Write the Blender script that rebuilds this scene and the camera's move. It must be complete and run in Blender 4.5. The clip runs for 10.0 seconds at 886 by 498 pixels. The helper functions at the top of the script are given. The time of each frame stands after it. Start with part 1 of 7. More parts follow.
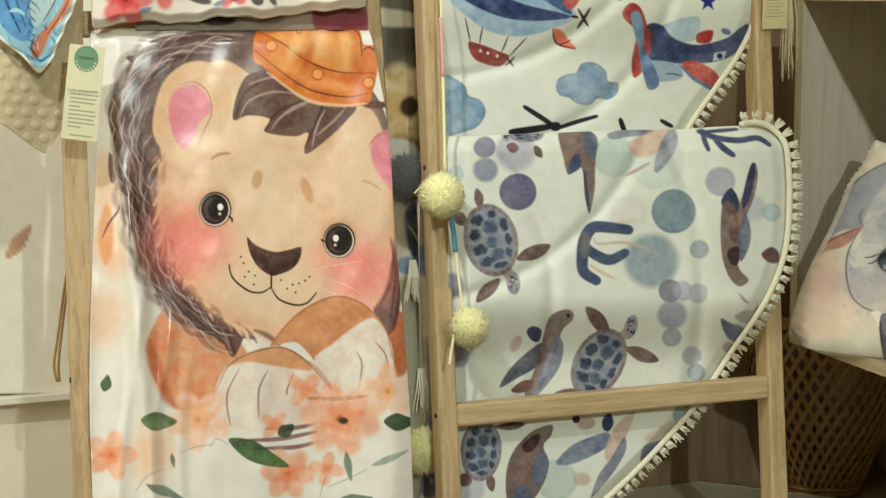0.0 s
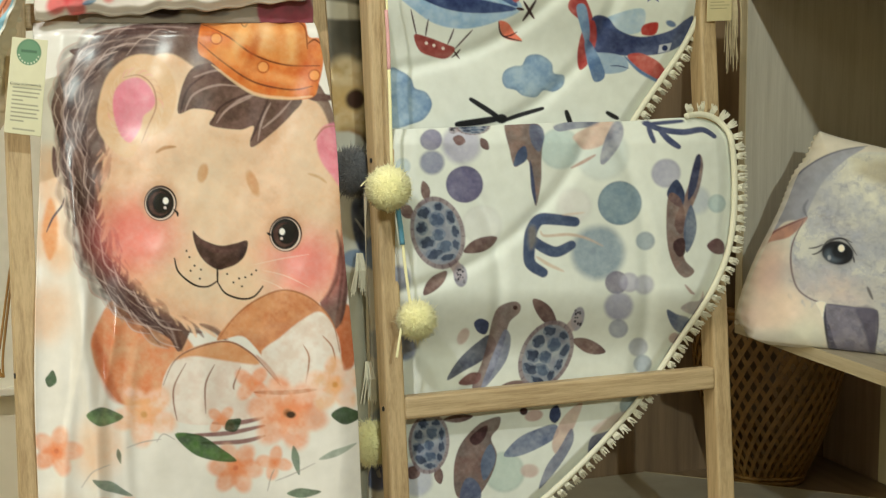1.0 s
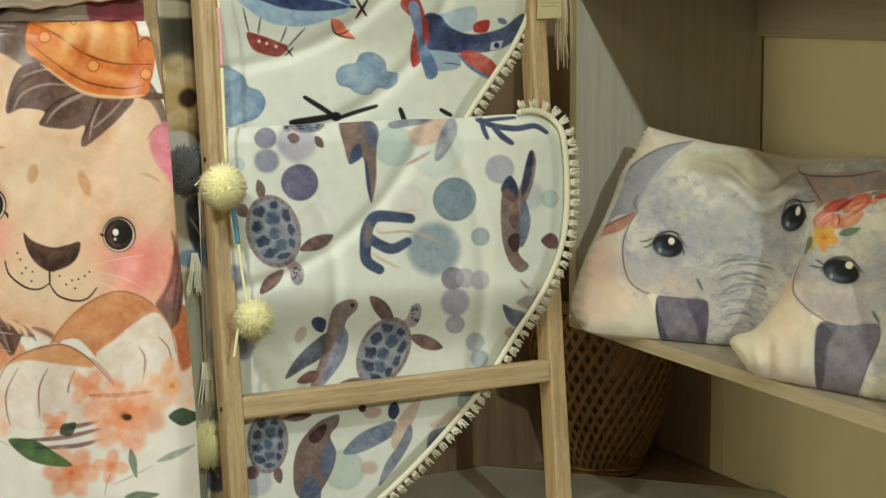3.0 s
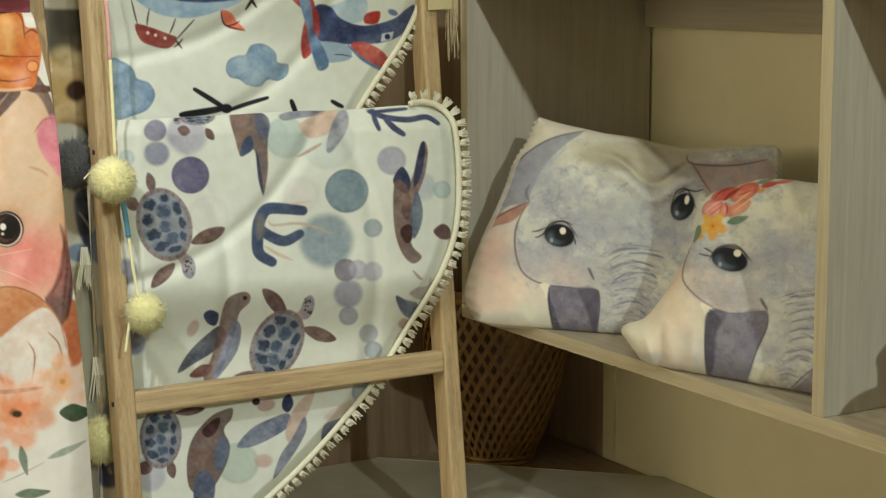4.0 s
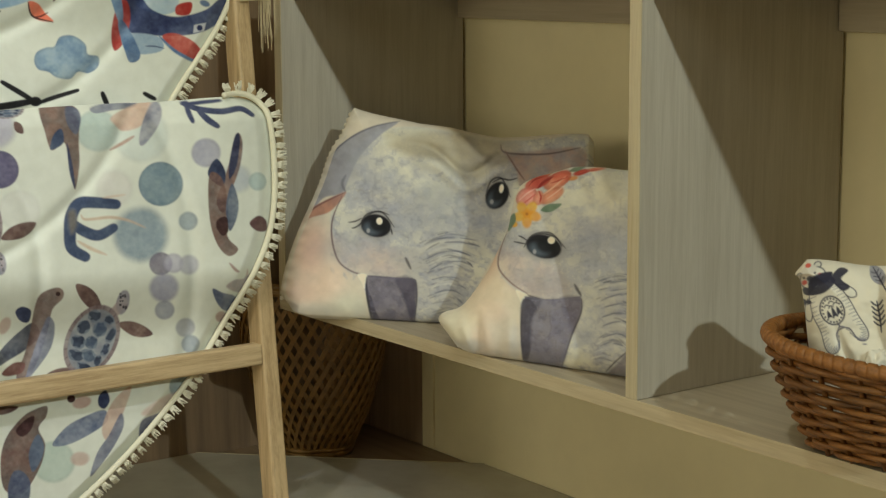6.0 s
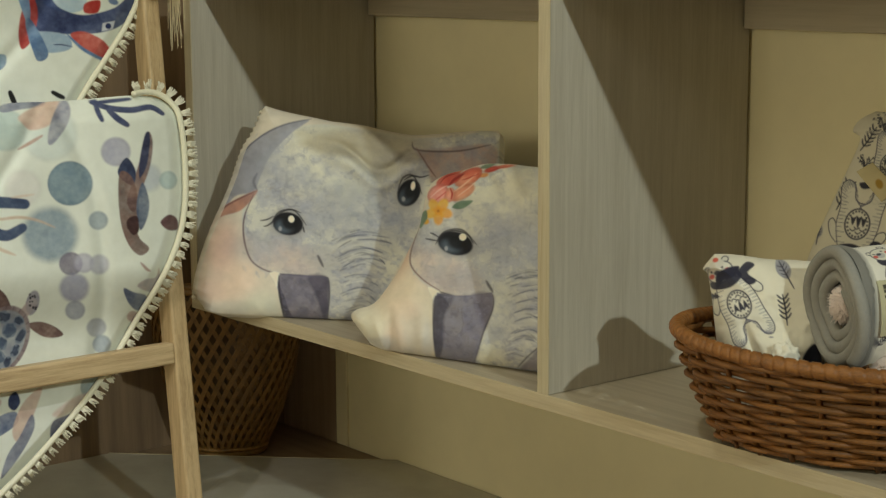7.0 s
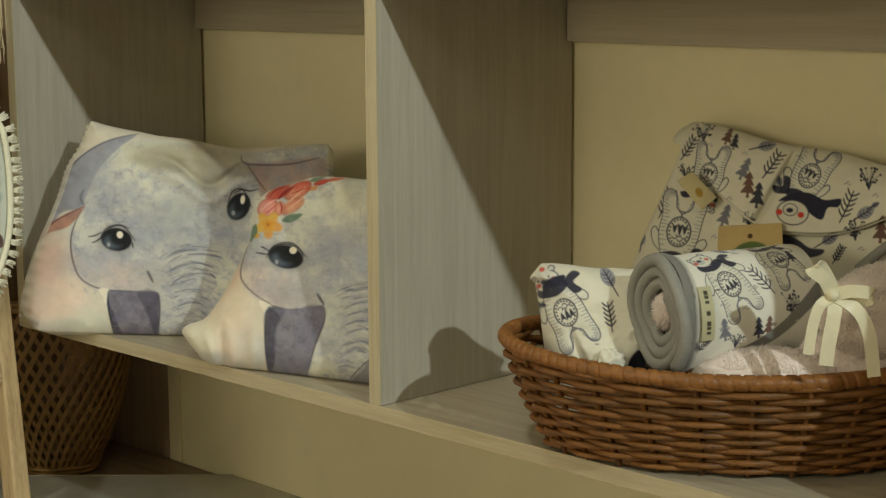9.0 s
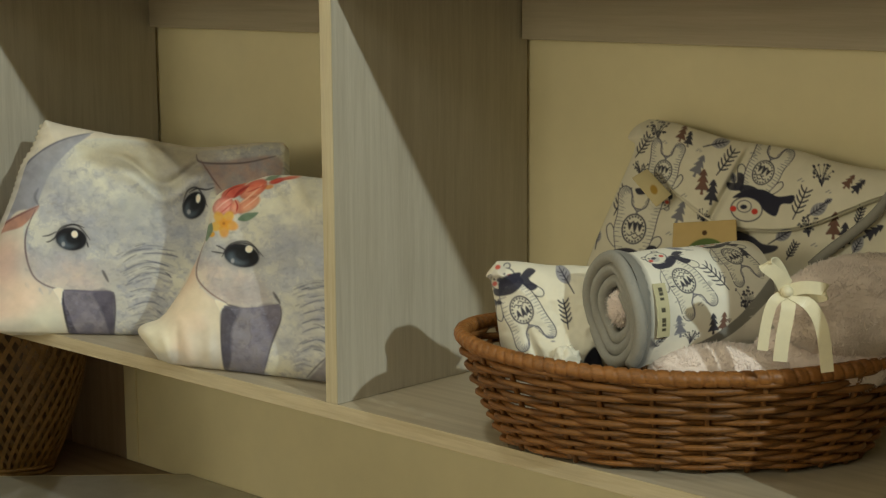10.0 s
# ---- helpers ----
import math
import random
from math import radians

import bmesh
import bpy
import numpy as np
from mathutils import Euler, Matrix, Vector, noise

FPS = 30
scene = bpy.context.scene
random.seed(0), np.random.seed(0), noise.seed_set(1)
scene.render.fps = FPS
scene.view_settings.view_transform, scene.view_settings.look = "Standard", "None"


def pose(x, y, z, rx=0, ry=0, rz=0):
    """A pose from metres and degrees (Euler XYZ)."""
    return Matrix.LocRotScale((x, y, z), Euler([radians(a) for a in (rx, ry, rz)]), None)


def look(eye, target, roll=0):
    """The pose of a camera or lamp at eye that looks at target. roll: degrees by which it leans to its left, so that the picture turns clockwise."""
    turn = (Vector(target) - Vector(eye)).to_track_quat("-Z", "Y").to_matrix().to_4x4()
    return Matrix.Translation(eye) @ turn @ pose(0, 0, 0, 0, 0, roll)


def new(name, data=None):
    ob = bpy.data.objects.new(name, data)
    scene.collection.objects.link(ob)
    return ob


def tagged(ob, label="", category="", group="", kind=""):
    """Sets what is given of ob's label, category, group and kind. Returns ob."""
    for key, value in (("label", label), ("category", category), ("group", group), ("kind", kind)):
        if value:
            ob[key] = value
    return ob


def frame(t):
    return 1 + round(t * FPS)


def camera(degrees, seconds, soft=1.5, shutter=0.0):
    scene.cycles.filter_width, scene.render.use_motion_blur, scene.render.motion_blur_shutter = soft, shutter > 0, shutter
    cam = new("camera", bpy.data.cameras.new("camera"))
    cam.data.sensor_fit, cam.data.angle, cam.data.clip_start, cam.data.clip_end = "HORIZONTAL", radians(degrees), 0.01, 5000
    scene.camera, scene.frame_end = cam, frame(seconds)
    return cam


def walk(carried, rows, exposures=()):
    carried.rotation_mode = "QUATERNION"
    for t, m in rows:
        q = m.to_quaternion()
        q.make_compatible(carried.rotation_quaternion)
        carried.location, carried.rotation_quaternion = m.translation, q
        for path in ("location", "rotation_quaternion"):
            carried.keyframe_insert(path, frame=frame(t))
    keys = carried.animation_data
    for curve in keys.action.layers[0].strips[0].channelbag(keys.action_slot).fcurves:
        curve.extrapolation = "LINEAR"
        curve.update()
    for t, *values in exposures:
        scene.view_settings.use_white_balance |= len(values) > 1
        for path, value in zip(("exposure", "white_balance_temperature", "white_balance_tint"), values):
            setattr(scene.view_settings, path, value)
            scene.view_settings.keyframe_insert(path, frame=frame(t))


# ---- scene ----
cam = camera(28.84, 10.0, soft=1.3)
PATH = [
    (0, (1.4230, -1.2968, 1.2963), (-0.4470, -0.6515, 1.0014), -0.41),
    (0.5, (1.4213, -1.2978, 1.2959), (-0.4397, -0.6278, 0.9995), -0.39),
    (1, (1.4205, -1.2969, 1.2988), (-0.4265, -0.5935, 0.9926), -0.41),
    (1.5, (1.4204, -1.2979, 1.2970), (-0.4097, -0.5530, 0.9873), -0.39),
    (2, (1.4213, -1.3010, 1.2935), (-0.3887, -0.5079, 0.9858), -0.43),
    (3.5, (1.4237, -1.3018, 1.2950), (-0.3195, -0.3718, 0.9844), -0.41),
    (4, (1.4242, -1.3025, 1.2952), (-0.2850, -0.3136, 0.9776), -0.40),
    (4.5, (1.4282, -1.3033, 1.2947), (-0.2508, -0.2644, 0.9758), -0.45),
    (5, (1.4283, -1.3041, 1.2955), (-0.2250, -0.2251, 0.9753), -0.42),
    (5.5, (1.4275, -1.3031, 1.2935), (-0.1957, -0.1804, 0.9695), -0.36),
    (7, (1.4361, -1.3043, 1.2954), (-0.0958, -0.0621, 0.9631), -0.33),
    (7.5, (1.4392, -1.3067, 1.2972), (-0.0588, -0.0239, 0.9646), -0.31),
    (8, (1.4424, -1.3061, 1.2980), (-0.0210, 0.0162, 0.9660), -0.37),
    (8.5, (1.4462, -1.3061, 1.2999), (0.0126, 0.0496, 0.9731), -0.39),
    (9, (1.4486, -1.3073, 1.3000), (0.0429, 0.0785, 0.9781), -0.35),
    (9.5, (1.4509, -1.3077, 1.2996), (0.0671, 0.0999, 0.9776), -0.35),
    (10, (1.4509, -1.3077, 1.3012), (0.0809, 0.1126, 0.9758), -0.39),
]
EXPOSURES = [(0.0, 0.06), (2.0, 0.03), (3.5, -0.03), (5.5, -0.06), (7.0, -0.14), (8.5, -0.08), (10.0, -0.04)]
walk(cam, [(t, look(eye, target, roll)) for t, eye, target, roll in PATH], EXPOSURES)

# ---- light ----
world = bpy.data.worlds.new("room_air")
scene.world = world
world.use_nodes = True
world.node_tree.nodes["Background"].inputs[0].default_value = (1.0, 0.86, 0.66, 1)
world.node_tree.nodes["Background"].inputs[1].default_value = 0.048


def lamp(name, kind, eye, target, power, colour, **more):
    data = bpy.data.lights.new(name, kind)
    data.energy, data.color = power, colour
    if kind == "AREA":
        data.shape, data.size, data.size_y = "RECTANGLE", more["size"], more["size_y"]
    if kind == "SPOT":
        data.spot_size, data.spot_blend, data.shadow_soft_size = radians(more["cone"]), more["blend"], more["radius"]
    ob = new(name, data)
    ob.matrix_world = look(eye, target)
    return ob


# a track spot that rakes along the shelf and one over the ladders; the weaker spot before it, the ceiling area and the
# front area are unseen fills, added to brighten
lamp("track_spot", "SPOT", (3.70, -0.93, 2.80), (-0.30, -0.25, 0.95), 232, (0.89, 1.0, 0.92), cone=44, blend=0.4, radius=0.035)
lamp("fill_spot", "SPOT", (0.35, -0.905, 2.855), (-0.45, -0.1, 0.95), 33, (0.95, 1.0, 0.88), cone=60, blend=0.6, radius=0.05)
lamp("ladder_spot", "SPOT", (0.75, -1.85, 2.86), (-0.85, -1.42, 0.62), 96, (0.98, 0.99, 1.0), cone=64, blend=0.6, radius=0.04)
lamp("ceiling_fill", "AREA", (2.2, -2.4, 2.84), (2.2, -2.4, 0.0), 12, (0.98, 1.0, 0.84), size=1.8, size_y=1.2)
lamp("front_fill", "AREA", (0.2, -3.95, 1.75), (0.0, 0.2, 1.0), 26, (1.0, 0.94, 0.68), size=1.4, size_y=1.1)

# ---- tools ----
def srgb(r, g, b):
    """Linear colour from 0..255 display values."""
    c = np.array([r, g, b], float) / 255
    return np.where(c <= 0.04045, c / 12.92, ((c + 0.055) / 1.055) ** 2.4)


def node_material(name, rough=0.6, metal=0.0, sheen=0.0):
    m = bpy.data.materials.new(name)
    m.use_nodes = True
    b = m.node_tree.nodes["Principled BSDF"]
    b.inputs["Roughness"].default_value = rough
    b.inputs["Metallic"].default_value = metal
    b.inputs["Sheen Weight"].default_value = sheen
    return m, m.node_tree, b


def add(tree, kind, **values):
    n = tree.nodes.new(kind)
    for key, value in values.items():
        if key in n.inputs:
            n.inputs[key].default_value = value
    return n


def bump(tree, bsdf, height, strength, distance):
    n = add(tree, "ShaderNodeBump", Strength=strength, Distance=distance)
    tree.links.new(height, n.inputs["Height"])
    tree.links.new(n.outputs[0], bsdf.inputs["Normal"])


def ramp(tree, source, stops):
    n = tree.nodes.new("ShaderNodeValToRGB")
    e = n.color_ramp.elements
    while len(e) < len(stops):
        e.new(0.5)
    for k, (pos, col) in zip(e, stops):
        k.position, k.color = pos, (*col, 1)
    tree.links.new(source, n.inputs[0])
    return n.outputs[0]


def coords(tree, scale, kind="Object"):
    c = tree.nodes.new("ShaderNodeTexCoord")
    m = add(tree, "ShaderNodeMapping", Scale=scale)
    tree.links.new(c.outputs[kind], m.inputs["Vector"])
    return m.outputs[0]


def grain_material(name, dark, light, scale, rough=0.55, fine=0.25, vary=0.0):
    """Wood or wood print: long grain, fine pores and a faint cloudiness. scale is largest across the grain; vary: how far pieces differ."""
    m, t, b = node_material(name, rough)
    v = coords(t, scale)
    long = add(t, "ShaderNodeTexNoise", Scale=1.0, Detail=6.0, Roughness=0.62, Distortion=0.35)
    t.links.new(v, long.inputs["Vector"])
    pores = add(t, "ShaderNodeTexNoise", Scale=5.5, Detail=3.0, Roughness=0.7)
    t.links.new(v, pores.inputs["Vector"])
    cloud = add(t, "ShaderNodeTexNoise", Scale=4.0, Detail=2.0)
    t.links.new(coords(t, (1, 1, 1)), cloud.inputs["Vector"])
    mix = add(t, "ShaderNodeMath")
    mix.operation = "MULTIPLY_ADD"
    mix.inputs[1].default_value = fine
    t.links.new(pores.outputs[0], mix.inputs[0])
    t.links.new(long.outputs[0], mix.inputs[2])
    mix2 = add(t, "ShaderNodeMath")
    mix2.operation = "MULTIPLY_ADD"
    mix2.inputs[1].default_value = 0.22
    t.links.new(cloud.outputs[0], mix2.inputs[0])
    t.links.new(mix.outputs[0], mix2.inputs[2])
    low = 0.30 + fine * 0.3 + 0.09
    tone = ramp(t, mix2.outputs[0], [(low, tuple(dark)), (low + 0.46, tuple(light))])
    if vary:
        piece = t.nodes.new("ShaderNodeObjectInfo")
        mul = t.nodes.new("ShaderNodeMix")
        mul.data_type, mul.blend_type = "RGBA", "MULTIPLY"
        mul.inputs[0].default_value = 1.0
        t.links.new(tone, mul.inputs[6])
        t.links.new(ramp(t, piece.outputs["Random"], [(0.0, (1 - vary, 1 - vary, 1 - vary)), (1.0, (1, 1 - vary * 0.1, 1 - vary * 0.3))]), mul.inputs[7])
        tone = mul.outputs[2]
    t.links.new(tone, b.inputs["Base Color"])
    bump(t, b, mix.outputs[0], 0.12, 0.002)
    return m


def plain_material(name, colour, rough=0.7, scale=30.0, vary=0.12, relief=0.1, distance=0.002, sheen=0.0, metal=0.0):
    """One colour with soft clouds and a fine tooth."""
    m, t, b = node_material(name, rough, metal, sheen)
    n = add(t, "ShaderNodeTexNoise", Scale=scale, Detail=5.0, Roughness=0.65)
    t.links.new(coords(t, (1, 1, 1)), n.inputs["Vector"])
    c = np.array(colour, float)
    t.links.new(ramp(t, n.outputs[0], [(0.3, tuple(c * (1 - vary))), (0.7, tuple(np.minimum(c * (1 + vary), 1)))]), b.inputs["Base Color"])
    bump(t, b, n.outputs[0], relief, distance)
    return m


def printed_material(name, rough=0.75, sheen=0.15, weave=900.0, relief=0.15, gloss=0.3):
    """Cloth whose printed colours are carried by the mesh."""
    m, t, b = node_material(name, rough, 0.0, sheen)
    a = t.nodes.new("ShaderNodeAttribute")
    a.attribute_name = "print"
    n = add(t, "ShaderNodeTexNoise", Scale=weave, Detail=2.0)
    t.links.new(coords(t, (1, 1, 1)), n.inputs["Vector"])
    slub = add(t, "ShaderNodeTexNoise", Scale=60.0, Detail=4.0)
    t.links.new(coords(t, (1, 1, 1)), slub.inputs["Vector"])
    mul = t.nodes.new("ShaderNodeMix")
    mul.data_type, mul.blend_type = "RGBA", "MULTIPLY"
    mul.inputs[0].default_value = 1.0
    t.links.new(a.outputs["Color"], mul.inputs[6])
    t.links.new(ramp(t, slub.outputs[0], [(0.3, (0.93, 0.93, 0.92)), (0.7, (1, 1, 1))]), mul.inputs[7])
    t.links.new(mul.outputs[2], b.inputs["Base Color"])
    b.inputs["Specular IOR Level"].default_value = gloss
    bump(t, b, n.outputs[0], relief, 0.001)
    return m


def mesh_ob(name, verts, faces, material, parent=None, smooth=False, label=""):
    me = bpy.data.meshes.new(name)
    me.from_pydata([tuple(v) for v in verts], [], [tuple(f) for f in faces])
    me.materials.append(material)
    if smooth:
        me.polygons.foreach_set("use_smooth", [True] * len(me.polygons))
    ob = new(name, me)
    ob.parent = parent
    if label:
        ob["label"] = label
    return ob


def part(name, bm, material, parent=None, label="", smooth=False):
    me = bpy.data.meshes.new(name)
    bmesh.ops.recalc_face_normals(bm, faces=bm.faces)
    bm.to_mesh(me)
    bm.free()
    me.materials.append(material)
    if smooth:
        me.polygons.foreach_set("use_smooth", [True] * len(me.polygons))
    ob = new(name, me)
    ob.parent = parent
    if label:
        ob["label"] = label
    return ob


def box(x0, x1, y0, y1, z0, z1, edge=0.002):
    """A box with eased edges."""
    bm = bmesh.new()
    bmesh.ops.create_cube(bm, size=1.0)
    for v in bm.verts:
        v.co = ((x0 + x1) / 2 + v.co.x * (x1 - x0), (y0 + y1) / 2 + v.co.y * (y1 - y0), (z0 + z1) / 2 + v.co.z * (z1 - z0))
    if edge:
        bmesh.ops.bevel(bm, geom=bm.edges[:], offset=edge, segments=2, affect="EDGES", profile=0.6)
    return bm


def bar(a, b, wide, across, thick, edge=0.004):
    """A straight bar from a to b: wide along the direction across, thick square to it."""
    a, b = Vector(a), Vector(b)
    along = (b - a)
    across = Vector(across)
    across = (across - along.normalized() * across.dot(along.normalized())).normalized()
    third = along.normalized().cross(across)
    bm = box(-0.5, 0.5, -0.5, 0.5, -0.5, 0.5, 0)
    turn = Matrix((across * wide, third * thick, along)).transposed()
    for v in bm.verts:
        v.co = (a + b) / 2 + turn @ v.co
    bmesh.ops.bevel(bm, geom=bm.edges[:], offset=edge, segments=3, affect="EDGES", profile=0.5)
    return bm


def tube_mesh(points, radius, sides=8, closed=False):
    """Vertices and faces of a tube along points; radius: one number or one a point."""
    p = np.array(points, float)
    n = len(p)
    r = np.full(n, radius) if np.isscalar(radius) else np.array(radius, float)
    if closed:
        tan = np.roll(p, -1, 0) - np.roll(p, 1, 0)
    else:
        tan = np.gradient(p, axis=0)
    tan /= np.linalg.norm(tan, axis=1)[:, None] + 1e-12
    ref = np.array([0.31, 0.22, 0.92])
    side = np.cross(tan, ref)
    side /= np.linalg.norm(side, axis=1)[:, None] + 1e-12
    up = np.cross(side, tan)
    ang = np.arange(sides) * 2 * math.pi / sides
    v = p[:, None] + r[:, None, None] * (np.cos(ang)[None, :, None] * side[:, None] + np.sin(ang)[None, :, None] * up[:, None])
    f = []
    for i in range(n if closed else n - 1):
        j = (i + 1) % n
        for k in range(sides):
            f.append((i * sides + k, i * sides + (k + 1) % sides, j * sides + (k + 1) % sides, j * sides + k))
    if not closed:
        f.append(tuple(range(sides))[::-1])
        f.append(tuple((n - 1) * sides + k for k in range(sides)))
    return v.reshape(-1, 3), f


def join_meshes(bits):
    """Several (verts, faces) as one."""
    verts, faces, at = [], [], 0
    for v, f in bits:
        verts.append(np.asarray(v))
        faces += [tuple(i + at for i in face) for face in f]
        at += len(v)
    return np.concatenate(verts), faces


def curve(points, count=40, closed=False):
    """A smooth line (Catmull-Rom) through points."""
    p = np.array(points, float)
    n = len(p)
    t = np.linspace(0, n if closed else n - 1, count, endpoint=not closed)
    i = np.minimum(t.astype(int), n - 1 if closed else n - 2)
    f = (t - i)[:, None]

    def at(k):
        return p[k % n] if closed else p[np.clip(k, 0, n - 1)]

    a, b, c, d = at(i - 1), at(i), at(i + 1), at(i + 2)
    return 0.5 * (2 * b + (c - a) * f + (2 * a - 5 * b + 4 * c - d) * f**2 + (3 * b - a - 3 * c + d) * f**3)


def value_noise(x, y, seed=0):
    """Smooth noise from 0 to 1 over arrays."""
    xi, yi = np.floor(x).astype(np.int64), np.floor(y).astype(np.int64)
    fx, fy = x - xi, y - yi
    fx, fy = fx * fx * (3 - 2 * fx), fy * fy * (3 - 2 * fy)

    def h(a, b):
        k = (a * 374761393 + b * 668265263 + seed * 974634541) & 0x7FFFFFFF
        k = ((k ^ (k >> 13)) * 1274126177) & 0x7FFFFFFF
        return ((k ^ (k >> 16)) & 0xFFFF) / 65535.0

    return (h(xi, yi) * (1 - fx) + h(xi + 1, yi) * fx) * (1 - fy) + (h(xi, yi + 1) * (1 - fx) + h(xi + 1, yi + 1) * fx) * fy


def cloudy(x, y, seed=0):
    return 0.5 * value_noise(x, y, seed) + 0.3 * value_noise(x * 2.1, y * 2.1, seed + 1) + 0.2 * value_noise(x * 4.3, y * 4.3, seed + 2)


def smooth(a, b, x):
    t = np.clip((x - a) / (b - a), 0, 1)
    return t * t * (3 - 2 * t)


class Ink:
    """Paints printed colours on points with print coordinates u, v (thousandths of the design's width)."""

    def __init__(self, u, v, ground):
        self.u, self.v = np.asarray(u, float).ravel(), np.asarray(v, float).ravel()
        self.c = np.tile(np.array(ground, float), (len(self.u), 1))

    def lay(self, where, cover, colour):
        k = cover[:, None]
        self.c[where] = self.c[where] * (1 - k) + np.asarray(colour) * k

    def near(self, p, pad):
        lo, hi = p.min(0) - pad, p.max(0) + pad
        return np.nonzero((self.u > lo[0]) & (self.u < hi[0]) & (self.v > lo[1]) & (self.v < hi[1]))[0]

    def wash(self, w, cover, wet, colour2, seed):
        """Watercolour: cover and a second colour in clouds."""
        if wet <= 0:
            return cover, None
        n = cloudy(self.u[w] / 22, self.v[w] / 22, seed)
        return cover * (1 - wet * 0.5 * n), n

    def deepen(self, power, ground):
        """Stronger pigment, leaving the bare cloth as it is."""
        g = np.array(ground, float)
        self.c = g * np.clip(self.c / g, 0.01, 1.15) ** power

    def grain(self, ground, scale, amount, seed):
        """Pigment that gathers and thins in small clouds; bare cloth stays clean."""
        g = np.array(ground, float)
        n = cloudy(self.u / scale, self.v / scale, seed)
        self.c = g * np.clip(self.c / g, 0.01, 1.15) ** (1 + amount * (2 * n - 1))[:, None]

    def mottle(self, scale, amount, seed, stretch=1.0):
        """Uneven pigment over the whole print."""
        self.c *= (1 - amount + 2 * amount * cloudy(self.u / scale, self.v / (scale * stretch), seed))[:, None]

    def oval(self, x, y, rx, ry=None, turn=0, colour=(0, 0, 0), soft=1.2, cover=1.0, wet=0.0, second=None, rim=0.0):
        ry = ry or rx
        w = self.near(np.array([[x, y]]), max(rx, ry) + soft * 2)
        a = radians(turn)
        du, dv = self.u[w] - x, self.v[w] - y
        p, q = du * math.cos(a) + dv * math.sin(a), -du * math.sin(a) + dv * math.cos(a)
        r = np.sqrt((p / rx) ** 2 + (q / ry) ** 2)
        self.fill(w, (r - 1) * min(rx, ry), soft, colour, cover, wet, second, rim)

    def fill(self, w, d, soft, colour, cover, wet, second, rim):
        k = smooth(soft, -soft, d) * cover
        k, n = self.wash(w, k, wet, second, 3)
        col = np.tile(np.array(colour, float), (len(w), 1))
        if second is not None:
            m = smooth(0.25, 0.75, n if n is not None else cloudy(self.u[w] / 30, self.v[w] / 30, 7))[:, None]
            col = col * (1 - m) + np.array(second) * m
        if rim:
            edge = smooth(-7, 0, d)[:, None] * rim
            col = col * (1 - edge * 0.55)
        self.lay(w, k, col)

    def shape(self, points, colour, soft=1.2, cover=1.0, wet=0.0, second=None, rim=0.0, sharp=False, steps=None):
        p = np.array(points, float).reshape(-1, 2)
        if not sharp:
            p = curve(p, steps or len(p) * 5, True)
        w = self.near(p, soft * 2 + 1)
        if not len(w):
            return
        u, v = self.u[w], self.v[w]
        best = np.full(len(w), 1e9)
        inside = np.zeros(len(w), bool)
        for (ax, ay), (bx, by) in zip(p, np.roll(p, -1, 0)):
            ex, ey = bx - ax, by - ay
            t = np.clip(((u - ax) * ex + (v - ay) * ey) / (ex * ex + ey * ey + 1e-9), 0, 1)
            best = np.minimum(best, (u - ax - t * ex) ** 2 + (v - ay - t * ey) ** 2)
            if ay != by:
                inside ^= ((ay > v) != (by > v)) & (u < ex * (v - ay) / ey + ax)
        self.fill(w, np.where(inside, -1, 1) * np.sqrt(best), soft, colour, cover, wet, second, rim)

    def line(self, points, width, colour, soft=1.0, cover=1.0, taper=True, ends=0.25):
        p = curve(np.array(points, float).reshape(-1, 2), max(8, len(points) * 3))
        w = self.near(p, width + soft * 2)
        if not len(w):
            return
        u, v = self.u[w], self.v[w]
        best = np.full(len(w), 1e9)
        n = len(p) - 1
        for i in range(n):
            (ax, ay), (bx, by) = p[i], p[i + 1]
            ex, ey = bx - ax, by - ay
            t = np.clip(((u - ax) * ex + (v - ay) * ey) / (ex * ex + ey * ey + 1e-9), 0, 1)
            d = np.sqrt((u - ax - t * ex) ** 2 + (v - ay - t * ey) ** 2)
            s = (i + t) / n
            half = width / 2 * ((ends + (1 - ends) * np.sin(math.pi * np.clip(s, 0, 1)) ** 0.7) if taper else 1)
            best = np.minimum(best, d - half)
        self.lay(w, smooth(soft, -soft, best) * cover, colour)


class Sheet:
    """A plane for a cloth: origin, heading of its width (degrees), lean back (degrees), and how the design lies on it."""

    def __init__(self, origin, heading, lean, layout, lift=None):
        h, l = radians(heading), radians(lean)
        self.o = np.array(origin)
        self.d = np.array([math.cos(h), math.sin(h), 0])
        n0 = np.array([math.sin(h), -math.cos(h), 0])
        self.n = n0 * math.cos(l) + np.array([0, 0, math.sin(l)])
        self.up = np.cross(self.n, self.d)
        self.h = layout
        self.lift = self.n if lift is None else np.array(lift)

    def at(self, u, v, out=0.0):
        u, v = np.asarray(u, float) / 1000, np.asarray(v, float) / 1000
        a, b, c, d, e, f, g, k = self.h
        w = g * u + k * v + 1
        p, q = (a * u + b * v + c) / w, (d * u + e * v + f) / w
        return self.o + p[..., None] * self.d + q[..., None] * self.up + np.asarray(out)[..., None] * self.lift


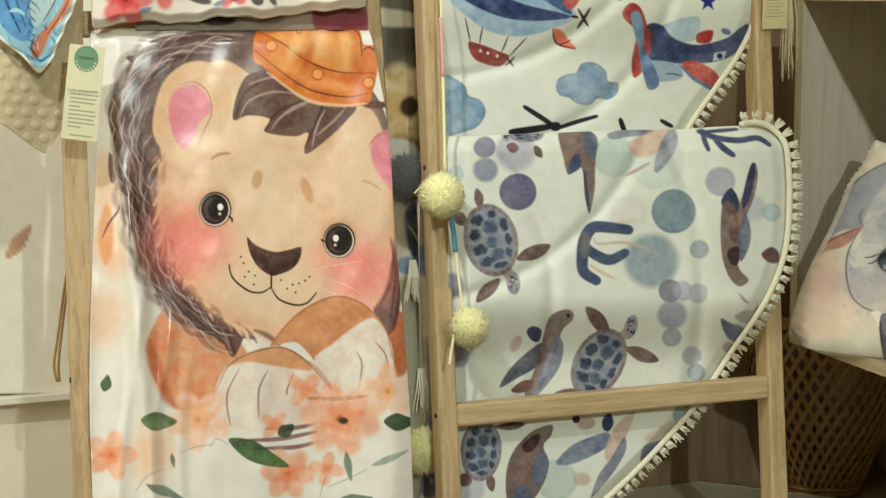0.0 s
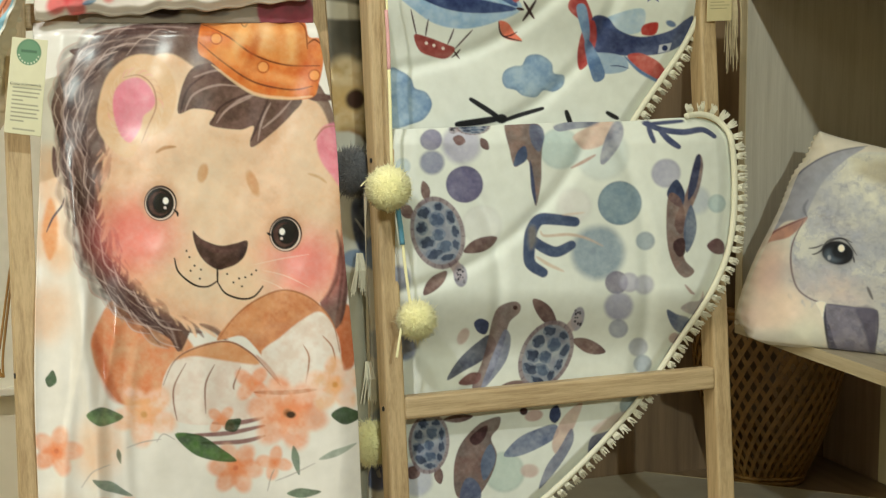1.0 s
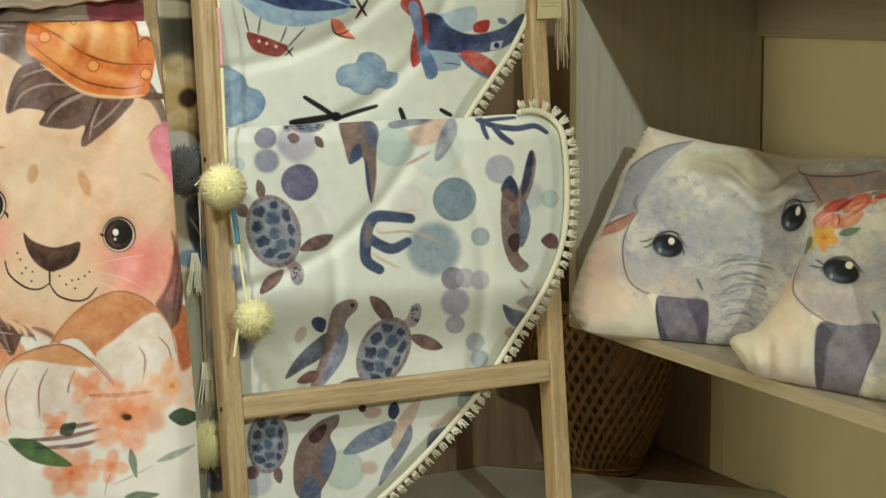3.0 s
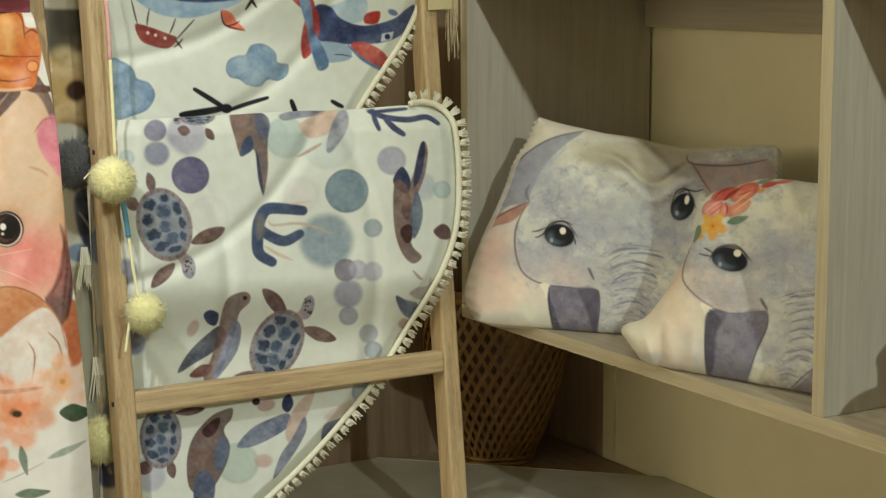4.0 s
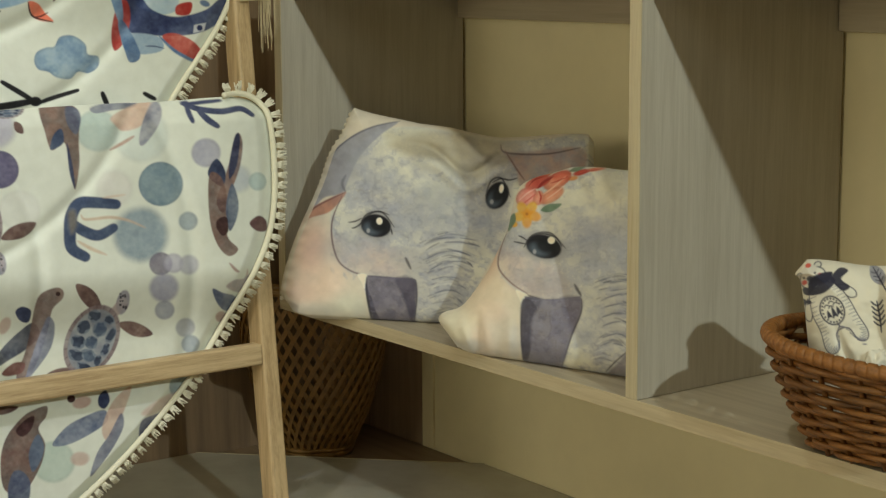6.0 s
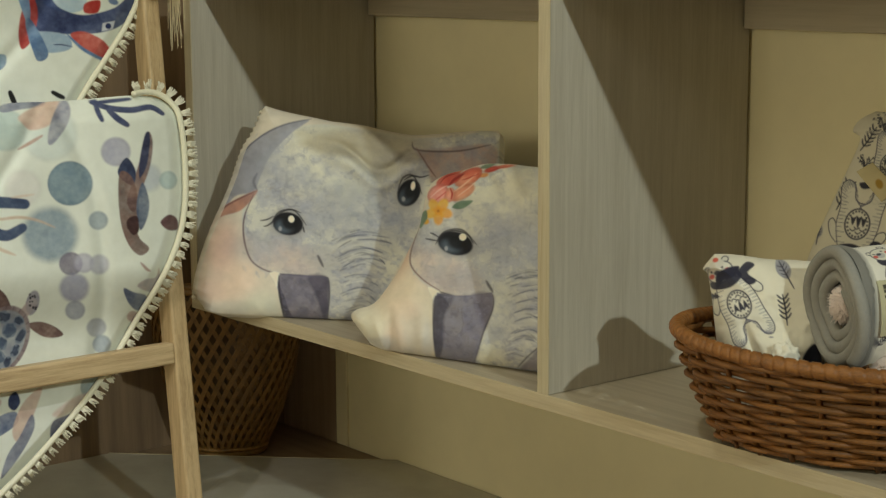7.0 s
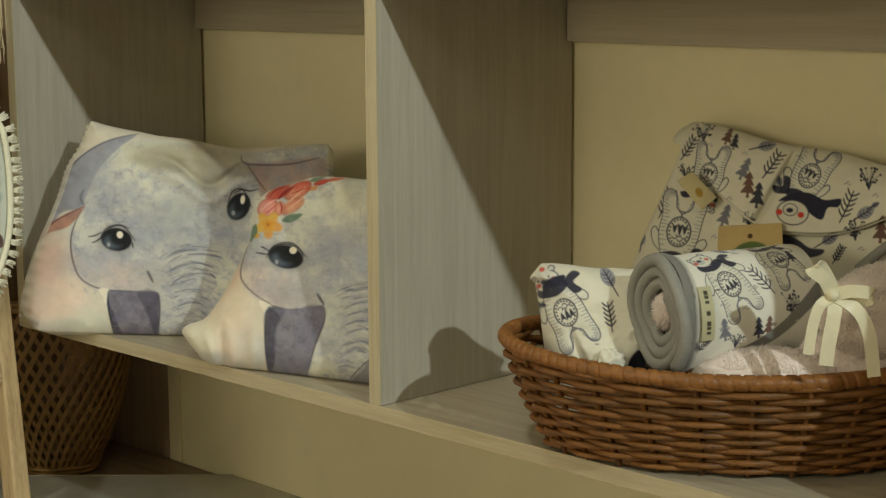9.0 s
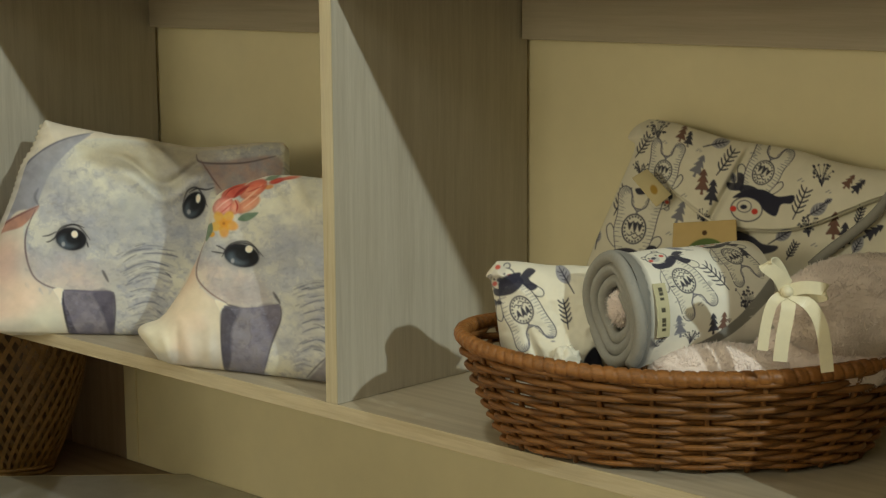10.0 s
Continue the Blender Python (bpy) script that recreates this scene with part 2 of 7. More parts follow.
def cloth(name, sheet, u, v, out, colours, material, thick=0.006, parent=None, label=""):
    """A sheet of cloth from grids of print coordinates and relief, with a hem and a back."""
    rows, cols = u.shape
    front = sheet.at(u, v, out).reshape(-1, 3)
    idx = np.arange(rows * cols).reshape(rows, cols)
    loop = np.concatenate([idx[0, :-1], idx[:-1, -1], idx[-1, :0:-1], idx[:0:-1, 0]])
    rr = np.unique(np.r_[np.arange(0, rows, 14), rows - 1])
    cc = np.unique(np.r_[np.arange(0, cols, 14), cols - 1])
    hem_back = front[loop] - sheet.n * thick
    coarse = front[idx[np.ix_(rr, cc)]].reshape(-1, 3) - sheet.n * thick
    verts = np.concatenate([front, hem_back, coarse])
    n0 = rows * cols
    m = len(loop)
    quads = np.stack([idx[:-1, :-1], idx[1:, :-1], idx[1:, 1:], idx[:-1, 1:]], -1).reshape(-1, 4)
    k = np.arange(m)
    hem = np.stack([loop, loop[(k + 1) % m], n0 + (k + 1) % m, n0 + k], -1)
    ci = n0 + m + np.arange(len(coarse)).reshape(len(rr), len(cc))
    fan = np.stack([ci[:-1, :-1], ci[:-1, 1:], ci[1:, 1:], ci[1:, :-1]], -1).reshape(-1, 4)
    me = bpy.data.meshes.new(name)
    me.vertices.add(len(verts))
    me.vertices.foreach_set("co", verts.ravel())
    loops = np.concatenate([quads.ravel(), hem.ravel(), fan.ravel()])
    me.loops.add(len(loops))
    me.loops.foreach_set("vertex_index", loops.astype(np.int32))
    nq = len(quads) + len(hem)
    starts = np.arange(nq + len(fan)) * 4
    me.polygons.add(nq + len(fan))
    me.polygons.foreach_set("loop_start", starts.astype(np.int32))
    me.polygons.foreach_set("use_smooth", np.ones(nq + len(fan), bool))
    me.update(calc_edges=True)
    me.validate()
    c = np.ones((len(verts), 4))
    c[:n0, :3] = colours
    c[n0 : n0 + m, :3] = colours[loop]
    c[n0 + m :, :3] = colours[idx[np.ix_(rr, cc)].ravel()]
    at = me.color_attributes.new("print", "FLOAT_COLOR", "POINT")
    at.data.foreach_set("color", c.astype(np.float32).ravel())
    me.materials.append(material)
    ob = new(name, me)
    ob.parent = parent
    if label:
        ob["label"] = label
    return ob


def grid(left, right, top, bottom, step):
    """Grids u, v between the side lines left(v) and right(v)."""
    rows = int((bottom - top) / step) + 1
    v = np.linspace(top, bottom, rows)
    l, r = left(v), right(v)
    cols = int((r - l).max() / step) + 1
    s = np.linspace(0, 1, cols)
    return l[:, None] + (r - l)[:, None] * s, np.repeat(v[:, None], cols, 1)


def through_points(*pairs):
    """A smooth function of v through (v, u) pairs."""
    p = np.array(pairs, float)
    c = curve(p, len(p) * 16)
    order = np.argsort(c[:, 0])
    return lambda v: np.interp(v, c[order, 0], c[order, 1])


def thing(name, label, category, group="", kind="", at=(0, 0, 0)):
    """An Empty at a thing's base that holds its parts."""
    ob = new(name)
    ob.empty_display_size = 0.05
    return tagged(ob, label, category, group, kind)

# ---- materials ----
LAMINATE = grain_material("ash_laminate_upright", srgb(174, 166, 150), srgb(196, 189, 174), (90, 90, 4.0), 0.5, 0.5)
LAMINATE_FLAT = grain_material("ash_laminate_flat", srgb(168, 155, 132), srgb(194, 182, 160), (2.4, 80, 80), 0.45)
EDGE = grain_material("ash_edge_band_flat", srgb(176, 160, 128), srgb(204, 190, 160), (5, 120, 120), 0.5, 0.5)
EDGE_UP = grain_material("ash_edge_band_upright", srgb(176, 160, 128), srgb(202, 190, 160), (120, 120, 5), 0.5, 0.5)
OAK_UP = grain_material("oak_stile", srgb(150, 122, 84), srgb(202, 176, 134), (110, 110, 6), 0.5, 0.55)
OAK_ACROSS = grain_material("oak_rung", srgb(152, 124, 88), srgb(202, 178, 138), (110, 6, 110), 0.5, 0.55)
WALL = plain_material("cream_wall_paint", srgb(234, 227, 204), 0.8, 18, 0.04, 0.08)
BACK = plain_material("beige_back_panel", srgb(236, 224, 186), 0.75, 6, 0.05, 0.05)
CLOTH = printed_material("printed_cloth")
SATIN = printed_material("printed_satin", 0.26, 0.05, 700, 0.05, 0.7)

# ---- the room ----
def wall(name, bm, material, label, category="wall"):
    return tagged(part(name, bm, material), label, category, kind="structure")


SHELF_Z, BACK_Y, TOP_Z, DECK_Z = 0.80, 0.338, 1.281, 0.487
wall("floor", box(-1.14, 5.08, -4.28, 0.44, -0.05, 0.0, 0), plain_material("grey_floor_tile", srgb(170, 160, 145), 0.4, 3, 0.08, 0.02), "grey tiled shop floor", "floor")
wall("ceiling", box(-1.14, 5.08, -4.28, 0.44, 2.90, 2.95, 0), plain_material("white_ceiling_paint", srgb(228, 222, 208), 0.9, 8, 0.03, 0.05), "white painted shop ceiling", "ceiling")
wall("wall_left", box(-1.14, -1.06, -4.2, 0.44, 0, 2.9, 0), WALL, "cream painted wall behind the ladders")
wall("wall_back", box(-1.06, 5.0, BACK_Y + 0.018, BACK_Y + 0.10, 0, 2.9, 0), WALL, "cream painted wall behind the shelf unit")
wall("wall_panel", box(-0.873, 5.0, BACK_Y, BACK_Y + 0.0178, 0.05, 2.85, 0.001), BACK, "beige back panel fixed to the wall", "panel")
wall("wall_right", box(5.0, 5.08, -4.2, 0.44, 0, 2.9, 0), WALL, "cream painted far wall of the shop")
wall("wall_front", box(-1.14, 5.08, -4.28, -4.2, 0, 2.9, 0), WALL, "cream painted wall behind the camera")

# dark panels added for the shade that lies in this corner
SHADE_BROWN = grain_material("shade_brown_corner", srgb(108, 88, 68), srgb(138, 115, 90), (60, 60, 3), 0.5)
wall("shade_panel_side", box(-1.0598, -1.048, -0.30, BACK_Y + 0.0178, 0.01, 2.85, 0.001), SHADE_BROWN, "added brown panel standing in for the shaded corner of the shop", "panel")
# paler copy, as less shade goes into its colour
wall("shade_panel_back", box(-1.0478, -0.8735, BACK_Y + 0.006, BACK_Y + 0.0178, 0.01, 2.85, 0.001), grain_material("shade_taupe_corner", srgb(158, 136, 112), srgb(186, 162, 136), (60, 60, 3), 0.5), "added taupe panel for the less shaded wall beside the beige back panel", "panel")

wall("trim", box(-0.8732, -0.842, BACK_Y - 0.004, BACK_Y + 0.0002, DECK_Z + 0.0002, SHELF_Z - 0.019, 0.001), BACK, "pale upright trim strip on the back wall", "trim")

# ---- shelf unit ----
unit = thing("shelf_unit", "open wall shelf unit in pale ash laminate", "shelf")


def panel(name, x0, x1, z0, z1, y0=0.0, y1=BACK_Y - 0.0055):
    p = part(name, box(x0, x1, y0 + 0.0012, y1, z0, z1, 0.0006), LAMINATE, unit)
    part("edge_band", box(x0 - 0.0003, x1 + 0.0003, y0 - 0.0006, y0 + 0.0012, z0, z1, 0.0004), EDGE_UP, p, "paler edge band")
    return p


def board(name, x0, x1, z0, z1, y0=0.0, y1=BACK_Y - 0.002):
    p = part(name, box(x0, x1, y0 + 0.0012, y1, z0, z1, 0.0006), LAMINATE_FLAT, unit)
    part("edge_band", box(x0, x1, y0 - 0.0006, y0 + 0.0012, z0 - 0.0003, z1 + 0.0003, 0.0004), EDGE, p, "paler edge band")
    return p


board("shelf_board", -0.77, 1.6, SHELF_Z - 0.018, SHELF_Z)
board("top_board", -0.77, 1.6, TOP_Z, TOP_Z + 0.018)
panel("side_panel", -0.77, -0.752, SHELF_Z + 0.0005, TOP_Z - 0.0005)
panel("divider", 0.0, 0.018, SHELF_Z + 0.0005, TOP_Z - 0.0005)
panel("divider", 0.784, 0.802, SHELF_Z + 0.0005, TOP_Z - 0.0005)
panel("side_panel", 1.5815, 1.5995, SHELF_Z + 0.0005, TOP_Z - 0.0005)
for x0, x1 in ((-0.7515, -0.0005), (0.0185, 0.7835), (0.8025, 1.5810)):
    part("back_rail", box(x0 + 0.0015, x1 - 0.0015, BACK_Y - 0.018, BACK_Y - 0.002, 1.209, TOP_Z - 0.0008, 0.0008), LAMINATE_FLAT, unit)

# low plinth in the corner below the shelf, with a plastic sheet lying on it
deck = grain_material("brown_deck_laminate", srgb(112, 92, 70), srgb(140, 118, 92), (2.5, 60, 60), 0.5)
wall("plinth", box(-1.059, 1.6, -0.09, BACK_Y - 0.001, 0.001, DECK_Z, 0.003), deck, "brown laminate plinth under the shelf", "plinth")
wall("plinth_return", box(-1.059, -0.64, -0.62, -0.0902, 0.001, DECK_Z, 0.003), deck, "brown laminate plinth along the wall", "plinth")
# a flat glossy acrylic sheet with a cut corner lies on it and leaves the back of the deck bare
outline = [(-1.046, -0.60), (-0.66, -0.60), (-0.66, -0.07), (0.50, -0.07), (0.50, 0.3365), (-0.704, 0.3365), (-1.046, -0.004)]
bm = bmesh.new()
low = [bm.verts.new((x, y, DECK_Z + 0.0005)) for x, y in outline]
face = bm.faces.new(low)
up = bmesh.ops.extrude_face_region(bm, geom=[face])["geom"]
for e in up:
    if isinstance(e, bmesh.types.BMVert):
        e.co.z += 0.007
bmesh.ops.bevel(bm, geom=bm.edges[:], offset=0.0012, segments=2, affect="EDGES", profile=0.5)
acrylic = plain_material("grey_acrylic", srgb(178, 173, 158), 0.12, 9, 0.10, 0.03, 0.001)
tagged(part("acrylic_sheet", bm, acrylic), "glossy grey acrylic sheet lying on the plinth", "sheet")
v_, f_ = tube_mesh([(*outline[5], DECK_Z + 0.0072), (*outline[6], DECK_Z + 0.0072)], 0.0011, 6)
mesh_ob("sheet_edge", v_, f_, plain_material("polished_edge", srgb(168, 156, 126), 0.4, 60, 0.05), bpy.data.objects["acrylic_sheet"], label="polished pale edge")

# ---- ladders ----
LEAN = 0.115


def ladder(name, label, x_ref, z_ref, left_y, right_y, top, rungs, taper=0.0, group="blanket ladders"):
    """A leaning wooden ladder: two stiles on the floor and rungs between them; x_ref: its front at the height z_ref."""
    root = thing(name, label, "ladder", group)

    def front(z):
        return x_ref - LEAN * (z - z_ref)

    def side(y, s, z):
        return y - s * taper * (z - z_ref)

    for y, s in ((left_y, -1), (right_y, 1)):
        a, b = (front(0.012) - 0.018, side(y, s, 0.012) + s * 0.0125, 0.0), (front(top) - 0.018, side(y, s, top) + s * 0.0125, top)
        stile = part("stile", bar(a, b, 0.025, (0, 1, 0), 0.036), OAK_UP, root)
    for z in rungs:
        part("rung", bar((front(z) - 0.013, side(left_y, -1, z) - 0.001, z), (front(z) - 0.013, side(right_y, 1, z) + 0.001, z), 0.024, (1, 0, 0.1), 0.030), OAK_ACROSS, root)
        for y, s in ((left_y, -1), (right_y, 1)):
            yy = side(y, s, z) + s * 0.0255
            v, f = tube_mesh([(front(z) - 0.016, yy - s * 0.002, z), (front(z) - 0.016, yy + s * 0.001, z)], 0.0032, 10)
            mesh_ob("screw", v, f, plain_dark, root, label="dark countersunk screw")
    return root


plain_dark = plain_material("blackened_screw", (0.02, 0.017, 0.015), 0.5)
ladder("blanket_ladder", "light oak blanket ladder leaning on the wall", -0.60, 0.757, -0.579, -0.130, 1.86, (0.385, 0.759, 1.075, 1.45, 1.76))
ladder("blanket_ladder", "light oak blanket ladder holding a satin baby blanket", -0.575, 0.90, -1.040, -0.690, 1.86, (0.40, 0.85, 1.262, 1.60), 0.02)

# ---- cloths ----
LION = Sheet((-0.5500, -0.8600, 0.9000), 90.0, 6.56, (0.64677, -0.03174, -0.26650, -0.04563, -0.63697, 0.39378, -0.10297, -0.00735), (0.988, -0.218, 0.163))
TURTLE = Sheet((-0.6300, -0.3500, 0.7570), 90.0, 6.56, (0.72803, -0.02966, -0.76837, -0.06067, -0.66832, 0.53748, -0.10297, -0.00735), (0.987, -0.455, 0.167))
PLANES = Sheet((-0.6450, -0.3500, 0.7570), 90.0, 6.56, (0.73251, -0.02992, -0.76710, -0.06070, -0.67303, 0.53744, -0.10297, -0.00735), (0.987, -0.455, 0.167))
BEHIND = Sheet((-0.7200, -0.6500, 0.9000), 90.0, 6.56, (0.71907, -0.03314, -0.46216, -0.04601, -0.69037, 0.39335, -0.10297, -0.00735))
WHITE = srgb(240, 236, 228)
MINT = srgb(230, 234, 224)


def petals(k, x, y, r, colour, deep, centre, count=5, turn=0.0, cover=0.85):
    """A soft watercolour blossom."""
    for i in range(count):
        a = turn + i * 2 * math.pi / count
        k.oval(x + 0.55 * r * math.cos(a), y + 0.5 * r * math.sin(a), 0.52 * r, 0.36 * r, math.degrees(a), colour, r * 0.10, cover, 0.5, deep)
    k.oval(x, y, r * 0.3, None, 0, deep, r * 0.16, 0.8)
    k.oval(x, y, r * 0.1, None, 0, centre, r * 0.06, 0.8)


def leaf(k, x0, y0, x1, y1, wide, colour, second, cover=1.0):
    a, b = np.array([x0, y0], float), np.array([x1, y1], float)
    n = np.array([-(b - a)[1], (b - a)[0]]) / (np.linalg.norm(b - a) + 1e-9) * wide
    k.shape([*a, *(a * 0.65 + b * 0.35 + n * 0.9), *(a * 0.3 + b * 0.7 + n * 0.7), *b, *(a * 0.3 + b * 0.7 - n * 0.5), *(a * 0.65 + b * 0.35 - n * 0.8)], colour, 1.2, cover, 0.3, second)


def paint_cub(k):
    """The peach and brown face print of the satin blanket."""
    MANE, DARK, LIGHT = srgb(122, 94, 88), srgb(78, 52, 50), srgb(198, 174, 166)
    SKIN, PEACH, PINK = srgb(242, 208, 178), srgb(228, 156, 114), srgb(242, 160, 180)
    INK, GREEN = srgb(42, 26, 28), srgb(62, 92, 62)
    k.c *= 0.97 + 0.05 * cloudy(k.u / 60, k.v / 60, 4)[:, None]
    # soft peach clouds on the left border and foot
    for x, y, r in ((185, 430, 34), (180, 560, 40), (190, 350, 26), (205, 470, 20), (180, 300, 24), (270, 800, 40), (200, 960, 50)):
        k.oval(x, y, r, r * 1.3, 10, srgb(244, 190, 140), r * 0.6, 0.55, 0.5)
    k.shape([188, 360, 200, 395, 200, 440, 185, 470, 172, 430, 176, 390], srgb(236, 160, 96), 5, 0.7)
    k.line([180, 420, 192, 395, 208, 375, 214, 360], 4, srgb(112, 100, 112), 1.2)
    k.shape([193, 270, 201, 285, 204, 320, 196, 322, 191, 300], srgb(110, 78, 84), 2, 0.9)
    # body
    k.shape([262, 600, 300, 535, 360, 540, 420, 600, 440, 640, 400, 690, 360, 722, 310, 722, 278, 680, 262, 640], PEACH, 3, 1, 0.2, srgb(226, 172, 132))
    k.shape([265, 600, 285, 640, 300, 690, 318, 722, 290, 712, 268, 655], srgb(198, 116, 80), 6, 0.7)
    k.shape([690, 560, 716, 560, 722, 650, 700, 668, 684, 640], srgb(206, 128, 90), 3)
    # mane
    k.shape([262, 76, 320, 58, 400, 46, 470, 44, 560, 80, 650, 150, 690, 230, 700, 330, 712, 470, 704, 560, 686, 594, 668, 575, 640, 500, 560, 400, 420, 300, 400, 420, 440, 560, 430, 600, 412, 632, 392, 606, 340, 575, 296, 540, 262, 490, 243, 440, 232, 380, 222, 320, 207, 270, 190, 200, 214, 152, 258, 134, 240, 116, 226, 100, 300, 92], MANE, 1.6, 1, 0.25, srgb(112, 84, 76), steps=170)
    for x0, y0, x1, y1, x2, y2 in ((232, 105, 330, 62, 430, 62), (258, 132, 300, 98, 380, 92), (214, 170, 240, 140, 300, 118), (206, 215, 226, 178, 262, 150), (216, 262, 232, 220, 262, 190), (224, 330, 240, 280, 268, 240), (236, 395, 250, 340, 276, 290), (250, 450, 258, 400, 276, 350), (276, 505, 268, 450, 280, 400), (310, 545, 290, 500, 286, 450), (345, 570, 318, 530, 300, 490), (385, 602, 350, 560, 330, 520), (410, 625, 390, 580, 352, 545)):
        k.line([x0, y0, x1, y1, x2, y2], 5, LIGHT, 2.0, 0.75)
        k.line([x0 + 7, y0 + 5, x1 + 9, y1 + 5, x2 + 6, y2 + 7], 8, DARK, 4.0, 0.55)
    rng = random.Random(11)
    spine = curve([(420, 60), (330, 72), (262, 112), (232, 170), (226, 250), (240, 340), (256, 430), (290, 505), (350, 565), (408, 615)], 120)
    for j in range(64):
        i = rng.randrange(4, 96)
        q = spine[i] + np.array([rng.uniform(-30, 34), rng.uniform(-10, 10)])
        q1 = spine[min(i + 12, 119)] + np.array([rng.uniform(-26, 30), rng.uniform(-10, 10)])
        q2 = spine[min(i + 23, 119)] + np.array([rng.uniform(-34, 16), rng.uniform(-10, 10)])
        k.line([*q, *q1, *q2], rng.uniform(7, 15), rng.choice((DARK, srgb(96, 68, 66), srgb(150, 122, 114))), 4.0, rng.uniform(0.4, 0.75))
        k.line([*(q + 5), *(q1 + 4), *(q2 + 2)], rng.uniform(2, 3.6), srgb(206, 182, 172), 1.8, rng.uniform(0.3, 0.6))
    for _ in range(30):
        i = rng.randrange(4, 112)
        p, t = spine[i], spine[min(i + 6, 119)] - spine[i - 4]
        t = t / (np.linalg.norm(t) + 1e-9)
        n = np.array([-t[1], t[0]])
        q = p + n * rng.uniform(-34, 34)
        long = rng.uniform(26, 60)
        q2 = q + t * long + n * rng.uniform(-8, 8)
        k.line([*q, *((q + q2) / 2 + n * rng.uniform(-5, 5)), *q2], rng.uniform(2, 5), LIGHT if rng.random() < 0.3 else DARK, 1.8, rng.uniform(0.25, 0.5))
    # broad locks: a dark hollow with a pale edge beside it
    for i in range(4, 112, 4):
        p, t = spine[i], spine[min(i + 8, 119)] - spine[max(i - 4, 0)]
        t = t / (np.linalg.norm(t) + 1e-9)
        n = np.array([-t[1], t[0]])
        for side_, long in ((-22, 62), (2, 70), (24, 58)):
            q = p + n * (side_ + rng.uniform(-7, 7)) + t * rng.uniform(-14, 14)
            q1, q2 = q + t * long * 0.5 + n * rng.uniform(3, 9), q + t * long - n * rng.uniform(2, 12)
            k.line([*q, *q1, *q2], rng.uniform(8, 13), srgb(84, 60, 60), 4.5, 0.42)
            k.line([*(q + n * 5), *(q1 + n * 6), *(q2 + n * 3)], rng.uniform(2.0, 3.6), srgb(214, 192, 184), 1.2, rng.uniform(0.45, 0.8))
    # face
    k.shape([285, 250, 300, 190, 340, 130, 400, 108, 470, 150, 560, 170, 640, 185, 672, 220, 690, 300, 698, 400, 690, 470, 672, 530, 640, 560, 580, 585, 500, 595, 440, 590, 400, 570, 350, 528, 310, 480, 288, 420, 278, 350], SKIN, 3, 1, 0.15, srgb(235, 200, 170), steps=110)
    inner = curve([(292, 235), (280, 300), (278, 360), (288, 420), (310, 480), (350, 528), (400, 570), (440, 590), (490, 596)], 140)
    for _ in range(90):
        i = rng.randrange(5, 128)
        p, t = inner[i], inner[i] - inner[i - 4]
        t = t / (np.linalg.norm(t) + 1e-9)
        n = np.array([-t[1], t[0]])
        out = rng.choice((-1, -1, 1))
        q = p + n * out * rng.uniform(2, 12)
        q2 = q + t * rng.uniform(26, 58) - n * out * rng.uniform(6, 16)
        k.line([*q, *((q + q2) / 2 + n * out * rng.uniform(2, 6)), *q2], rng.uniform(4, 9), rng.choice((SKIN, SKIN, MANE, srgb(206, 160, 138))) if out < 0 else rng.choice((MANE, MANE, srgb(176, 130, 112))), 2.0, rng.uniform(0.5, 0.9))
    # lights and warm shades of the face
    k.oval(470, 330, 60, 110, 8, srgb(246, 226, 200), 60, 0.55)
    k.oval(400, 180, 60, 50, 0, srgb(244, 222, 194), 40, 0.5)
    k.oval(640, 300, 40, 120, -6, srgb(244, 222, 196), 30, 0.5)
    k.line([300, 260, 290, 330, 296, 410, 330, 490, 400, 556, 480, 584], 26, srgb(226, 176, 144), 18, 0.5)
    k.line([684, 250, 694, 340, 696, 440, 676, 530], 22, srgb(222, 172, 132), 14, 0.5)
    k.line([470, 250, 540, 262, 600, 240, 640, 200], 20, srgb(222, 178, 140), 16, 0.45)
    # ears
    k.shape([272, 240, 274, 190, 292, 142, 330, 112, 372, 112, 400, 140, 410, 190, 390, 240, 350, 262, 330, 290, 300, 280], srgb(234, 200, 164), 2.5)
    k.shape([299, 210, 301, 176, 318, 156, 342, 150, 362, 164, 373, 190, 366, 206, 352, 218, 346, 240, 328, 264, 310, 248], PINK, 2.5, 0.95, 0.3, srgb(232, 142, 166))
    for i in range(26):
        a = i * 0.242
        x, y = 338 + 40 * math.cos(a), 200 + 56 * math.sin(a)
        k.line([x, y, x + 10 * math.cos(a + 0.9), y + 12 * math.sin(a + 0.9), x + 16 * math.cos(a + 1.2), y + 22 * math.sin(a + 1.2)], 3, rng.choice((srgb(246, 224, 200), srgb(214, 160, 140), PINK)), 1.8, 0.28)
    k.line([348, 265, 360, 235, 374, 200, 368, 165, 345, 146, 318, 150], 3, srgb(190, 140, 116), 1.2, 0.8)
    k.shape([655, 262, 666, 238, 690, 232, 700, 260, 700, 342, 680, 322, 662, 296], PINK, 3, 0.9, 0.3, srgb(232, 142, 166))
    k.line([650, 262, 668, 240, 690, 236], 3, srgb(190, 140, 116), 1.2, 0.7)
    # forelock
    k.shape([412, 212, 422, 160, 445, 130, 500, 128, 560, 160, 628, 186, 612, 215, 580, 246, 545, 272, 538, 264, 545, 236, 520, 242, 468, 234, 478, 212, 440, 205], MANE, 1.6, 1, 0.3, DARK, steps=90)
    k.shape([632, 178, 682, 182, 690, 190, 650, 192], MANE, 2)
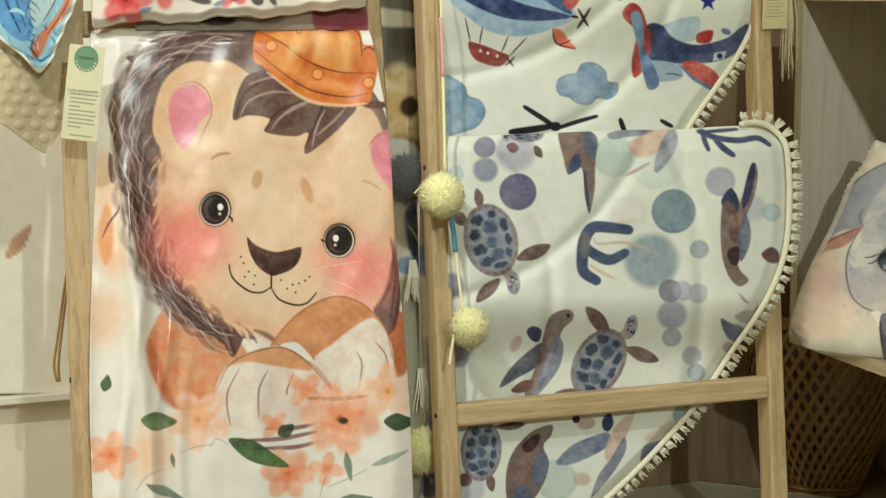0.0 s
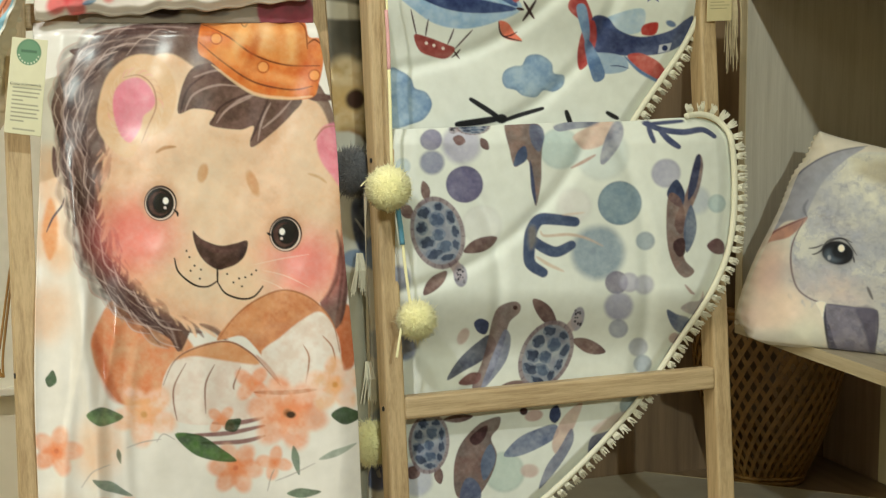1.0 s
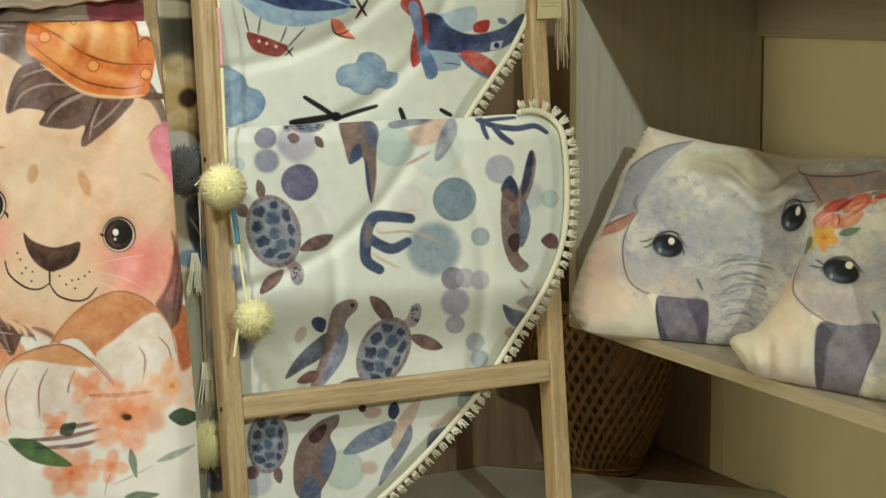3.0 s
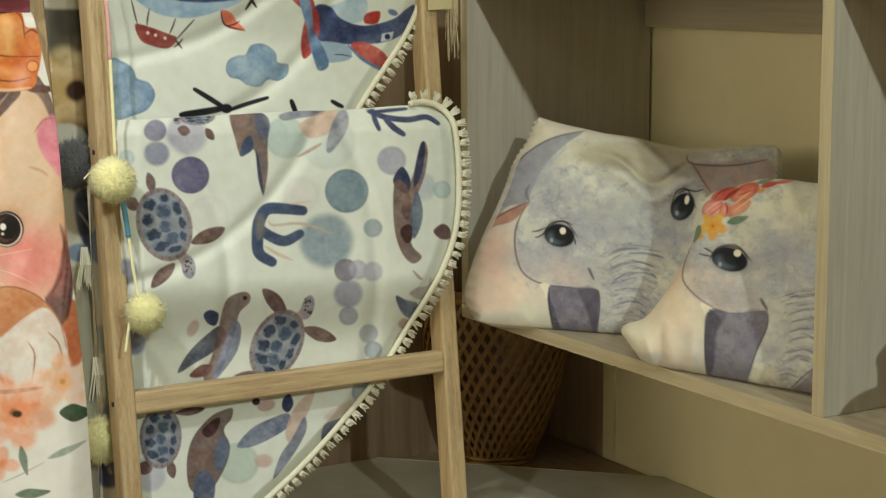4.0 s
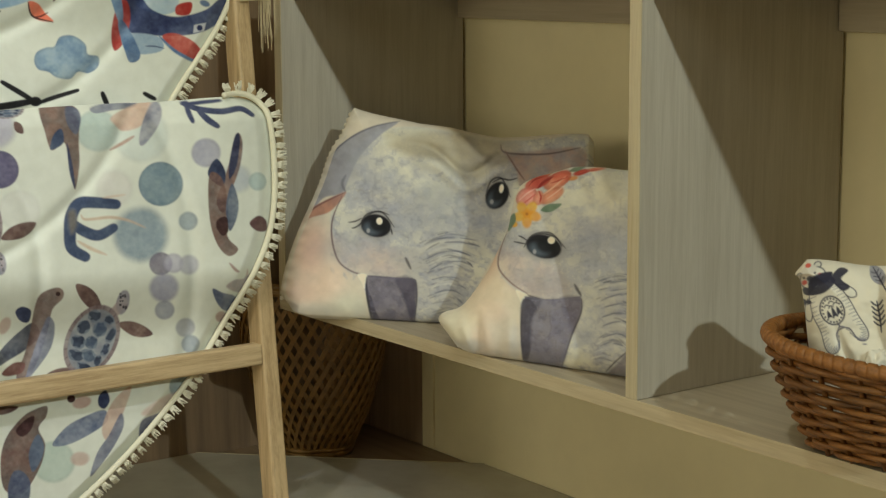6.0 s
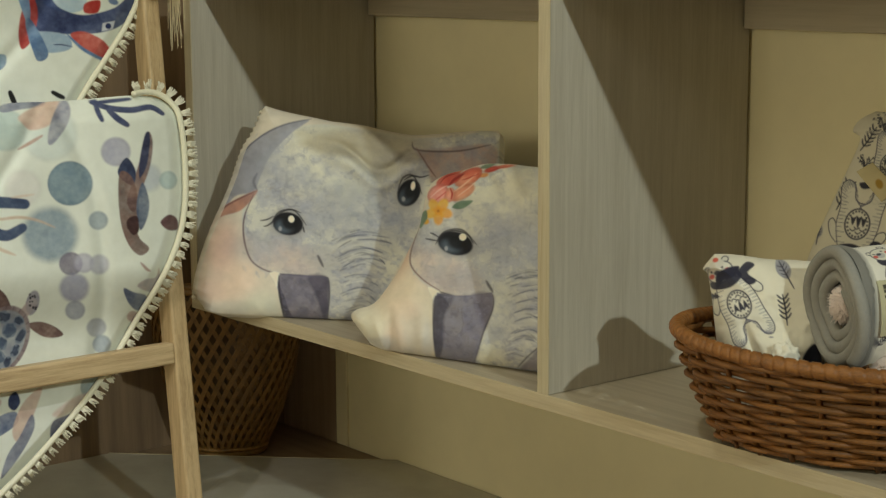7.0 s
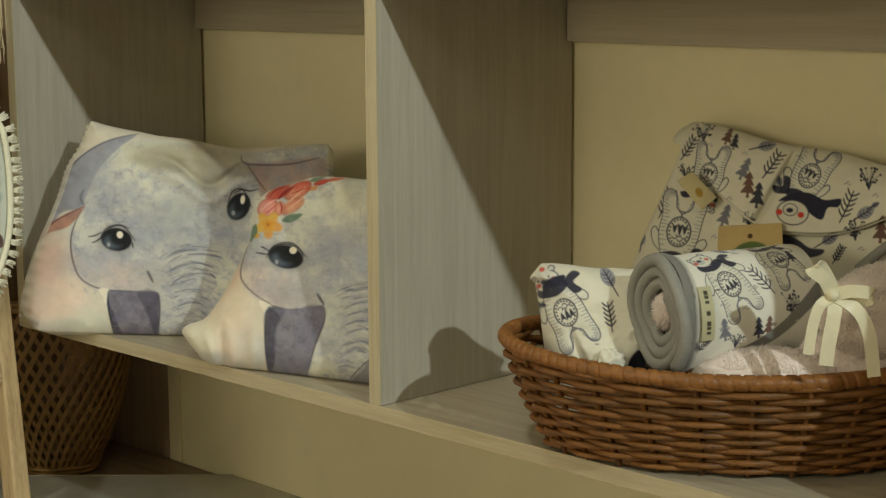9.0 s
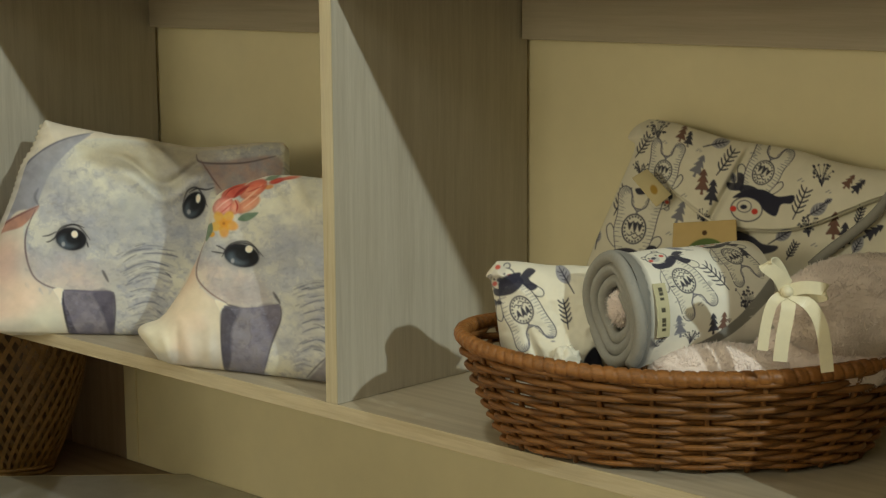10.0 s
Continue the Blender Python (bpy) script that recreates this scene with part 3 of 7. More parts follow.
    for line in ((424, 210, 440, 180, 480, 164, 520, 166), (480, 230, 500, 205, 540, 185), (490, 215, 520, 190, 556, 178), (560, 240, 590, 215, 612, 190), (552, 262, 560, 225, 575, 195), (440, 150, 480, 138, 520, 142)):
        k.line(line, 4, LIGHT, 1.6, 0.75)
    for line in ((470, 232, 490, 200, 540, 176), (540, 262, 560, 215, 570, 190), (416, 212, 430, 170, 460, 146)):
        k.line(line, 4, DARK, 1.6, 0.8)
    # cap
    k.shape([454, 52, 470, 42, 560, 40, 630, 44, 642, 78, 664, 84, 668, 120, 660, 160, 648, 186, 600, 189, 545, 178, 500, 148, 470, 122, 448, 104], srgb(232, 146, 76), 1.4, 1, 0.25, srgb(222, 130, 62), steps=80)
    k.shape([470, 44, 560, 40, 625, 46, 640, 90, 630, 126, 570, 118, 530, 92, 480, 66], srgb(224, 160, 98), 4, 0.8, 0.3, srgb(236, 176, 110))
    for line in ((456, 54, 500, 78, 545, 110, 600, 128, 662, 130), (450, 88, 490, 122, 545, 158, 610, 172, 648, 166), (622, 46, 636, 62, 640, 100), (640, 92, 652, 84, 664, 92), (524, 52, 530, 60, 536, 52)):
        k.line(line, 3.2, srgb(122, 66, 36), 1.0, 0.9)
    for x, y, rx, ry, a, c, d in ((520, 86, 10, 34, 24, srgb(250, 206, 150), 0.7), (566, 70, 16, 24, 10, srgb(250, 214, 166), 0.7), (612, 84, 10, 36, -6, srgb(244, 200, 140), 0.6), (500, 112, 34, 12, 36, srgb(250, 190, 124), 0.6), (592, 152, 40, 9, 10, srgb(250, 190, 128), 0.6), (545, 100, 8, 30, 20, srgb(196, 104, 48), 0.6), (632, 120, 12, 34, 0, srgb(206, 112, 54), 0.5), (470, 74, 12, 22, 20, srgb(204, 110, 50), 0.5), (628, 60, 8, 20, -20, srgb(200, 120, 70), 0.5)):
        k.oval(x, y, rx, ry, a, c, min(rx, ry) * 0.8, d)
    k.line([472, 128, 540, 176, 600, 187, 648, 184], 6, srgb(246, 214, 176), 2, 0.8)
    for x, y in ((562, 132), (652, 147), (480, 82)):
        k.oval(x, y, 11, None, 0, srgb(196, 112, 58), 1.2)
        k.oval(x, y, 8.5, None, 0, srgb(242, 176, 112), 1.2)
    # soft cheeks, muzzle, brow
    k.oval(336, 428, 66, 60, 0, srgb(244, 124, 124), 46, 0.66)
    k.oval(632, 482, 66, 56, 0, srgb(244, 126, 132), 44, 0.64)
    k.oval(485, 505, 92, 42, 4, srgb(243, 220, 192), 26, 0.7)
    k.line([374, 282, 388, 274, 408, 272], 6, srgb(196, 150, 108), 2.0, 0.9)
    k.line([640, 320, 658, 326, 672, 336], 5, srgb(214, 174, 132), 2.5, 0.8)
    k.oval(455, 318, 9, 17, 14, srgb(216, 168, 124), 2.5, 0.85)
    k.oval(543, 336, 9, 23, -20, srgb(216, 168, 124), 2.5, 0.85)
    # eyes
    for x, y, gx in ((380, 371, 10), (599, 426, -5)):
        k.oval(x, y - 4, 34, 36, 0, srgb(216, 176, 146), 8, 0.6)
        k.oval(x + 1, y, 28.5, 31, 0, srgb(58, 38, 38), 1.2)
        k.oval(x + 0.5, y + 1, 26.5, 28.5, 0, srgb(240, 220, 206), 1.0)
        k.oval(x, y, 24.5, 27, 0, INK, 1.0)
        k.oval(x - 1, y + 1, 19, 21, 0, srgb(98, 72, 66), 2.5)
        k.oval(x + 3, y, 15, 18, 0, srgb(24, 17, 19), 2.0)
        k.oval(x + gx, y - 4, 5, 6, 0, srgb(252, 249, 244), 1)
        k.oval(x + gx - 1, y + 8, 2.6, 2.6, 0, srgb(230, 216, 210), 0.9)
    k.line([404, 382, 410, 388, 411, 394], 4, INK, 1)
    k.line([574, 428, 568, 424], 4, INK, 1)
    # nose and mouth
    k.shape([437, 420, 452, 434, 485, 446, 512, 442, 533, 438, 529, 462, 514, 478, 494, 486, 480, 488, 458, 474, 443, 450], srgb(62, 36, 38), 1.3, 1, 0.25, srgb(78, 48, 48))
    k.shape([444, 428, 470, 446, 500, 452, 524, 446, 508, 456, 476, 458, 452, 444], srgb(110, 78, 76), 3, 0.6)
    for line in ((480, 486, 480, 498, 480, 510), (405, 468, 412, 492, 438, 514, 462, 518, 480, 508), (480, 510, 494, 530, 522, 540, 544, 536, 560, 518)):
        k.line(line, 3.4, INK, 0.9, 1, True, 0.6)
    for x, y in ((426, 455), (431, 466), (440, 481), (433, 490), (451, 488), (449, 504), (497, 496), (508, 511), (518, 504), (529, 502), (540, 497), (548, 490), (523, 518)):
        k.oval(x, y, 1.8, None, 0, INK, 0.8)
    for line in ((560, 490, 600, 500, 640, 520), (556, 505, 590, 520, 615, 545), (545, 480, 590, 470, 640, 462)):
        k.line(line, 1.6, srgb(248, 232, 214), 1, 0.6)
    # right mane edge strands
    for line in ((690, 420, 700, 480, 690, 560), (705, 440, 708, 500, 696, 585), (672, 540, 690, 500, 696, 450)):
        k.line(line, 7, DARK, 3, 0.6)
    # rear paw
    k.shape([478, 612, 510, 570, 550, 540, 598, 524, 645, 540, 680, 580, 696, 640, 690, 668, 600, 690, 570, 660, 545, 625, 520, 605], srgb(224, 166, 122), 2, 1, 0.2, srgb(208, 142, 98), steps=70)
    k.shape([556, 640, 590, 608, 630, 576, 662, 564, 688, 600, 696, 646, 690, 690, 600, 695], srgb(242, 236, 228), 2.5, 1, 0.15, srgb(234, 220, 208))
    for line in ((480, 612, 512, 570, 552, 540, 598, 525, 645, 541, 680, 580, 694, 636), (630, 622, 640, 645, 634, 690), (664, 606, 680, 625, 686, 650)):
        k.line(line, 3, srgb(176, 120, 86), 1.2, 0.8)
    # front paw
    k.shape([382, 720, 384, 680, 404, 646, 440, 624, 496, 614, 536, 634, 566, 668, 592, 700, 586, 730, 530, 756, 440, 760, 396, 748], srgb(242, 232, 222), 2, 1, 0.15, srgb(234, 216, 204), steps=70)
    k.shape([404, 646, 440, 624, 496, 614, 536, 634, 552, 656, 500, 650, 440, 640], srgb(224, 170, 128), 3, 1)
    for line in ((384, 690, 404, 648, 440, 626, 496, 615, 538, 636, 568, 668, 590, 694), (424, 652, 404, 690, 402, 720, 408, 752), (474, 655, 458, 690, 458, 740), (520, 660, 508, 690, 508, 700)):
        k.line(line, 3, srgb(150, 104, 84), 1.2, 0.85)
    k.line([548, 640, 570, 664, 588, 690], 7, srgb(206, 164, 146), 2, 0.8)
    # branch
    for line in ((544, 705, 600, 706, 652, 700), (430, 778, 500, 776, 562, 764), (450, 792, 520, 792, 562, 782), (470, 758, 520, 758, 560, 750)):
        k.line(line, 8, srgb(150, 108, 106), 1.5, 0.9)
    k.line([544, 705, 600, 706, 652, 700], 7, srgb(96, 66, 62), 1.2, 0.9)
    # blossoms and leaves
    P1, P2, C = srgb(246, 196, 168), srgb(240, 160, 116), srgb(150, 96, 60)
    petals(k, 350, 742, 56, srgb(248, 214, 196), srgb(244, 186, 140), srgb(214, 160, 96), 5, 0.4)
    petals(k, 602, 742, 66, P1, P2, C, 6, 0.2)
    petals(k, 685, 692, 50, srgb(250, 218, 200), srgb(246, 190, 140), srgb(220, 160, 90), 5, 0.9)
    petals(k, 540, 690, 34, P1, P2, srgb(236, 170, 130), 4, 0.7)
    petals(k, 510, 838, 46, P1, P2, srgb(220, 130, 96), 6, 0.1)
    petals(k, 196, 806, 44, P1, P2, srgb(222, 140, 104), 5, 1.2)
    petals(k, 578, 830, 30, P1, P2, P2, 4, 0.2)
    petals(k, 486, 752, 26, P1, P2, P2, 4, 0.7)
    petals(k, 300, 930, 50, P1, P2, C, 5, 0.3)
    petals(k, 620, 960, 55, P1, P2, C, 5, 0.8)
    k.oval(608, 745, 8, 6, 0, srgb(80, 60, 44), 2)
    G2 = srgb(120, 150, 104)
    leaf(k, 250, 742, 314, 746, 19, G2, GREEN)
    leaf(k, 404, 776, 512, 826, 20, srgb(92, 128, 74), GREEN)
    leaf(k, 678, 745, 736, 746, 18, GREEN, srgb(46, 74, 54))
    leaf(k, 183, 694, 190, 664, 12, srgb(98, 130, 98), GREEN)
    leaf(k, 492, 770, 520, 752, 14, GREEN, srgb(46, 74, 54))
    leaf(k, 656, 824, 724, 796, 7, srgb(168, 178, 164), srgb(130, 148, 134), 0.8)
    leaf(k, 612, 800, 622, 852, 8, srgb(128, 148, 128), srgb(96, 118, 104), 0.9)
    leaf(k, 304, 802, 309, 828, 5, srgb(120, 140, 122), GREEN, 0.8)
    leaf(k, 260, 855, 330, 884, 10, srgb(128, 148, 128), srgb(96, 118, 104), 0.9)
    leaf(k, 600, 884, 660, 880, 10, srgb(110, 140, 110), GREEN, 0.9)
    for line in ((240, 870, 262, 840, 290, 830), (372, 790, 384, 776, 404, 786), (566, 880, 572, 856, 578, 842), (580, 862, 610, 850, 650, 830), (320, 800, 350, 790, 380, 785)):
        k.line(line, 2, srgb(170, 160, 158), 1.2, 0.7)


SUN = thing("baby_blanket", "satin baby blanket with a peach and brown animal print", "blanket", "hanging blankets")
u, v = grid(through_points((30, 156), (60, 158), (200, 172), (300, 170), (500, 162), (700, 158), (900, 164), (1120, 170)), through_points((30, 640), (46, 652), (120, 668), (240, 688), (400, 698), (560, 712), (700, 724), (880, 732), (1120, 744)), 46, 1090, 1.45)
k = Ink(u, v, WHITE)
paint_cub(k)
k.deepen(1.18, WHITE)
k.grain(WHITE, 30, 0.2, 75)
k.grain(WHITE, 6, 0.16, 76)
fall = smooth(60, 700, v)
relief = 0.0055 * np.sin((u - 0.06 * v) / 46) * fall + 0.0036 * np.sin((u + 0.05 * v) / 21 + 1.0) * fall * smooth(480, 200, u)
relief += 0.016 * np.exp(-(((u - 232 - 0.085 * (v - 400)) / 20) ** 2)) * smooth(250, 420, v) - 0.012 * smooth(215, 160, u)
relief += 0.006 * np.exp(-(((u - 300 - 0.05 * (v - 600)) / 16) ** 2)) * smooth(480, 640, v) + 0.003 * value_noise(u / 60, v / 110, 8)
wave = (u - 180) + 26 * np.sin(v / 140 + u / 150)
relief += 0.0045 * np.exp(-(((wave - 118) / 11) ** 2)) * smooth(520, 640, v) + 0.0035 * np.exp(-(((wave - 166) / 12) ** 2)) * smooth(560, 690, v) + 0.0040 * np.exp(-(((wave - 56) / 12) ** 2)) * smooth(400, 560, v) + 0.0028 * np.exp(-(((wave - 300) / 18) ** 2)) * smooth(500, 800, v)
relief += 0.0018 * value_noise(u / 34 + v / 90, v / 120, 18) + 0.0014 * value_noise(u / 90 - v / 60, v / 46, 19)
relief -= 0.020 * smooth(84, 40, v) ** 2 + 0.012 * smooth(690, 745, u)
cloth("sheet", LION, u, v, relief, k.c, SATIN, 0.006, SUN)


# ---- padded blankets on the second ladder ----
NAVY = srgb(56, 66, 100)


def swimmer(k, x, y, rx, ry, turn, head, fins):
    """A round-shelled swimmer seen from above: shell with plates, a head spot and fins."""
    for fx0, fy0, fx1, fy1, w in fins:
        a, b = np.array([fx0, fy0], float), np.array([fx1, fy1], float)
        n = np.array([-(b - a)[1], (b - a)[0]]) / np.linalg.norm(b - a) * w
        k.shape([*a, *(a * 0.6 + b * 0.4 + n), *(a * 0.25 + b * 0.75 + n * 0.9), *b, *(a * 0.3 + b * 0.7 - n * 0.8), *(a * 0.7 + b * 0.3 - n * 0.9)], srgb(96, 66, 64), 1.2, 1, 0.3, srgb(124, 92, 86))
    hx, hy, hr, hw, ha = head
    k.oval(hx, hy, hw, hr, ha, srgb(160, 158, 168), 1.3)
    rng = random.Random(int(x))
    for _ in range(14):
        k.oval(hx + rng.uniform(-0.6, 0.6) * hw, hy + rng.uniform(-0.7, 0.7) * hr, rng.uniform(1.2, 2.6), None, 0, srgb(50, 48, 58), 0.8)
    nx, ny = hx + (x - hx) * 0.28, hy + (y - hy) * 0.28
    k.line([hx, hy, (hx + nx) / 2, (hy + ny) / 2, nx, ny], hw * 1.5, srgb(186, 170, 168), 1.6, 0.95, False)
    k.oval(hx, hy, hw * 0.9, hr * 0.9, ha, srgb(160, 158, 168), 2, 0.6)
    for _ in range(12):
        k.oval(hx + rng.uniform(-0.5, 0.5) * hw, hy + rng.uniform(-0.6, 0.6) * hr, rng.uniform(1.2, 2.2), None, 0, srgb(58, 56, 66), 0.8)
    k.oval(x, y, rx, ry, turn, srgb(132, 116, 120), 1.3, 1, 0.3, srgb(150, 136, 140))
    c, s = math.cos(radians(turn)), math.sin(radians(turn))
    for i in range(22):
        a = i * 2 * math.pi / 22
        p0, p1 = 0.86, 1.0
        k.line([x + rx * p0 * math.cos(a) * c - ry * p0 * math.sin(a) * s, y + rx * p0 * math.cos(a) * s + ry * p0 * math.sin(a) * c, x + rx * 0.93 * math.cos(a) * c - ry * 0.93 * math.sin(a) * s, y + rx * 0.93 * math.cos(a) * s + ry * 0.93 * math.sin(a) * c, x + rx * p1 * math.cos(a) * c - ry * p1 * math.sin(a) * s, y + rx * p1 * math.cos(a) * s + ry * p1 * math.sin(a) * c], 2, srgb(100, 84, 92), 1.0, 0.6)
    k.oval(x, y, rx * 0.85, ry * 0.87, turn, srgb(164, 170, 176), 1.5, 1, 0.4, srgb(140, 146, 158))
    for px, py, pr, pq, dark in ((0.10, -0.34, 0.27, 0.22, 0), (0.02, 0.06, 0.26, 0.17, 0), (0.12, 0.40, 0.30, 0.17, 0), (-0.30, -0.60, 0.26, 0.17, 1), (0.26, -0.66, 0.20, 0.13, 1), (-0.50, -0.22, 0.24, 0.19, 1), (-0.45, 0.18, 0.31, 0.17, 1), (-0.30, 0.52, 0.32, 0.16, 1), (0.16, 0.70, 0.30, 0.10, 1), (0.58, -0.32, 0.17, 0.22, 1), (0.62, 0.08, 0.15, 0.18, 1), (0.54, 0.42, 0.15, 0.15, 1)):
        for size, rough, tone in ((1.0, 0.10, srgb(112, 124, 140)), (0.84, 0.34, srgb(50, 60, 82) if dark else srgb(78, 92, 114))):
            ring = []
            for j in range(13):
                a = j * 2 * math.pi / 13
                w = size * rng.uniform(1 - rough, 1 + rough * 0.6)
                ox, oy = (px + pr * w * math.cos(a)) * rx * 1.03, (py + pq * w * math.sin(a)) * ry * 1.03
                ring += [x + ox * c - oy * s, y + ox * s + oy * c]
            k.shape(ring, tone, 1.1, 0.96, 0.3, tone * 1.25, steps=40)


def bubble(k, x, y, r, colour, soft=2.0, cover=0.9, rim=0.25):
    k.oval(x, y, r, None, 0, colour, soft, cover, 0.15, None, rim)


def paint_sea(k):
    """The sea print of the padded blanket."""
    k.c *= 0.98 + 0.03 * cloudy(k.u / 80, k.v / 80, 4)[:, None]
    LILAC, TEAL, GREY, AQUA = srgb(126, 122, 152), srgb(128, 150, 164), srgb(150, 158, 172), srgb(182, 204, 202)
    for x, y, r, c, soft, cover in ((862, 264, 19, LILAC, 2, 0.9), (864, 304, 21, srgb(138, 142, 168), 4, 0.9), (915, 272, 34, srgb(168, 164, 192), 8, 0.7), (920, 342, 32, srgb(112, 108, 140), 1.6, 1),
                                     (1086, 280, 36, AQUA, 4, 0.7), (1160, 290, 46, srgb(206, 216, 212), 8, 0.7), (1190, 376, 38, TEAL, 1.8, 1), (1152, 462, 46, srgb(140, 158, 172), 9, 0.9), (1234, 442, 16, srgb(160, 174, 184), 2.5, 0.9),
                                     (1270, 325, 25, srgb(172, 172, 192), 3, 0.85), (1322, 372, 24, srgb(188, 196, 208), 7, 0.7), (1358, 378, 16, srgb(184, 204, 204), 2.5, 0.85), (1184, 514, 20, srgb(130, 124, 142), 2, 0.9), (1206, 514, 17, srgb(184, 182, 198), 3, 0.8), (1232, 518, 17, srgb(186, 186, 198), 4, 0.8),
                                     (1188, 556, 25, srgb(160, 160, 184), 5, 0.85), (1188, 596, 17, srgb(160, 164, 180), 2.5, 0.85), (1224, 630, 17, srgb(172, 176, 188), 3, 0.8), (1232, 660, 16, srgb(160, 170, 182), 2.5, 0.85), (950, 412, 34, srgb(222, 222, 218), 5, 0.5), (812, 310, 14, srgb(196, 212, 216), 3, 0.8),
                                     (1215, 735, 24, srgb(156, 172, 178), 2, 0.85), (985, 850, 36, srgb(186, 206, 196), 4, 0.75), (828, 862, 30, srgb(180, 184, 202), 6, 0.75), (808, 630, 22, srgb(112, 124, 160), 4, 0.8), (804, 505, 22, srgb(130, 136, 160), 6, 0.8), (1110, 380, 30, srgb(222, 218, 214), 8, 0.6)):
        bubble(k, x, y, r, c, soft, cover)
    # two round swimmers and one below the rung
    swimmer(k, 873, 426, 47, 64, -14, (912, 500, 20, 12, -8), ((856, 372, 848, 336, 8), (918, 460, 976, 434, 12), (888, 492, 848, 534, 11), (832, 398, 806, 380, 11)))
    swimmer(k, 1060, 642, 44, 66, 28, (1116, 578, 22, 11, 16), ((1080, 592, 1038, 542, 13), (1106, 616, 1166, 638, 12), (1030, 690, 980, 698, 6)))
    swimmer(k, 851, 798, 37, 54, 4, (846, 742, 10, 10, 0), ((876, 758, 930, 750, 7), (832, 838, 816, 862, 12), (866, 838, 872, 870, 8)))
    swimmer(k, 934, 240, 30, 16, 0, (900, 246, 8, 8, 0), ((900, 262, 922, 268, 9), (948, 262, 962, 282, 7)))
    # side-on swimmers
    k.shape([884, 686, 905, 650, 940, 618, 962, 606, 972, 628, 950, 650, 915, 670], srgb(62, 68, 90), 1.3, 1, 0.35, srgb(84, 88, 108))
    k.shape([1016, 552, 1004, 546, 978, 556, 966, 580, 956, 620, 944, 660, 928, 700, 948, 702, 968, 668, 986, 620, 996, 584, 1014, 566], srgb(132, 110, 104), 1.4, 1, 0.4, srgb(104, 80, 76))
    k.shape([988, 596, 998, 612, 990, 650, 966, 684, 944, 704, 958, 660, 974, 622], srgb(150, 154, 172), 1.4, 1, 0.4, srgb(110, 116, 138))
    k.shape([934, 584, 946, 576, 960, 584, 954, 604, 940, 600], NAVY, 1.2)
    k.oval(914, 608, 9, 16, 30, srgb(206, 186, 176), 2, 0.9)
    k.shape([905, 690, 925, 674, 944, 676, 938, 692, 915, 696], srgb(128, 92, 88), 1.4)
    k.oval(1007, 557, 4, 4, 0, srgb(60, 34, 32), 1)
    k.shape([1326, 293, 1334, 310, 1328, 350, 1312, 390, 1296, 430, 1284, 410, 1300, 370, 1314, 330], srgb(150, 122, 108), 1.3, 1, 0.3, srgb(110, 88, 92))
    k.shape([1322, 296, 1330, 302, 1322, 350, 1308, 372, 1310, 340], srgb(58, 62, 90), 1.3)
    k.shape([1288, 336, 1302, 360, 1296, 384, 1276, 372, 1272, 356], srgb(60, 70, 98), 1.3)
    k.shape([1276, 360, 1296, 372, 1304, 420, 1300, 470, 1318, 494, 1302, 506, 1284, 488, 1272, 450, 1270, 400], srgb(128, 100, 92), 1.4, 1, 0.4, srgb(98, 72, 68))
    k.shape([1312, 380, 1322, 410, 1318, 440, 1304, 462, 1300, 420], srgb(78, 92, 118), 1.4, 1, 0.3, srgb(100, 112, 134))
    k.shape([1284, 442, 1300, 438, 1302, 462, 1292, 470, 1282, 456], srgb(72, 48, 48), 1.3)
    k.shape([990, 236, 1020, 232, 1050, 238, 1056, 262, 1054, 300, 1053, 340, 1044, 380, 1038, 350, 1030, 300, 1008, 312, 998, 280], srgb(138, 110, 100), 1.4, 1, 0.4, srgb(98, 72, 68), steps=70)
    k.shape([1034, 238, 1054, 242, 1059, 262, 1050, 286, 1036, 268], srgb(122, 130, 150), 1.6, 1, 0.4, srgb(92, 100, 124))
    k.shape([1006, 311, 1012, 286, 1026, 276, 1028, 300], srgb(74, 88, 116), 1.4)
    k.shape([1034, 300, 1042, 340, 1044, 378, 1036, 350], srgb(64, 72, 102), 1.4)
    k.shape([1076, 240, 1110, 230, 1152, 230, 1150, 240, 1110, 246, 1084, 250], srgb(116, 122, 144), 1.5, 1, 0.4, srgb(146, 150, 166))
    k.shape([1110, 258, 1140, 240, 1176, 228, 1180, 250, 1160, 275, 1130, 282, 1115, 270], srgb(222, 194, 176), 2.4, 0.9, 0.4, srgb(206, 170, 152))
    k.shape([1186, 228, 1198, 246, 1190, 276, 1164, 308, 1156, 300, 1166, 262], srgb(138, 142, 158), 1.6, 1, 0.4, srgb(166, 166, 178))
    k.line([1106, 314, 1130, 302, 1148, 292], 6, srgb(184, 160, 148), 1.6)
    # branching weeds
    for line, w in (((1234, 236, 1262, 248, 1300, 254, 1334, 250, 1354, 262), 11), ((1240, 234, 1244, 254, 1250, 270), 9), ((1262, 252, 1276, 268, 1292, 280), 11), ((1240, 238, 1270, 236, 1300, 234), 7)):
        k.line(line, w, srgb(76, 84, 116), 1.4, 1, True, 0.7)
    for line, w in (((1112, 408, 1080, 404, 1050, 404, 1036, 424, 1032, 452, 1034, 480, 1056, 496), 21), ((1034, 436, 1056, 452, 1080, 460, 1106, 448), 19)):
        k.line(line, w, srgb(74, 88, 116), 1.6, 1, True, 0.8)
    k.shape([1030, 420, 1042, 416, 1044, 440, 1034, 456], srgb(128, 120, 108), 5, 0.7)
    k.line([1052, 424, 1060, 432, 1100, 430, 1130, 436, 1160, 450], 5, srgb(206, 180, 156), 2, 0.8)
    k.line([1044, 468, 1066, 482, 1092, 494], 6, srgb(214, 192, 170), 2, 0.8)
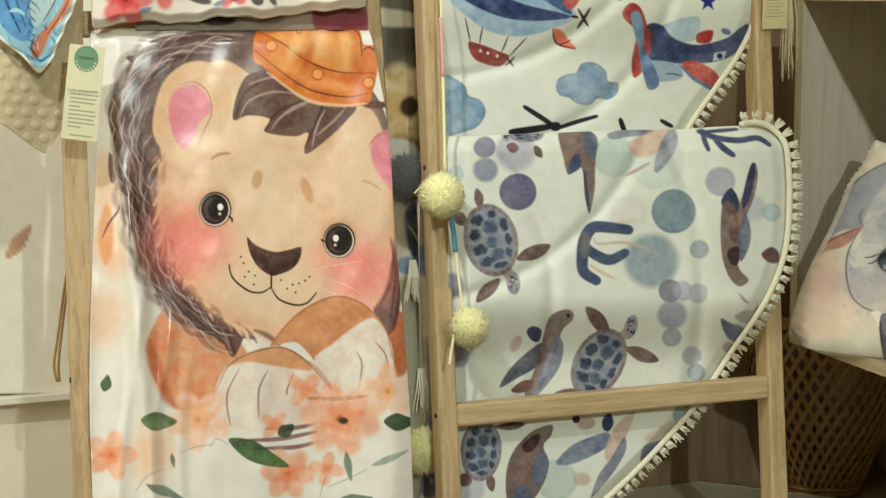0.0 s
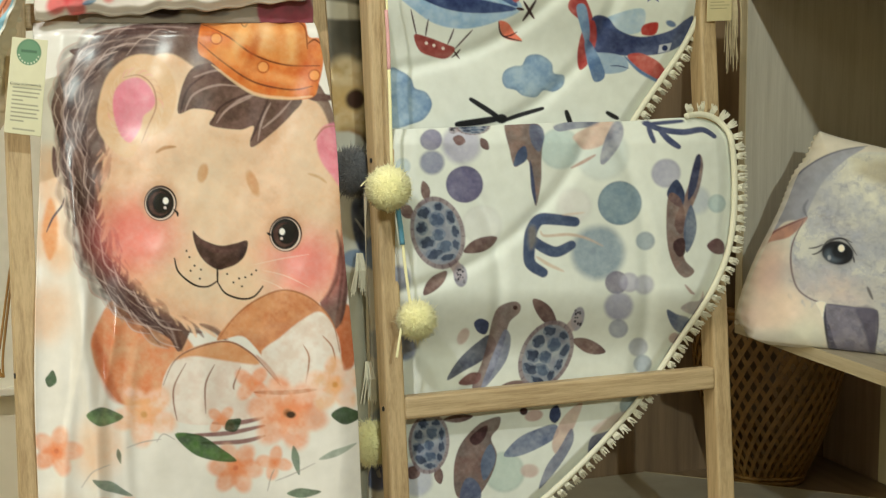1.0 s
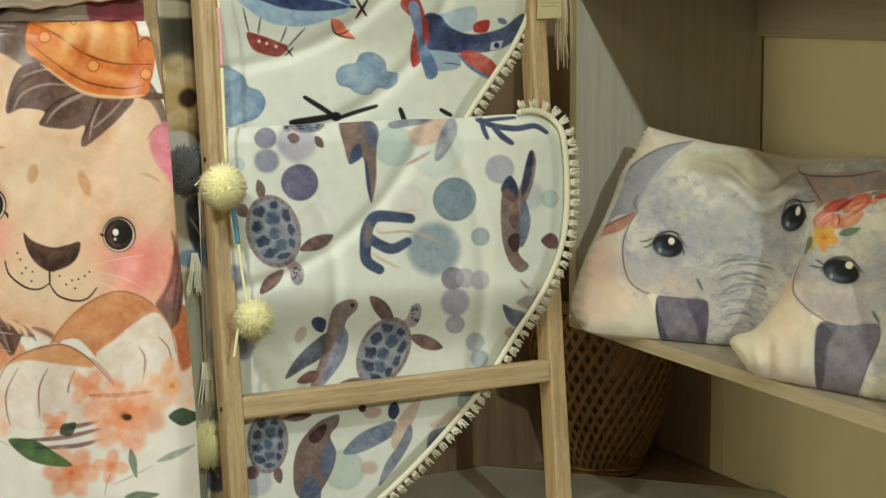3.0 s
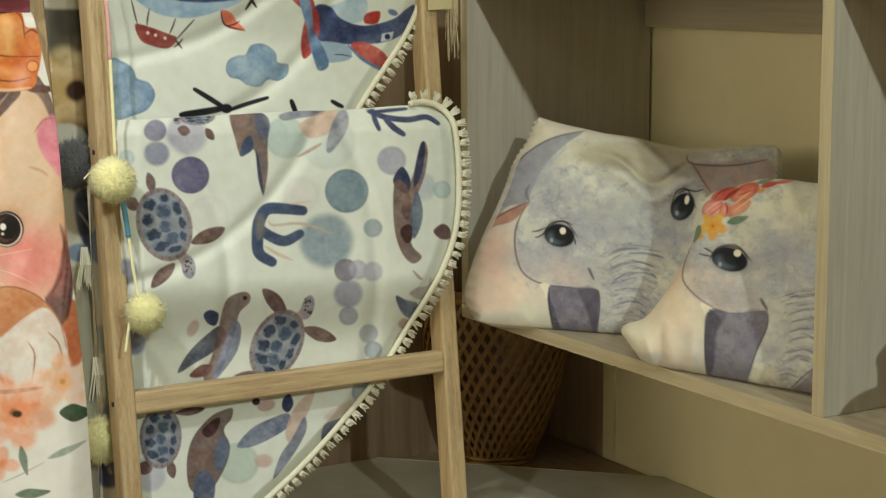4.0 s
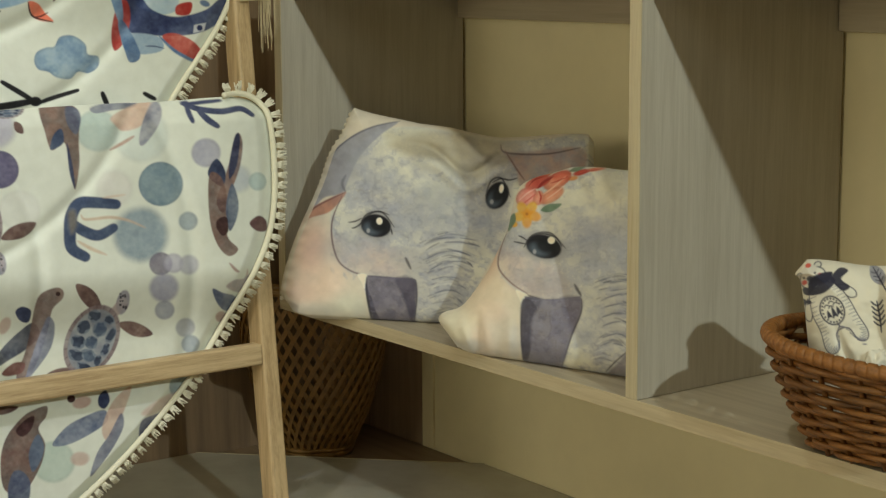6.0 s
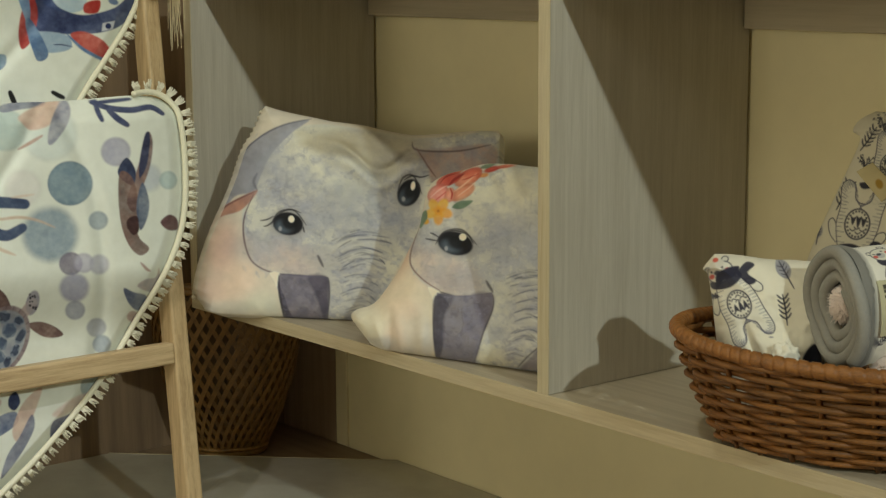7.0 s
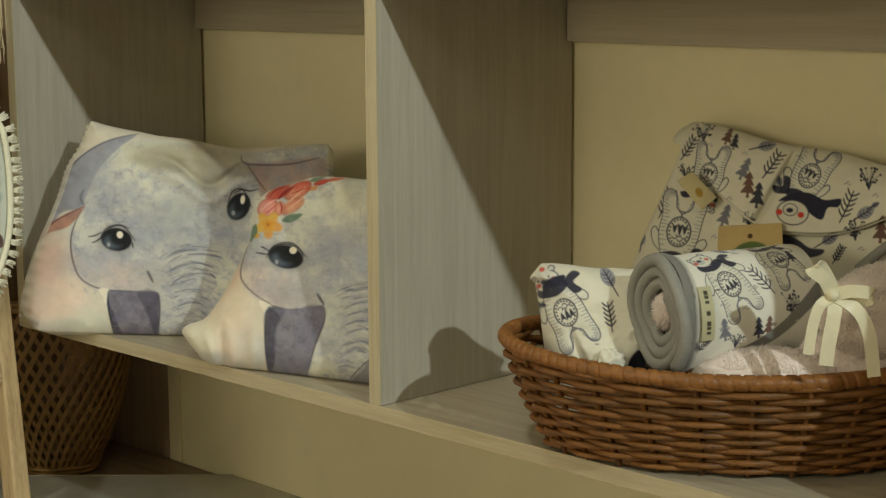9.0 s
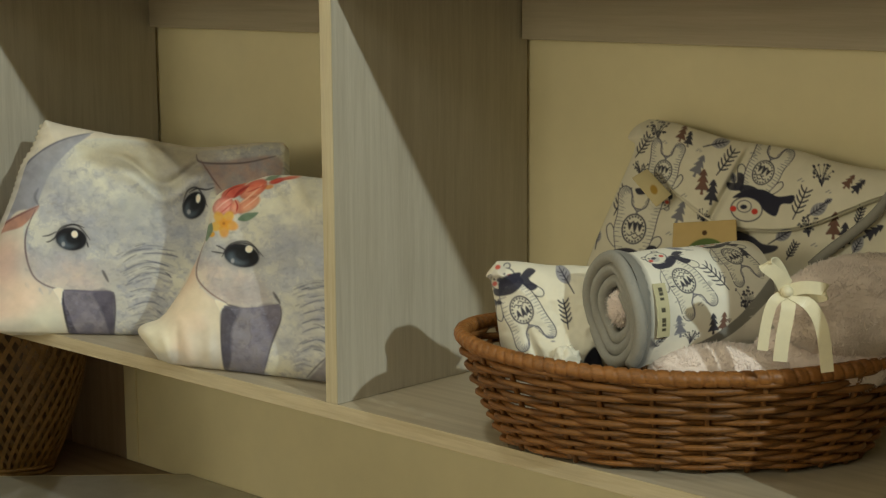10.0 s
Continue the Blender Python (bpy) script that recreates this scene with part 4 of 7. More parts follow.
    k.line([1090, 396, 1110, 394, 1128, 392], 4, srgb(220, 200, 180), 2, 0.7)
    # right edge bits
    k.shape([1272, 562, 1290, 570, 1312, 578, 1310, 596, 1296, 604, 1280, 588], srgb(84, 96, 126), 1.5, 1, 0.3, srgb(112, 122, 146))
    k.shape([1296, 560, 1310, 548, 1328, 546, 1334, 530, 1336, 560, 1322, 572], srgb(196, 172, 164), 2, 0.8, 0.3, srgb(150, 138, 150))
    k.oval(1288, 614, 10, 10, 0, srgb(184, 158, 150), 2, 0.8)
    k.line([1302, 518, 1312, 530, 1318, 534], 5, srgb(170, 140, 132), 1.5, 0.8)
    k.shape([1340, 450, 1356, 438, 1370, 446, 1370, 464, 1352, 464], srgb(112, 84, 84), 1.5)
    # below the rung
    k.shape([978, 752, 958, 756, 936, 768, 908, 800, 896, 840, 900, 890, 930, 900, 960, 860, 972, 820, 962, 790, 976, 770], srgb(122, 92, 86), 1.5, 1, 0.4, srgb(88, 60, 58), steps=70)
    k.shape([924, 790, 942, 772, 956, 768, 950, 790, 934, 802], srgb(70, 44, 46), 1.5)
    k.shape([960, 800, 970, 822, 962, 848, 948, 864, 944, 830], srgb(106, 118, 140), 1.6)
    k.shape([906, 890, 916, 862, 932, 862, 944, 884, 936, 920, 910, 920], srgb(70, 82, 112), 1.6, 1, 0.3, srgb(96, 106, 132))
    k.shape([984, 820, 1010, 790, 1044, 774, 1076, 766, 1080, 786, 1050, 806, 1010, 822], srgb(82, 96, 130), 1.5, 1, 0.4, srgb(126, 136, 160))
    k.shape([1070, 800, 1086, 760, 1108, 736, 1124, 728, 1118, 750, 1100, 790, 1080, 820], srgb(214, 186, 170), 2, 0.9, 0.4, srgb(196, 164, 150))
    k.shape([1104, 774, 1108, 796, 1090, 830, 1062, 866, 1046, 880, 1060, 840, 1082, 810], srgb(134, 138, 156), 1.6, 1, 0.4, srgb(110, 116, 140))
    k.shape([1068, 740, 1080, 732, 1086, 750, 1076, 764, 1066, 756], NAVY, 1.4)
    k.oval(1038, 750, 16, 10, -12, srgb(196, 166, 158), 2, 0.9)
    k.oval(1030, 848, 16, 12, 0, srgb(204, 178, 168), 3, 0.8)
    k.oval(1020, 742, 7, 7, 0, srgb(70, 44, 46), 1.3)
    k.shape([1140, 790, 1160, 782, 1184, 782, 1172, 806, 1140, 830, 1134, 812], srgb(86, 92, 124), 1.8, 1, 0.4, srgb(120, 122, 148))
    k.shape([1140, 776, 1176, 752, 1206, 746, 1190, 764, 1160, 782], srgb(214, 190, 178), 4, 0.7)
    for x, y in ((860, 940), (980, 960), (900, 1000)):
        bubble(k, x, y, 26, srgb(150, 160, 180), 3, 0.8)


def quilt(u, v, centre, radii):
    """Padding between curved seams."""
    r = np.hypot(u - centre[0], v - centre[1])
    out = np.zeros_like(u)
    for q in radii:
        out -= 0.006 * np.exp(-(((r - q) / 13) ** 2))
    return out


SEA_R = through_points((226, 1326), (234, 1352), (250, 1372), (275, 1384), (340, 1388), (420, 1384), (480, 1370), (540, 1342), (600, 1308), (680, 1256), (760, 1194), (860, 1094), (960, 975), (1000, 920))
sea = thing("padded_blanket", "padded white baby blanket with blue sea print and lace edge", "blanket", "hanging blankets")
u, v = grid(lambda v: 798 + 0 * v, SEA_R, 228, 1000, 1.5)
top_line = 244 - 12 * smooth(800, 1180, u) - 4 * smooth(1180, 1300, u)
v = v + (top_line - 228) * smooth(420, 228, v)
k = Ink(u, v, MINT)
paint_sea(k)
k.deepen(1.06, MINT)
k.grain(MINT, 22, 0.24, 81)
k.grain(MINT, 6, 0.18, 84)


def sea_relief(u, v):
    out = quilt(u, v, (700, 60), (480,)) + quilt(u, v, (640, 520), (340, 600)) + 0.004 * value_noise(u / 90, v / 90, 5)
    out = out + smooth(650, 520, v) * (0.040 + 0.022 * smooth(1180, 1330, u)) - 0.016 * smooth(275, 225, v)
    out = out + 0.010 * np.exp(-(((u - 1215 - 40 * np.sin(v / 60)) / 40) ** 2)) * smooth(260, 330, v) * smooth(520, 380, v)
    return out - 0.010 * smooth(30, 0, SEA_R(v) - u) - 0.012 * smooth(840, 800, u)


cloth("quilt_top", TURTLE, u, v, sea_relief(u, v), k.c, CLOTH, 0.010, sea)


def paint_sky(k):
    """Balloon, aeroplane and clouds."""
    k.c *= 0.98 + 0.03 * cloudy(k.u / 80, k.v / 80, 9)[:, None]
    BLUE, DEEP, RED, SKY = srgb(92, 116, 158), srgb(50, 66, 112), srgb(190, 84, 76), srgb(160, 190, 214)
    # airship
    k.shape([790, -30, 860, -46, 940, -30, 1000, 10, 1020, 38, 970, 60, 920, 70, 870, 62, 830, 36, 800, 8], SKY, 1.5, 1, 0.3, srgb(182, 206, 224))
    k.shape([815, -20, 870, -8, 930, 16, 1012, 36, 960, 44, 900, 40, 850, 22, 822, 4], DEEP, 1.5, 1, 0.3, srgb(70, 88, 134))
    k.shape([940, -30, 990, -4, 1014, 32, 990, 24, 950, -4], BLUE, 1.5)
    k.shape([1000, -10, 1034, -6, 1024, 14, 1010, 26, 998, 10], srgb(232, 142, 120), 1.5, 1, 0.3, RED)
    k.shape([980, 58, 996, 60, 1008, 76, 1020, 90, 990, 84], srgb(236, 150, 124), 1.5)
    for line, w in (((980, 58, 986, 80, 1020, 91), 3), ((988, 82, 1000, 80, 1012, 74), 2.5), ((1012, 36, 1024, 38), 5), ((1022, 56, 1034, 40, 1046, 22), 5), ((1024, 24, 1034, 40, 1042, 52), 5), ((828, 38, 832, 60, 836, 80), 2.6), ((858, 54, 854, 70, 852, 82), 2.6), ((902, 70, 896, 84, 890, 96), 2.6), ((934, 72, 920, 86, 902, 104), 2.6), ((896, 118, 904, 112, 912, 104), 3), ((898, 104, 904, 112, 910, 120), 3)):
        k.line(line, w, srgb(74, 40, 44), 1.0)
    k.shape([832, 80, 856, 84, 888, 96, 902, 102, 898, 112, 884, 120, 860, 116, 840, 106], srgb(150, 62, 58), 1.3, 1, 0.3, srgb(172, 80, 72))
    for x, y in ((853, 94), (866, 98), (882, 103)):
        k.oval(x, y, 2.8, None, 0, srgb(230, 220, 210), 0.9)
    # clouds
    C1, C2 = srgb(146, 172, 196), srgb(168, 192, 210)
    k.shape([985, 158, 990, 142, 1006, 134, 1020, 132, 1030, 116, 1052, 114, 1072, 128, 1076, 146, 1094, 150, 1092, 168, 1076, 178, 1058, 176, 1044, 188, 1022, 186, 1008, 176, 992, 172], C1, 1.4, 1, 0.4, C2, 0.35)
    k.shape([786, 142, 808, 142, 826, 156, 832, 172, 852, 180, 862, 200, 852, 222, 830, 234, 786, 236], C1, 1.6, 1, 0.4, C2, 0.35)
    # aeroplane
    k.shape([1104, 40, 1104, 24, 1118, 14, 1134, 24, 1146, 60, 1130, 60], srgb(176, 72, 70), 1.3, 1, 0.3, srgb(196, 92, 86))
    k.shape([1160, 58, 1190, 44, 1234, 38, 1230, 74, 1190, 78], srgb(178, 202, 216), 1.4, 1, 0.3, srgb(200, 216, 226))
    k.shape([1232, 66, 1248, 60, 1260, 62, 1254, 80, 1232, 80], RED, 1.3)
    k.shape([1144, 52, 1170, 50, 1190, 72, 1230, 84, 1280, 74, 1306, 56, 1322, 48, 1318, 74, 1296, 100, 1258, 114, 1200, 116, 1156, 112, 1140, 90], DEEP, 1.4, 1, 0.3, srgb(66, 84, 132), steps=70)
    k.shape([1128, 70, 1146, 56, 1152, 84, 1140, 124, 1122, 140, 1118, 110], srgb(180, 76, 72), 1.4, 1, 0.3, srgb(200, 104, 96))
    k.shape([1140, 112, 1196, 116, 1206, 140, 1170, 148, 1140, 138], srgb(172, 190, 204), 1.4)
    k.shape([1206, 116, 1230, 112, 1262, 128, 1278, 150, 1262, 158, 1236, 146, 1218, 134], srgb(196, 92, 84), 1.4, 1, 0.3, srgb(206, 110, 98))
    k.line([1200, 116, 1226, 142, 1256, 158, 1270, 154], 6, srgb(120, 146, 178), 1.5)
    k.shape([1262, 98, 1284, 94, 1280, 108, 1260, 112], srgb(210, 214, 220), 1.3, sharp=True)
    k.oval(1272, 103, 5, 5, 0, DEEP, 1)
    k.oval(1282, 62, 9, 5, 20, srgb(120, 140, 170), 1.4)
    k.shape([1116, 36, 1124, 28, 1134, 36, 1140, 78, 1134, 96, 1124, 70], srgb(146, 174, 200), 1.4, 1, 0.2, srgb(128, 156, 186))
    k.shape([1130, 96, 1142, 92, 1164, 138, 1164, 156, 1150, 162, 1142, 150], srgb(132, 158, 186), 1.4, 1, 0.2, srgb(100, 126, 160))
    k.line([1176, 134, 1190, 134, 1208, 138], 2, srgb(70, 84, 120), 1)
    # star
    star = []
    for i in range(10):
        a, r = -math.pi / 2 + i * math.pi / 5, (17 if i % 2 == 0 else 7)
        star += [1250 + r * math.cos(a), 12 + r * math.sin(a)]
    k.shape(star, srgb(40, 62, 150), 1.2, sharp=True)
    k.shape([1086, -6, 1100, -8, 1104, 6, 1092, 8], DEEP, 1.2)
    # dark rotor at the fold
    for line, w in (((906, 236, 940, 232, 976, 226), 12), ((930, 192, 958, 210, 982, 226), 9), ((990, 228, 1020, 218, 1056, 208), 8), ((1098, 214, 1102, 226, 1106, 236), 9), ((1170, 216, 1180, 222, 1188, 226), 8)):
        k.line(line, w, srgb(26, 28, 48), 1.2, 1, True, 0.7)
    k.oval(984, 226, 10, 8, 0, srgb(26, 28, 48), 1.2)


SKY_R = through_points((-90, 1356), (-40, 1352), (0, 1342), (50, 1330), (100, 1306), (150, 1272), (200, 1236), (250, 1204), (300, 1160))
sky = thing("padded_blanket", "padded white baby blanket with airship and aeroplane print", "blanket", "hanging blankets")
u, v = grid(lambda v: 784 + 0 * v, SKY_R, -80, 290, 1.5)
k = Ink(u, v, MINT)
paint_sky(k)
k.deepen(1.3, MINT)
k.grain(MINT, 22, 0.24, 86)
k.grain(MINT, 6, 0.18, 88)


def sky_relief(u, v):
    out = quilt(u, v, (760, -330), (470,)) + quilt(u, v, (820, -120), (390,)) + 0.004 * value_noise(u / 90, v / 90, 6)
    return out - 0.010 * smooth(30, 0, SKY_R(v) - u) + 0.02 * smooth(120, 10, v) + 0.018


cloth("quilt_top", PLANES, u, v, sky_relief(u, v), k.c, CLOTH, 0.010, sky)

# ---- folded blankets on the shelf ----
ELE_A = Sheet((-0.6522, -0.0545, 0.8000), 35.7, 20, (0.89582, 0.09027, -0.22183, 0.03352, -0.84840, 0.47040, 0.07404, 0.06803), (0.863, -0.617, 0.165))
ELE_B = Sheet((-0.3032, 0.0007, 0.8000), 17.3, 20, (1.02274, 0.18695, -0.63788, 0.11301, -0.84756, 0.46955, 0.22419, 0.09341), (0.896, -0.757, 0.208))
HIDE, HIDE2 = srgb(230, 228, 217), srgb(212, 211, 208)


def wash_in(k, outline, seed, pool, pale, dark, depth=1.0):
    """Wet watercolour inside an outline: pools with drying edges, pale blooms and granulated pigment."""
    m = Ink(k.u, k.v, (0, 0, 0))
    m.shape(outline, (1, 1, 1), 4, steps=90)
    w = m.c[:, 0] * depth
    every = np.arange(len(w))
    n1, n2 = cloudy(k.u / 52, k.v / 44, seed), cloudy(k.u / 19, k.v / 15, seed + 3)
    n3, n4 = value_noise(k.u / 6.0, k.v / 4.5, seed + 6), value_noise(k.u / 3.0, k.v / 2.8, seed + 8)
    k.lay(every, 0.50 * smooth(0.47, 0.66, n1) * w, pool)
    k.lay(every, 0.50 * smooth(0.50, 0.34, n1) * w, pale)
    k.lay(every, 0.40 * smooth(0.50, 0.68, n2) * w, pool)
    k.lay(every, 0.26 * np.exp(-(((n1 - 0.52) / 0.016) ** 2)) * w, dark)
    k.lay(every, 0.22 * np.exp(-(((n2 - 0.55) / 0.022) ** 2)) * w, dark)
    k.lay(every, 0.36 * smooth(0.50, 0.62, n2) * smooth(0.52, 0.80, n3) * w, dark)
    k.lay(every, 0.55 * smooth(0.55, 0.40, n2) * smooth(0.60, 0.85, n4) * w, pale)


def fine_wrinkles(k, rows, count, seed):
    """Many short dry strokes along guide arcs (x0, y0, xm, ym, x1, y1)."""
    rng = random.Random(seed)
    for _ in range(count):
        x0, y0, xm, ym, x1, y1 = rng.choice(rows)
        p = curve([(x0, y0), (xm, ym), (x1, y1)], 30) + [rng.uniform(-4, 4), rng.uniform(-9, 9)]
        a = rng.randrange(0, 22)
        b = min(29, a + rng.randrange(4, 13))
        k.line([*p[a], *p[(a + b) // 2], *p[b]], rng.uniform(1.0, 3.0), rng.choice((srgb(104, 106, 124), srgb(132, 132, 148), srgb(90, 90, 106), srgb(232, 230, 220))), 1.4, rng.uniform(0.22, 0.6))


def big_eye(k, x, y, rx, ry, turn, gx, gy):
    k.oval(x, y, rx * 1.28, ry * 1.3, turn, srgb(172, 170, 172), 7, 0.7)
    k.oval(x, y, rx, ry, turn, srgb(36, 36, 44), 1.8)
    k.oval(x - rx * 0.25, y + ry * 0.25, rx * 0.55, ry * 0.55, turn, srgb(104, 116, 130), 6, 0.85)
    k.oval(x + rx * 0.12, y - ry * 0.10, rx * 0.55, ry * 0.62, turn, srgb(24, 24, 30), 5, 0.9)
    k.line([x - rx * 1.1, y + ry * 0.1, x - rx * 0.6, y - ry * 1.0, x + rx * 0.4, y - ry * 1.15, x + rx * 1.2, y + ry * 0.1], 3.2, srgb(60, 56, 62), 1.2, 0.8)
    k.oval(gx, gy, rx * 0.20, ry * 0.30, turn - 20, srgb(252, 250, 245), 1.2)
    k.oval(x - rx * 0.5, y + ry * 0.45, 3, 4, 0, srgb(190, 190, 196), 1.5, 0.7)


def trunk_lines(k, lines, w=3.0):
    """Wrinkles as broken dry-brush strokes with pale edges."""
    rng = random.Random(int(lines[0][0]))
    for line in lines:
        p = curve([(line[i], line[i + 1]) for i in range(0, len(line), 2)], 24)
        k.line([*p[1], *(p[12] + [0, 6]), *p[22]], w * 1.8, srgb(222, 220, 214), 3.0, 0.4)
        k.line([*p[0], *p[12], *p[23]], w * 2.2, srgb(170, 172, 186), 4.0, 0.45)
        at = rng.randrange(0, 4)
        while at < 18:
            to = min(23, at + rng.randrange(5, 12))
            off = np.array([0, rng.uniform(-3, 3)])
            k.line([*(p[at] + off), *(p[(at + to) // 2] + off), *(p[to] + off)], rng.uniform(0.6, 1.3) * w, rng.choice((srgb(104, 108, 126), srgb(122, 122, 136), srgb(90, 94, 112))), 1.3, rng.uniform(0.5, 0.9))
            at = to - rng.randrange(-2, 4)


def wisps(k, areas, seed, count):
    """Short dry-brush strokes and soft violet and grey pools."""
    rng = random.Random(seed)
    for x, y, rx, ry, turn, depth in areas:
        k.oval(x, y, rx, ry, turn, srgb(158, 156, 172), min(rx, ry) * 0.8, depth, 0.8)
    for _ in range(count):
        x, y, rx, ry, turn, depth = rng.choice(areas)
        px, py = x + rng.uniform(-1, 1) * rx, y + rng.uniform(-1, 1) * ry
        a, ln = radians(turn + rng.uniform(-40, 40)), rng.uniform(5, 16)
        c = rng.choice((srgb(140, 138, 150), srgb(168, 172, 190), srgb(226, 222, 210), srgb(176, 168, 160)))
        k.line([px, py, px + ln * math.cos(a) * 0.5 + rng.uniform(-2, 2), py + ln * math.sin(a) * 0.5, px + ln * math.cos(a), py + ln * math.sin(a)], rng.uniform(1.5, 4), c, 2.2, rng.uniform(0.15, 0.4))


def paint_grey_calf(k):
    """Grey watercolour face with a dark violet lower part."""
    k.c *= (0.95 + 0.07 * cloudy(k.u / 50, k.v / 50, 2))[:, None]
    for x, y, rx, ry, c, d in ((212, 520, 30, 20, srgb(246, 208, 190), 0.5), (268, 500, 26, 34, srgb(248, 222, 204), 0.6), (300, 545, 34, 22, srgb(226, 226, 208), 0.7), (250, 552, 30, 12, srgb(214, 214, 204), 0.6), (200, 552, 20, 10, srgb(214, 208, 198), 0.5), (226, 470, 22, 22, srgb(244, 224, 206), 0.6), (320, 560, 14, 24, srgb(206, 208, 200), 0.5)):
        k.oval(x, y, rx, ry, 0, c, min(rx, ry) * 0.7, d, 0.5)
    k.oval(232, 500, 40, 40, 0, srgb(246, 214, 190), 30, 0.5)
    k.oval(230, 440, 26, 40, 10, srgb(244, 206, 186), 20, 0.8)
    k.shape([272, 340, 300, 280, 340, 240, 400, 228, 480, 236, 560, 250, 640, 248, 720, 250, 720, 430, 600, 430, 552, 455, 520, 520, 500, 560, 470, 580, 414, 580, 416, 500, 330, 494, 292, 480, 272, 440, 264, 390], HIDE, 2.5, 1, 0.4, HIDE2, steps=110)
    wash_in(k, [278, 340, 300, 284, 340, 244, 400, 232, 480, 240, 560, 254, 720, 254, 720, 430, 600, 430, 552, 455, 520, 520, 500, 560, 470, 580, 420, 580, 416, 496, 330, 490, 294, 476, 276, 440, 268, 390], 31, srgb(178, 182, 200), srgb(240, 236, 218), srgb(142, 144, 164))
    k.shape([270, 430, 300, 440, 380, 450, 400, 490, 330, 490, 292, 478], srgb(222, 198, 190), 18, 0.55)
    # tan for the top board's shadow and the creases, put into the colour
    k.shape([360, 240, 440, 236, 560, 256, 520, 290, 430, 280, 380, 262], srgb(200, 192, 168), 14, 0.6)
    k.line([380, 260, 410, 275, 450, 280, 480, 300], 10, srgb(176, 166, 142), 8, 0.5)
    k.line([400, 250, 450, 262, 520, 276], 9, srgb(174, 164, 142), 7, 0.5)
    wisps(k, ((430, 380, 60, 40, 20, 0.35), (300, 300, 26, 60, 110, 0.45), (290, 440, 26, 50, 80, 0.4), (460, 490, 50, 70, 10, 0.5), (540, 400, 40, 50, 60, 0.35), (590, 290, 50, 30, 0, 0.4), (410, 470, 30, 26, 0, 0.4), (350, 360, 50, 26, 0, 0.3), (500, 340, 40, 60, 70, 0.25)), 15, 300)
    # same painted shade down to its slanting lower edge
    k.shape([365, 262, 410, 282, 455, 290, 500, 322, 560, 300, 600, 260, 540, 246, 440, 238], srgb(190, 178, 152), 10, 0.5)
    k.shape([222, 352, 244, 300, 284, 258, 330, 232, 380, 220, 350, 244, 316, 280, 296, 320, 284, 346, 250, 356, 232, 380, 214, 392], srgb(176, 176, 188), 2, 1, 0.5, srgb(150, 152, 168))
    k.line([226, 340, 250, 294, 290, 254, 336, 230, 384, 218], 3, srgb(96, 98, 116), 1.4, 0.8)
    k.line([290, 345, 284, 330, 290, 315], 5, srgb(110, 108, 122), 2, 0.8)
    k.shape([206, 404, 226, 376, 284, 346, 288, 352, 262, 380, 226, 392, 210, 410], srgb(206, 150, 128), 2, 0.95, 0.4, srgb(178, 118, 104))
    k.line([206, 400, 236, 372, 288, 346], 3, srgb(134, 94, 90), 1.2, 0.85)
    k.line([284, 352, 268, 392, 268, 430, 280, 466, 304, 484, 332, 491], 3.4, srgb(120, 100, 106), 1.3, 0.9)
    k.line([332, 491, 370, 494, 416, 497], 3.4, srgb(86, 82, 94), 1.3, 0.9)
    for x, y, rx, ry, a, c, d in ((450, 385, 60, 34, 20, srgb(164, 168, 184), 0.55), (400, 320, 60, 34, 10, srgb(236, 234, 222), 0.6), (470, 350, 40, 26, 30, srgb(190, 196, 196), 0.5), (310, 300, 22, 46, 30, srgb(178, 180, 194), 0.5), (395, 420, 24, 44, 0, srgb(176, 178, 192), 0.45), (340, 455, 56, 20, 6, srgb(226, 208, 200), 0.5), (300, 420, 18, 50, 0, srgb(206, 206, 210), 0.5), (500, 300, 30, 40, 10, srgb(206, 204, 192), 0.5), (540, 400, 24, 40, 20, srgb(160, 166, 184), 0.5)):
        k.oval(x, y, rx, ry, a, c, min(rx, ry) * 0.9, d, 0.8, srgb(196, 198, 202))
    big_eye(k, 345, 403, 27, 20, 10, 351, 395)
    for line in ((320, 390, 308, 396, 296, 398), (322, 396, 310, 406, 302, 408), (328, 386, 340, 380, 352, 378, 368, 384), (372, 408, 374, 418)):
        k.line(line, 2.6, srgb(50, 48, 56), 1, 0.9)
    big_eye(k, 557, 347, 19, 25, 28, 564, 335)
    k.line([548, 325, 562, 318, 578, 320, 592, 316], 3, srgb(50, 48, 56), 1, 0.9)
    k.shape([566, 268, 590, 272, 700, 262, 705, 300, 650, 310, 600, 330, 590, 300, 575, 284], srgb(196, 164, 156), 4, 0.8, 0.4, srgb(170, 160, 170))
    k.line([562, 258, 572, 272, 640, 274, 700, 262], 3.5, srgb(112, 98, 104), 1.4, 0.85)
    k.line([570, 268, 586, 296, 604, 320], 3, srgb(134, 104, 104), 1.4, 0.8)
    k.shape([314, 489, 332, 491, 331, 522, 322, 504], srgb(250, 248, 240), 1.4)
    k.shape([331, 491, 360, 492, 392, 494, 416, 496, 414, 520, 418, 545, 412, 590, 350, 590, 336, 545, 327, 515], srgb(116, 112, 130), 1.4, 1, 0.5, srgb(140, 135, 152), sharp=True)
    k.shape([380, 497, 416, 497, 417, 540, 412, 588, 400, 540], srgb(104, 100, 116), 4, 0.8)
    k.shape([328, 505, 340, 530, 348, 556, 366, 590, 346, 590, 334, 545], srgb(80, 77, 94), 1.6, 0.85, sharp=True)
    k.line([330, 494, 332, 530, 344, 590], 4, srgb(52, 50, 60), 1.4, 0.85)
    k.line([417, 497, 419, 530, 414, 590], 3, srgb(78, 74, 88), 1.3, 0.85)
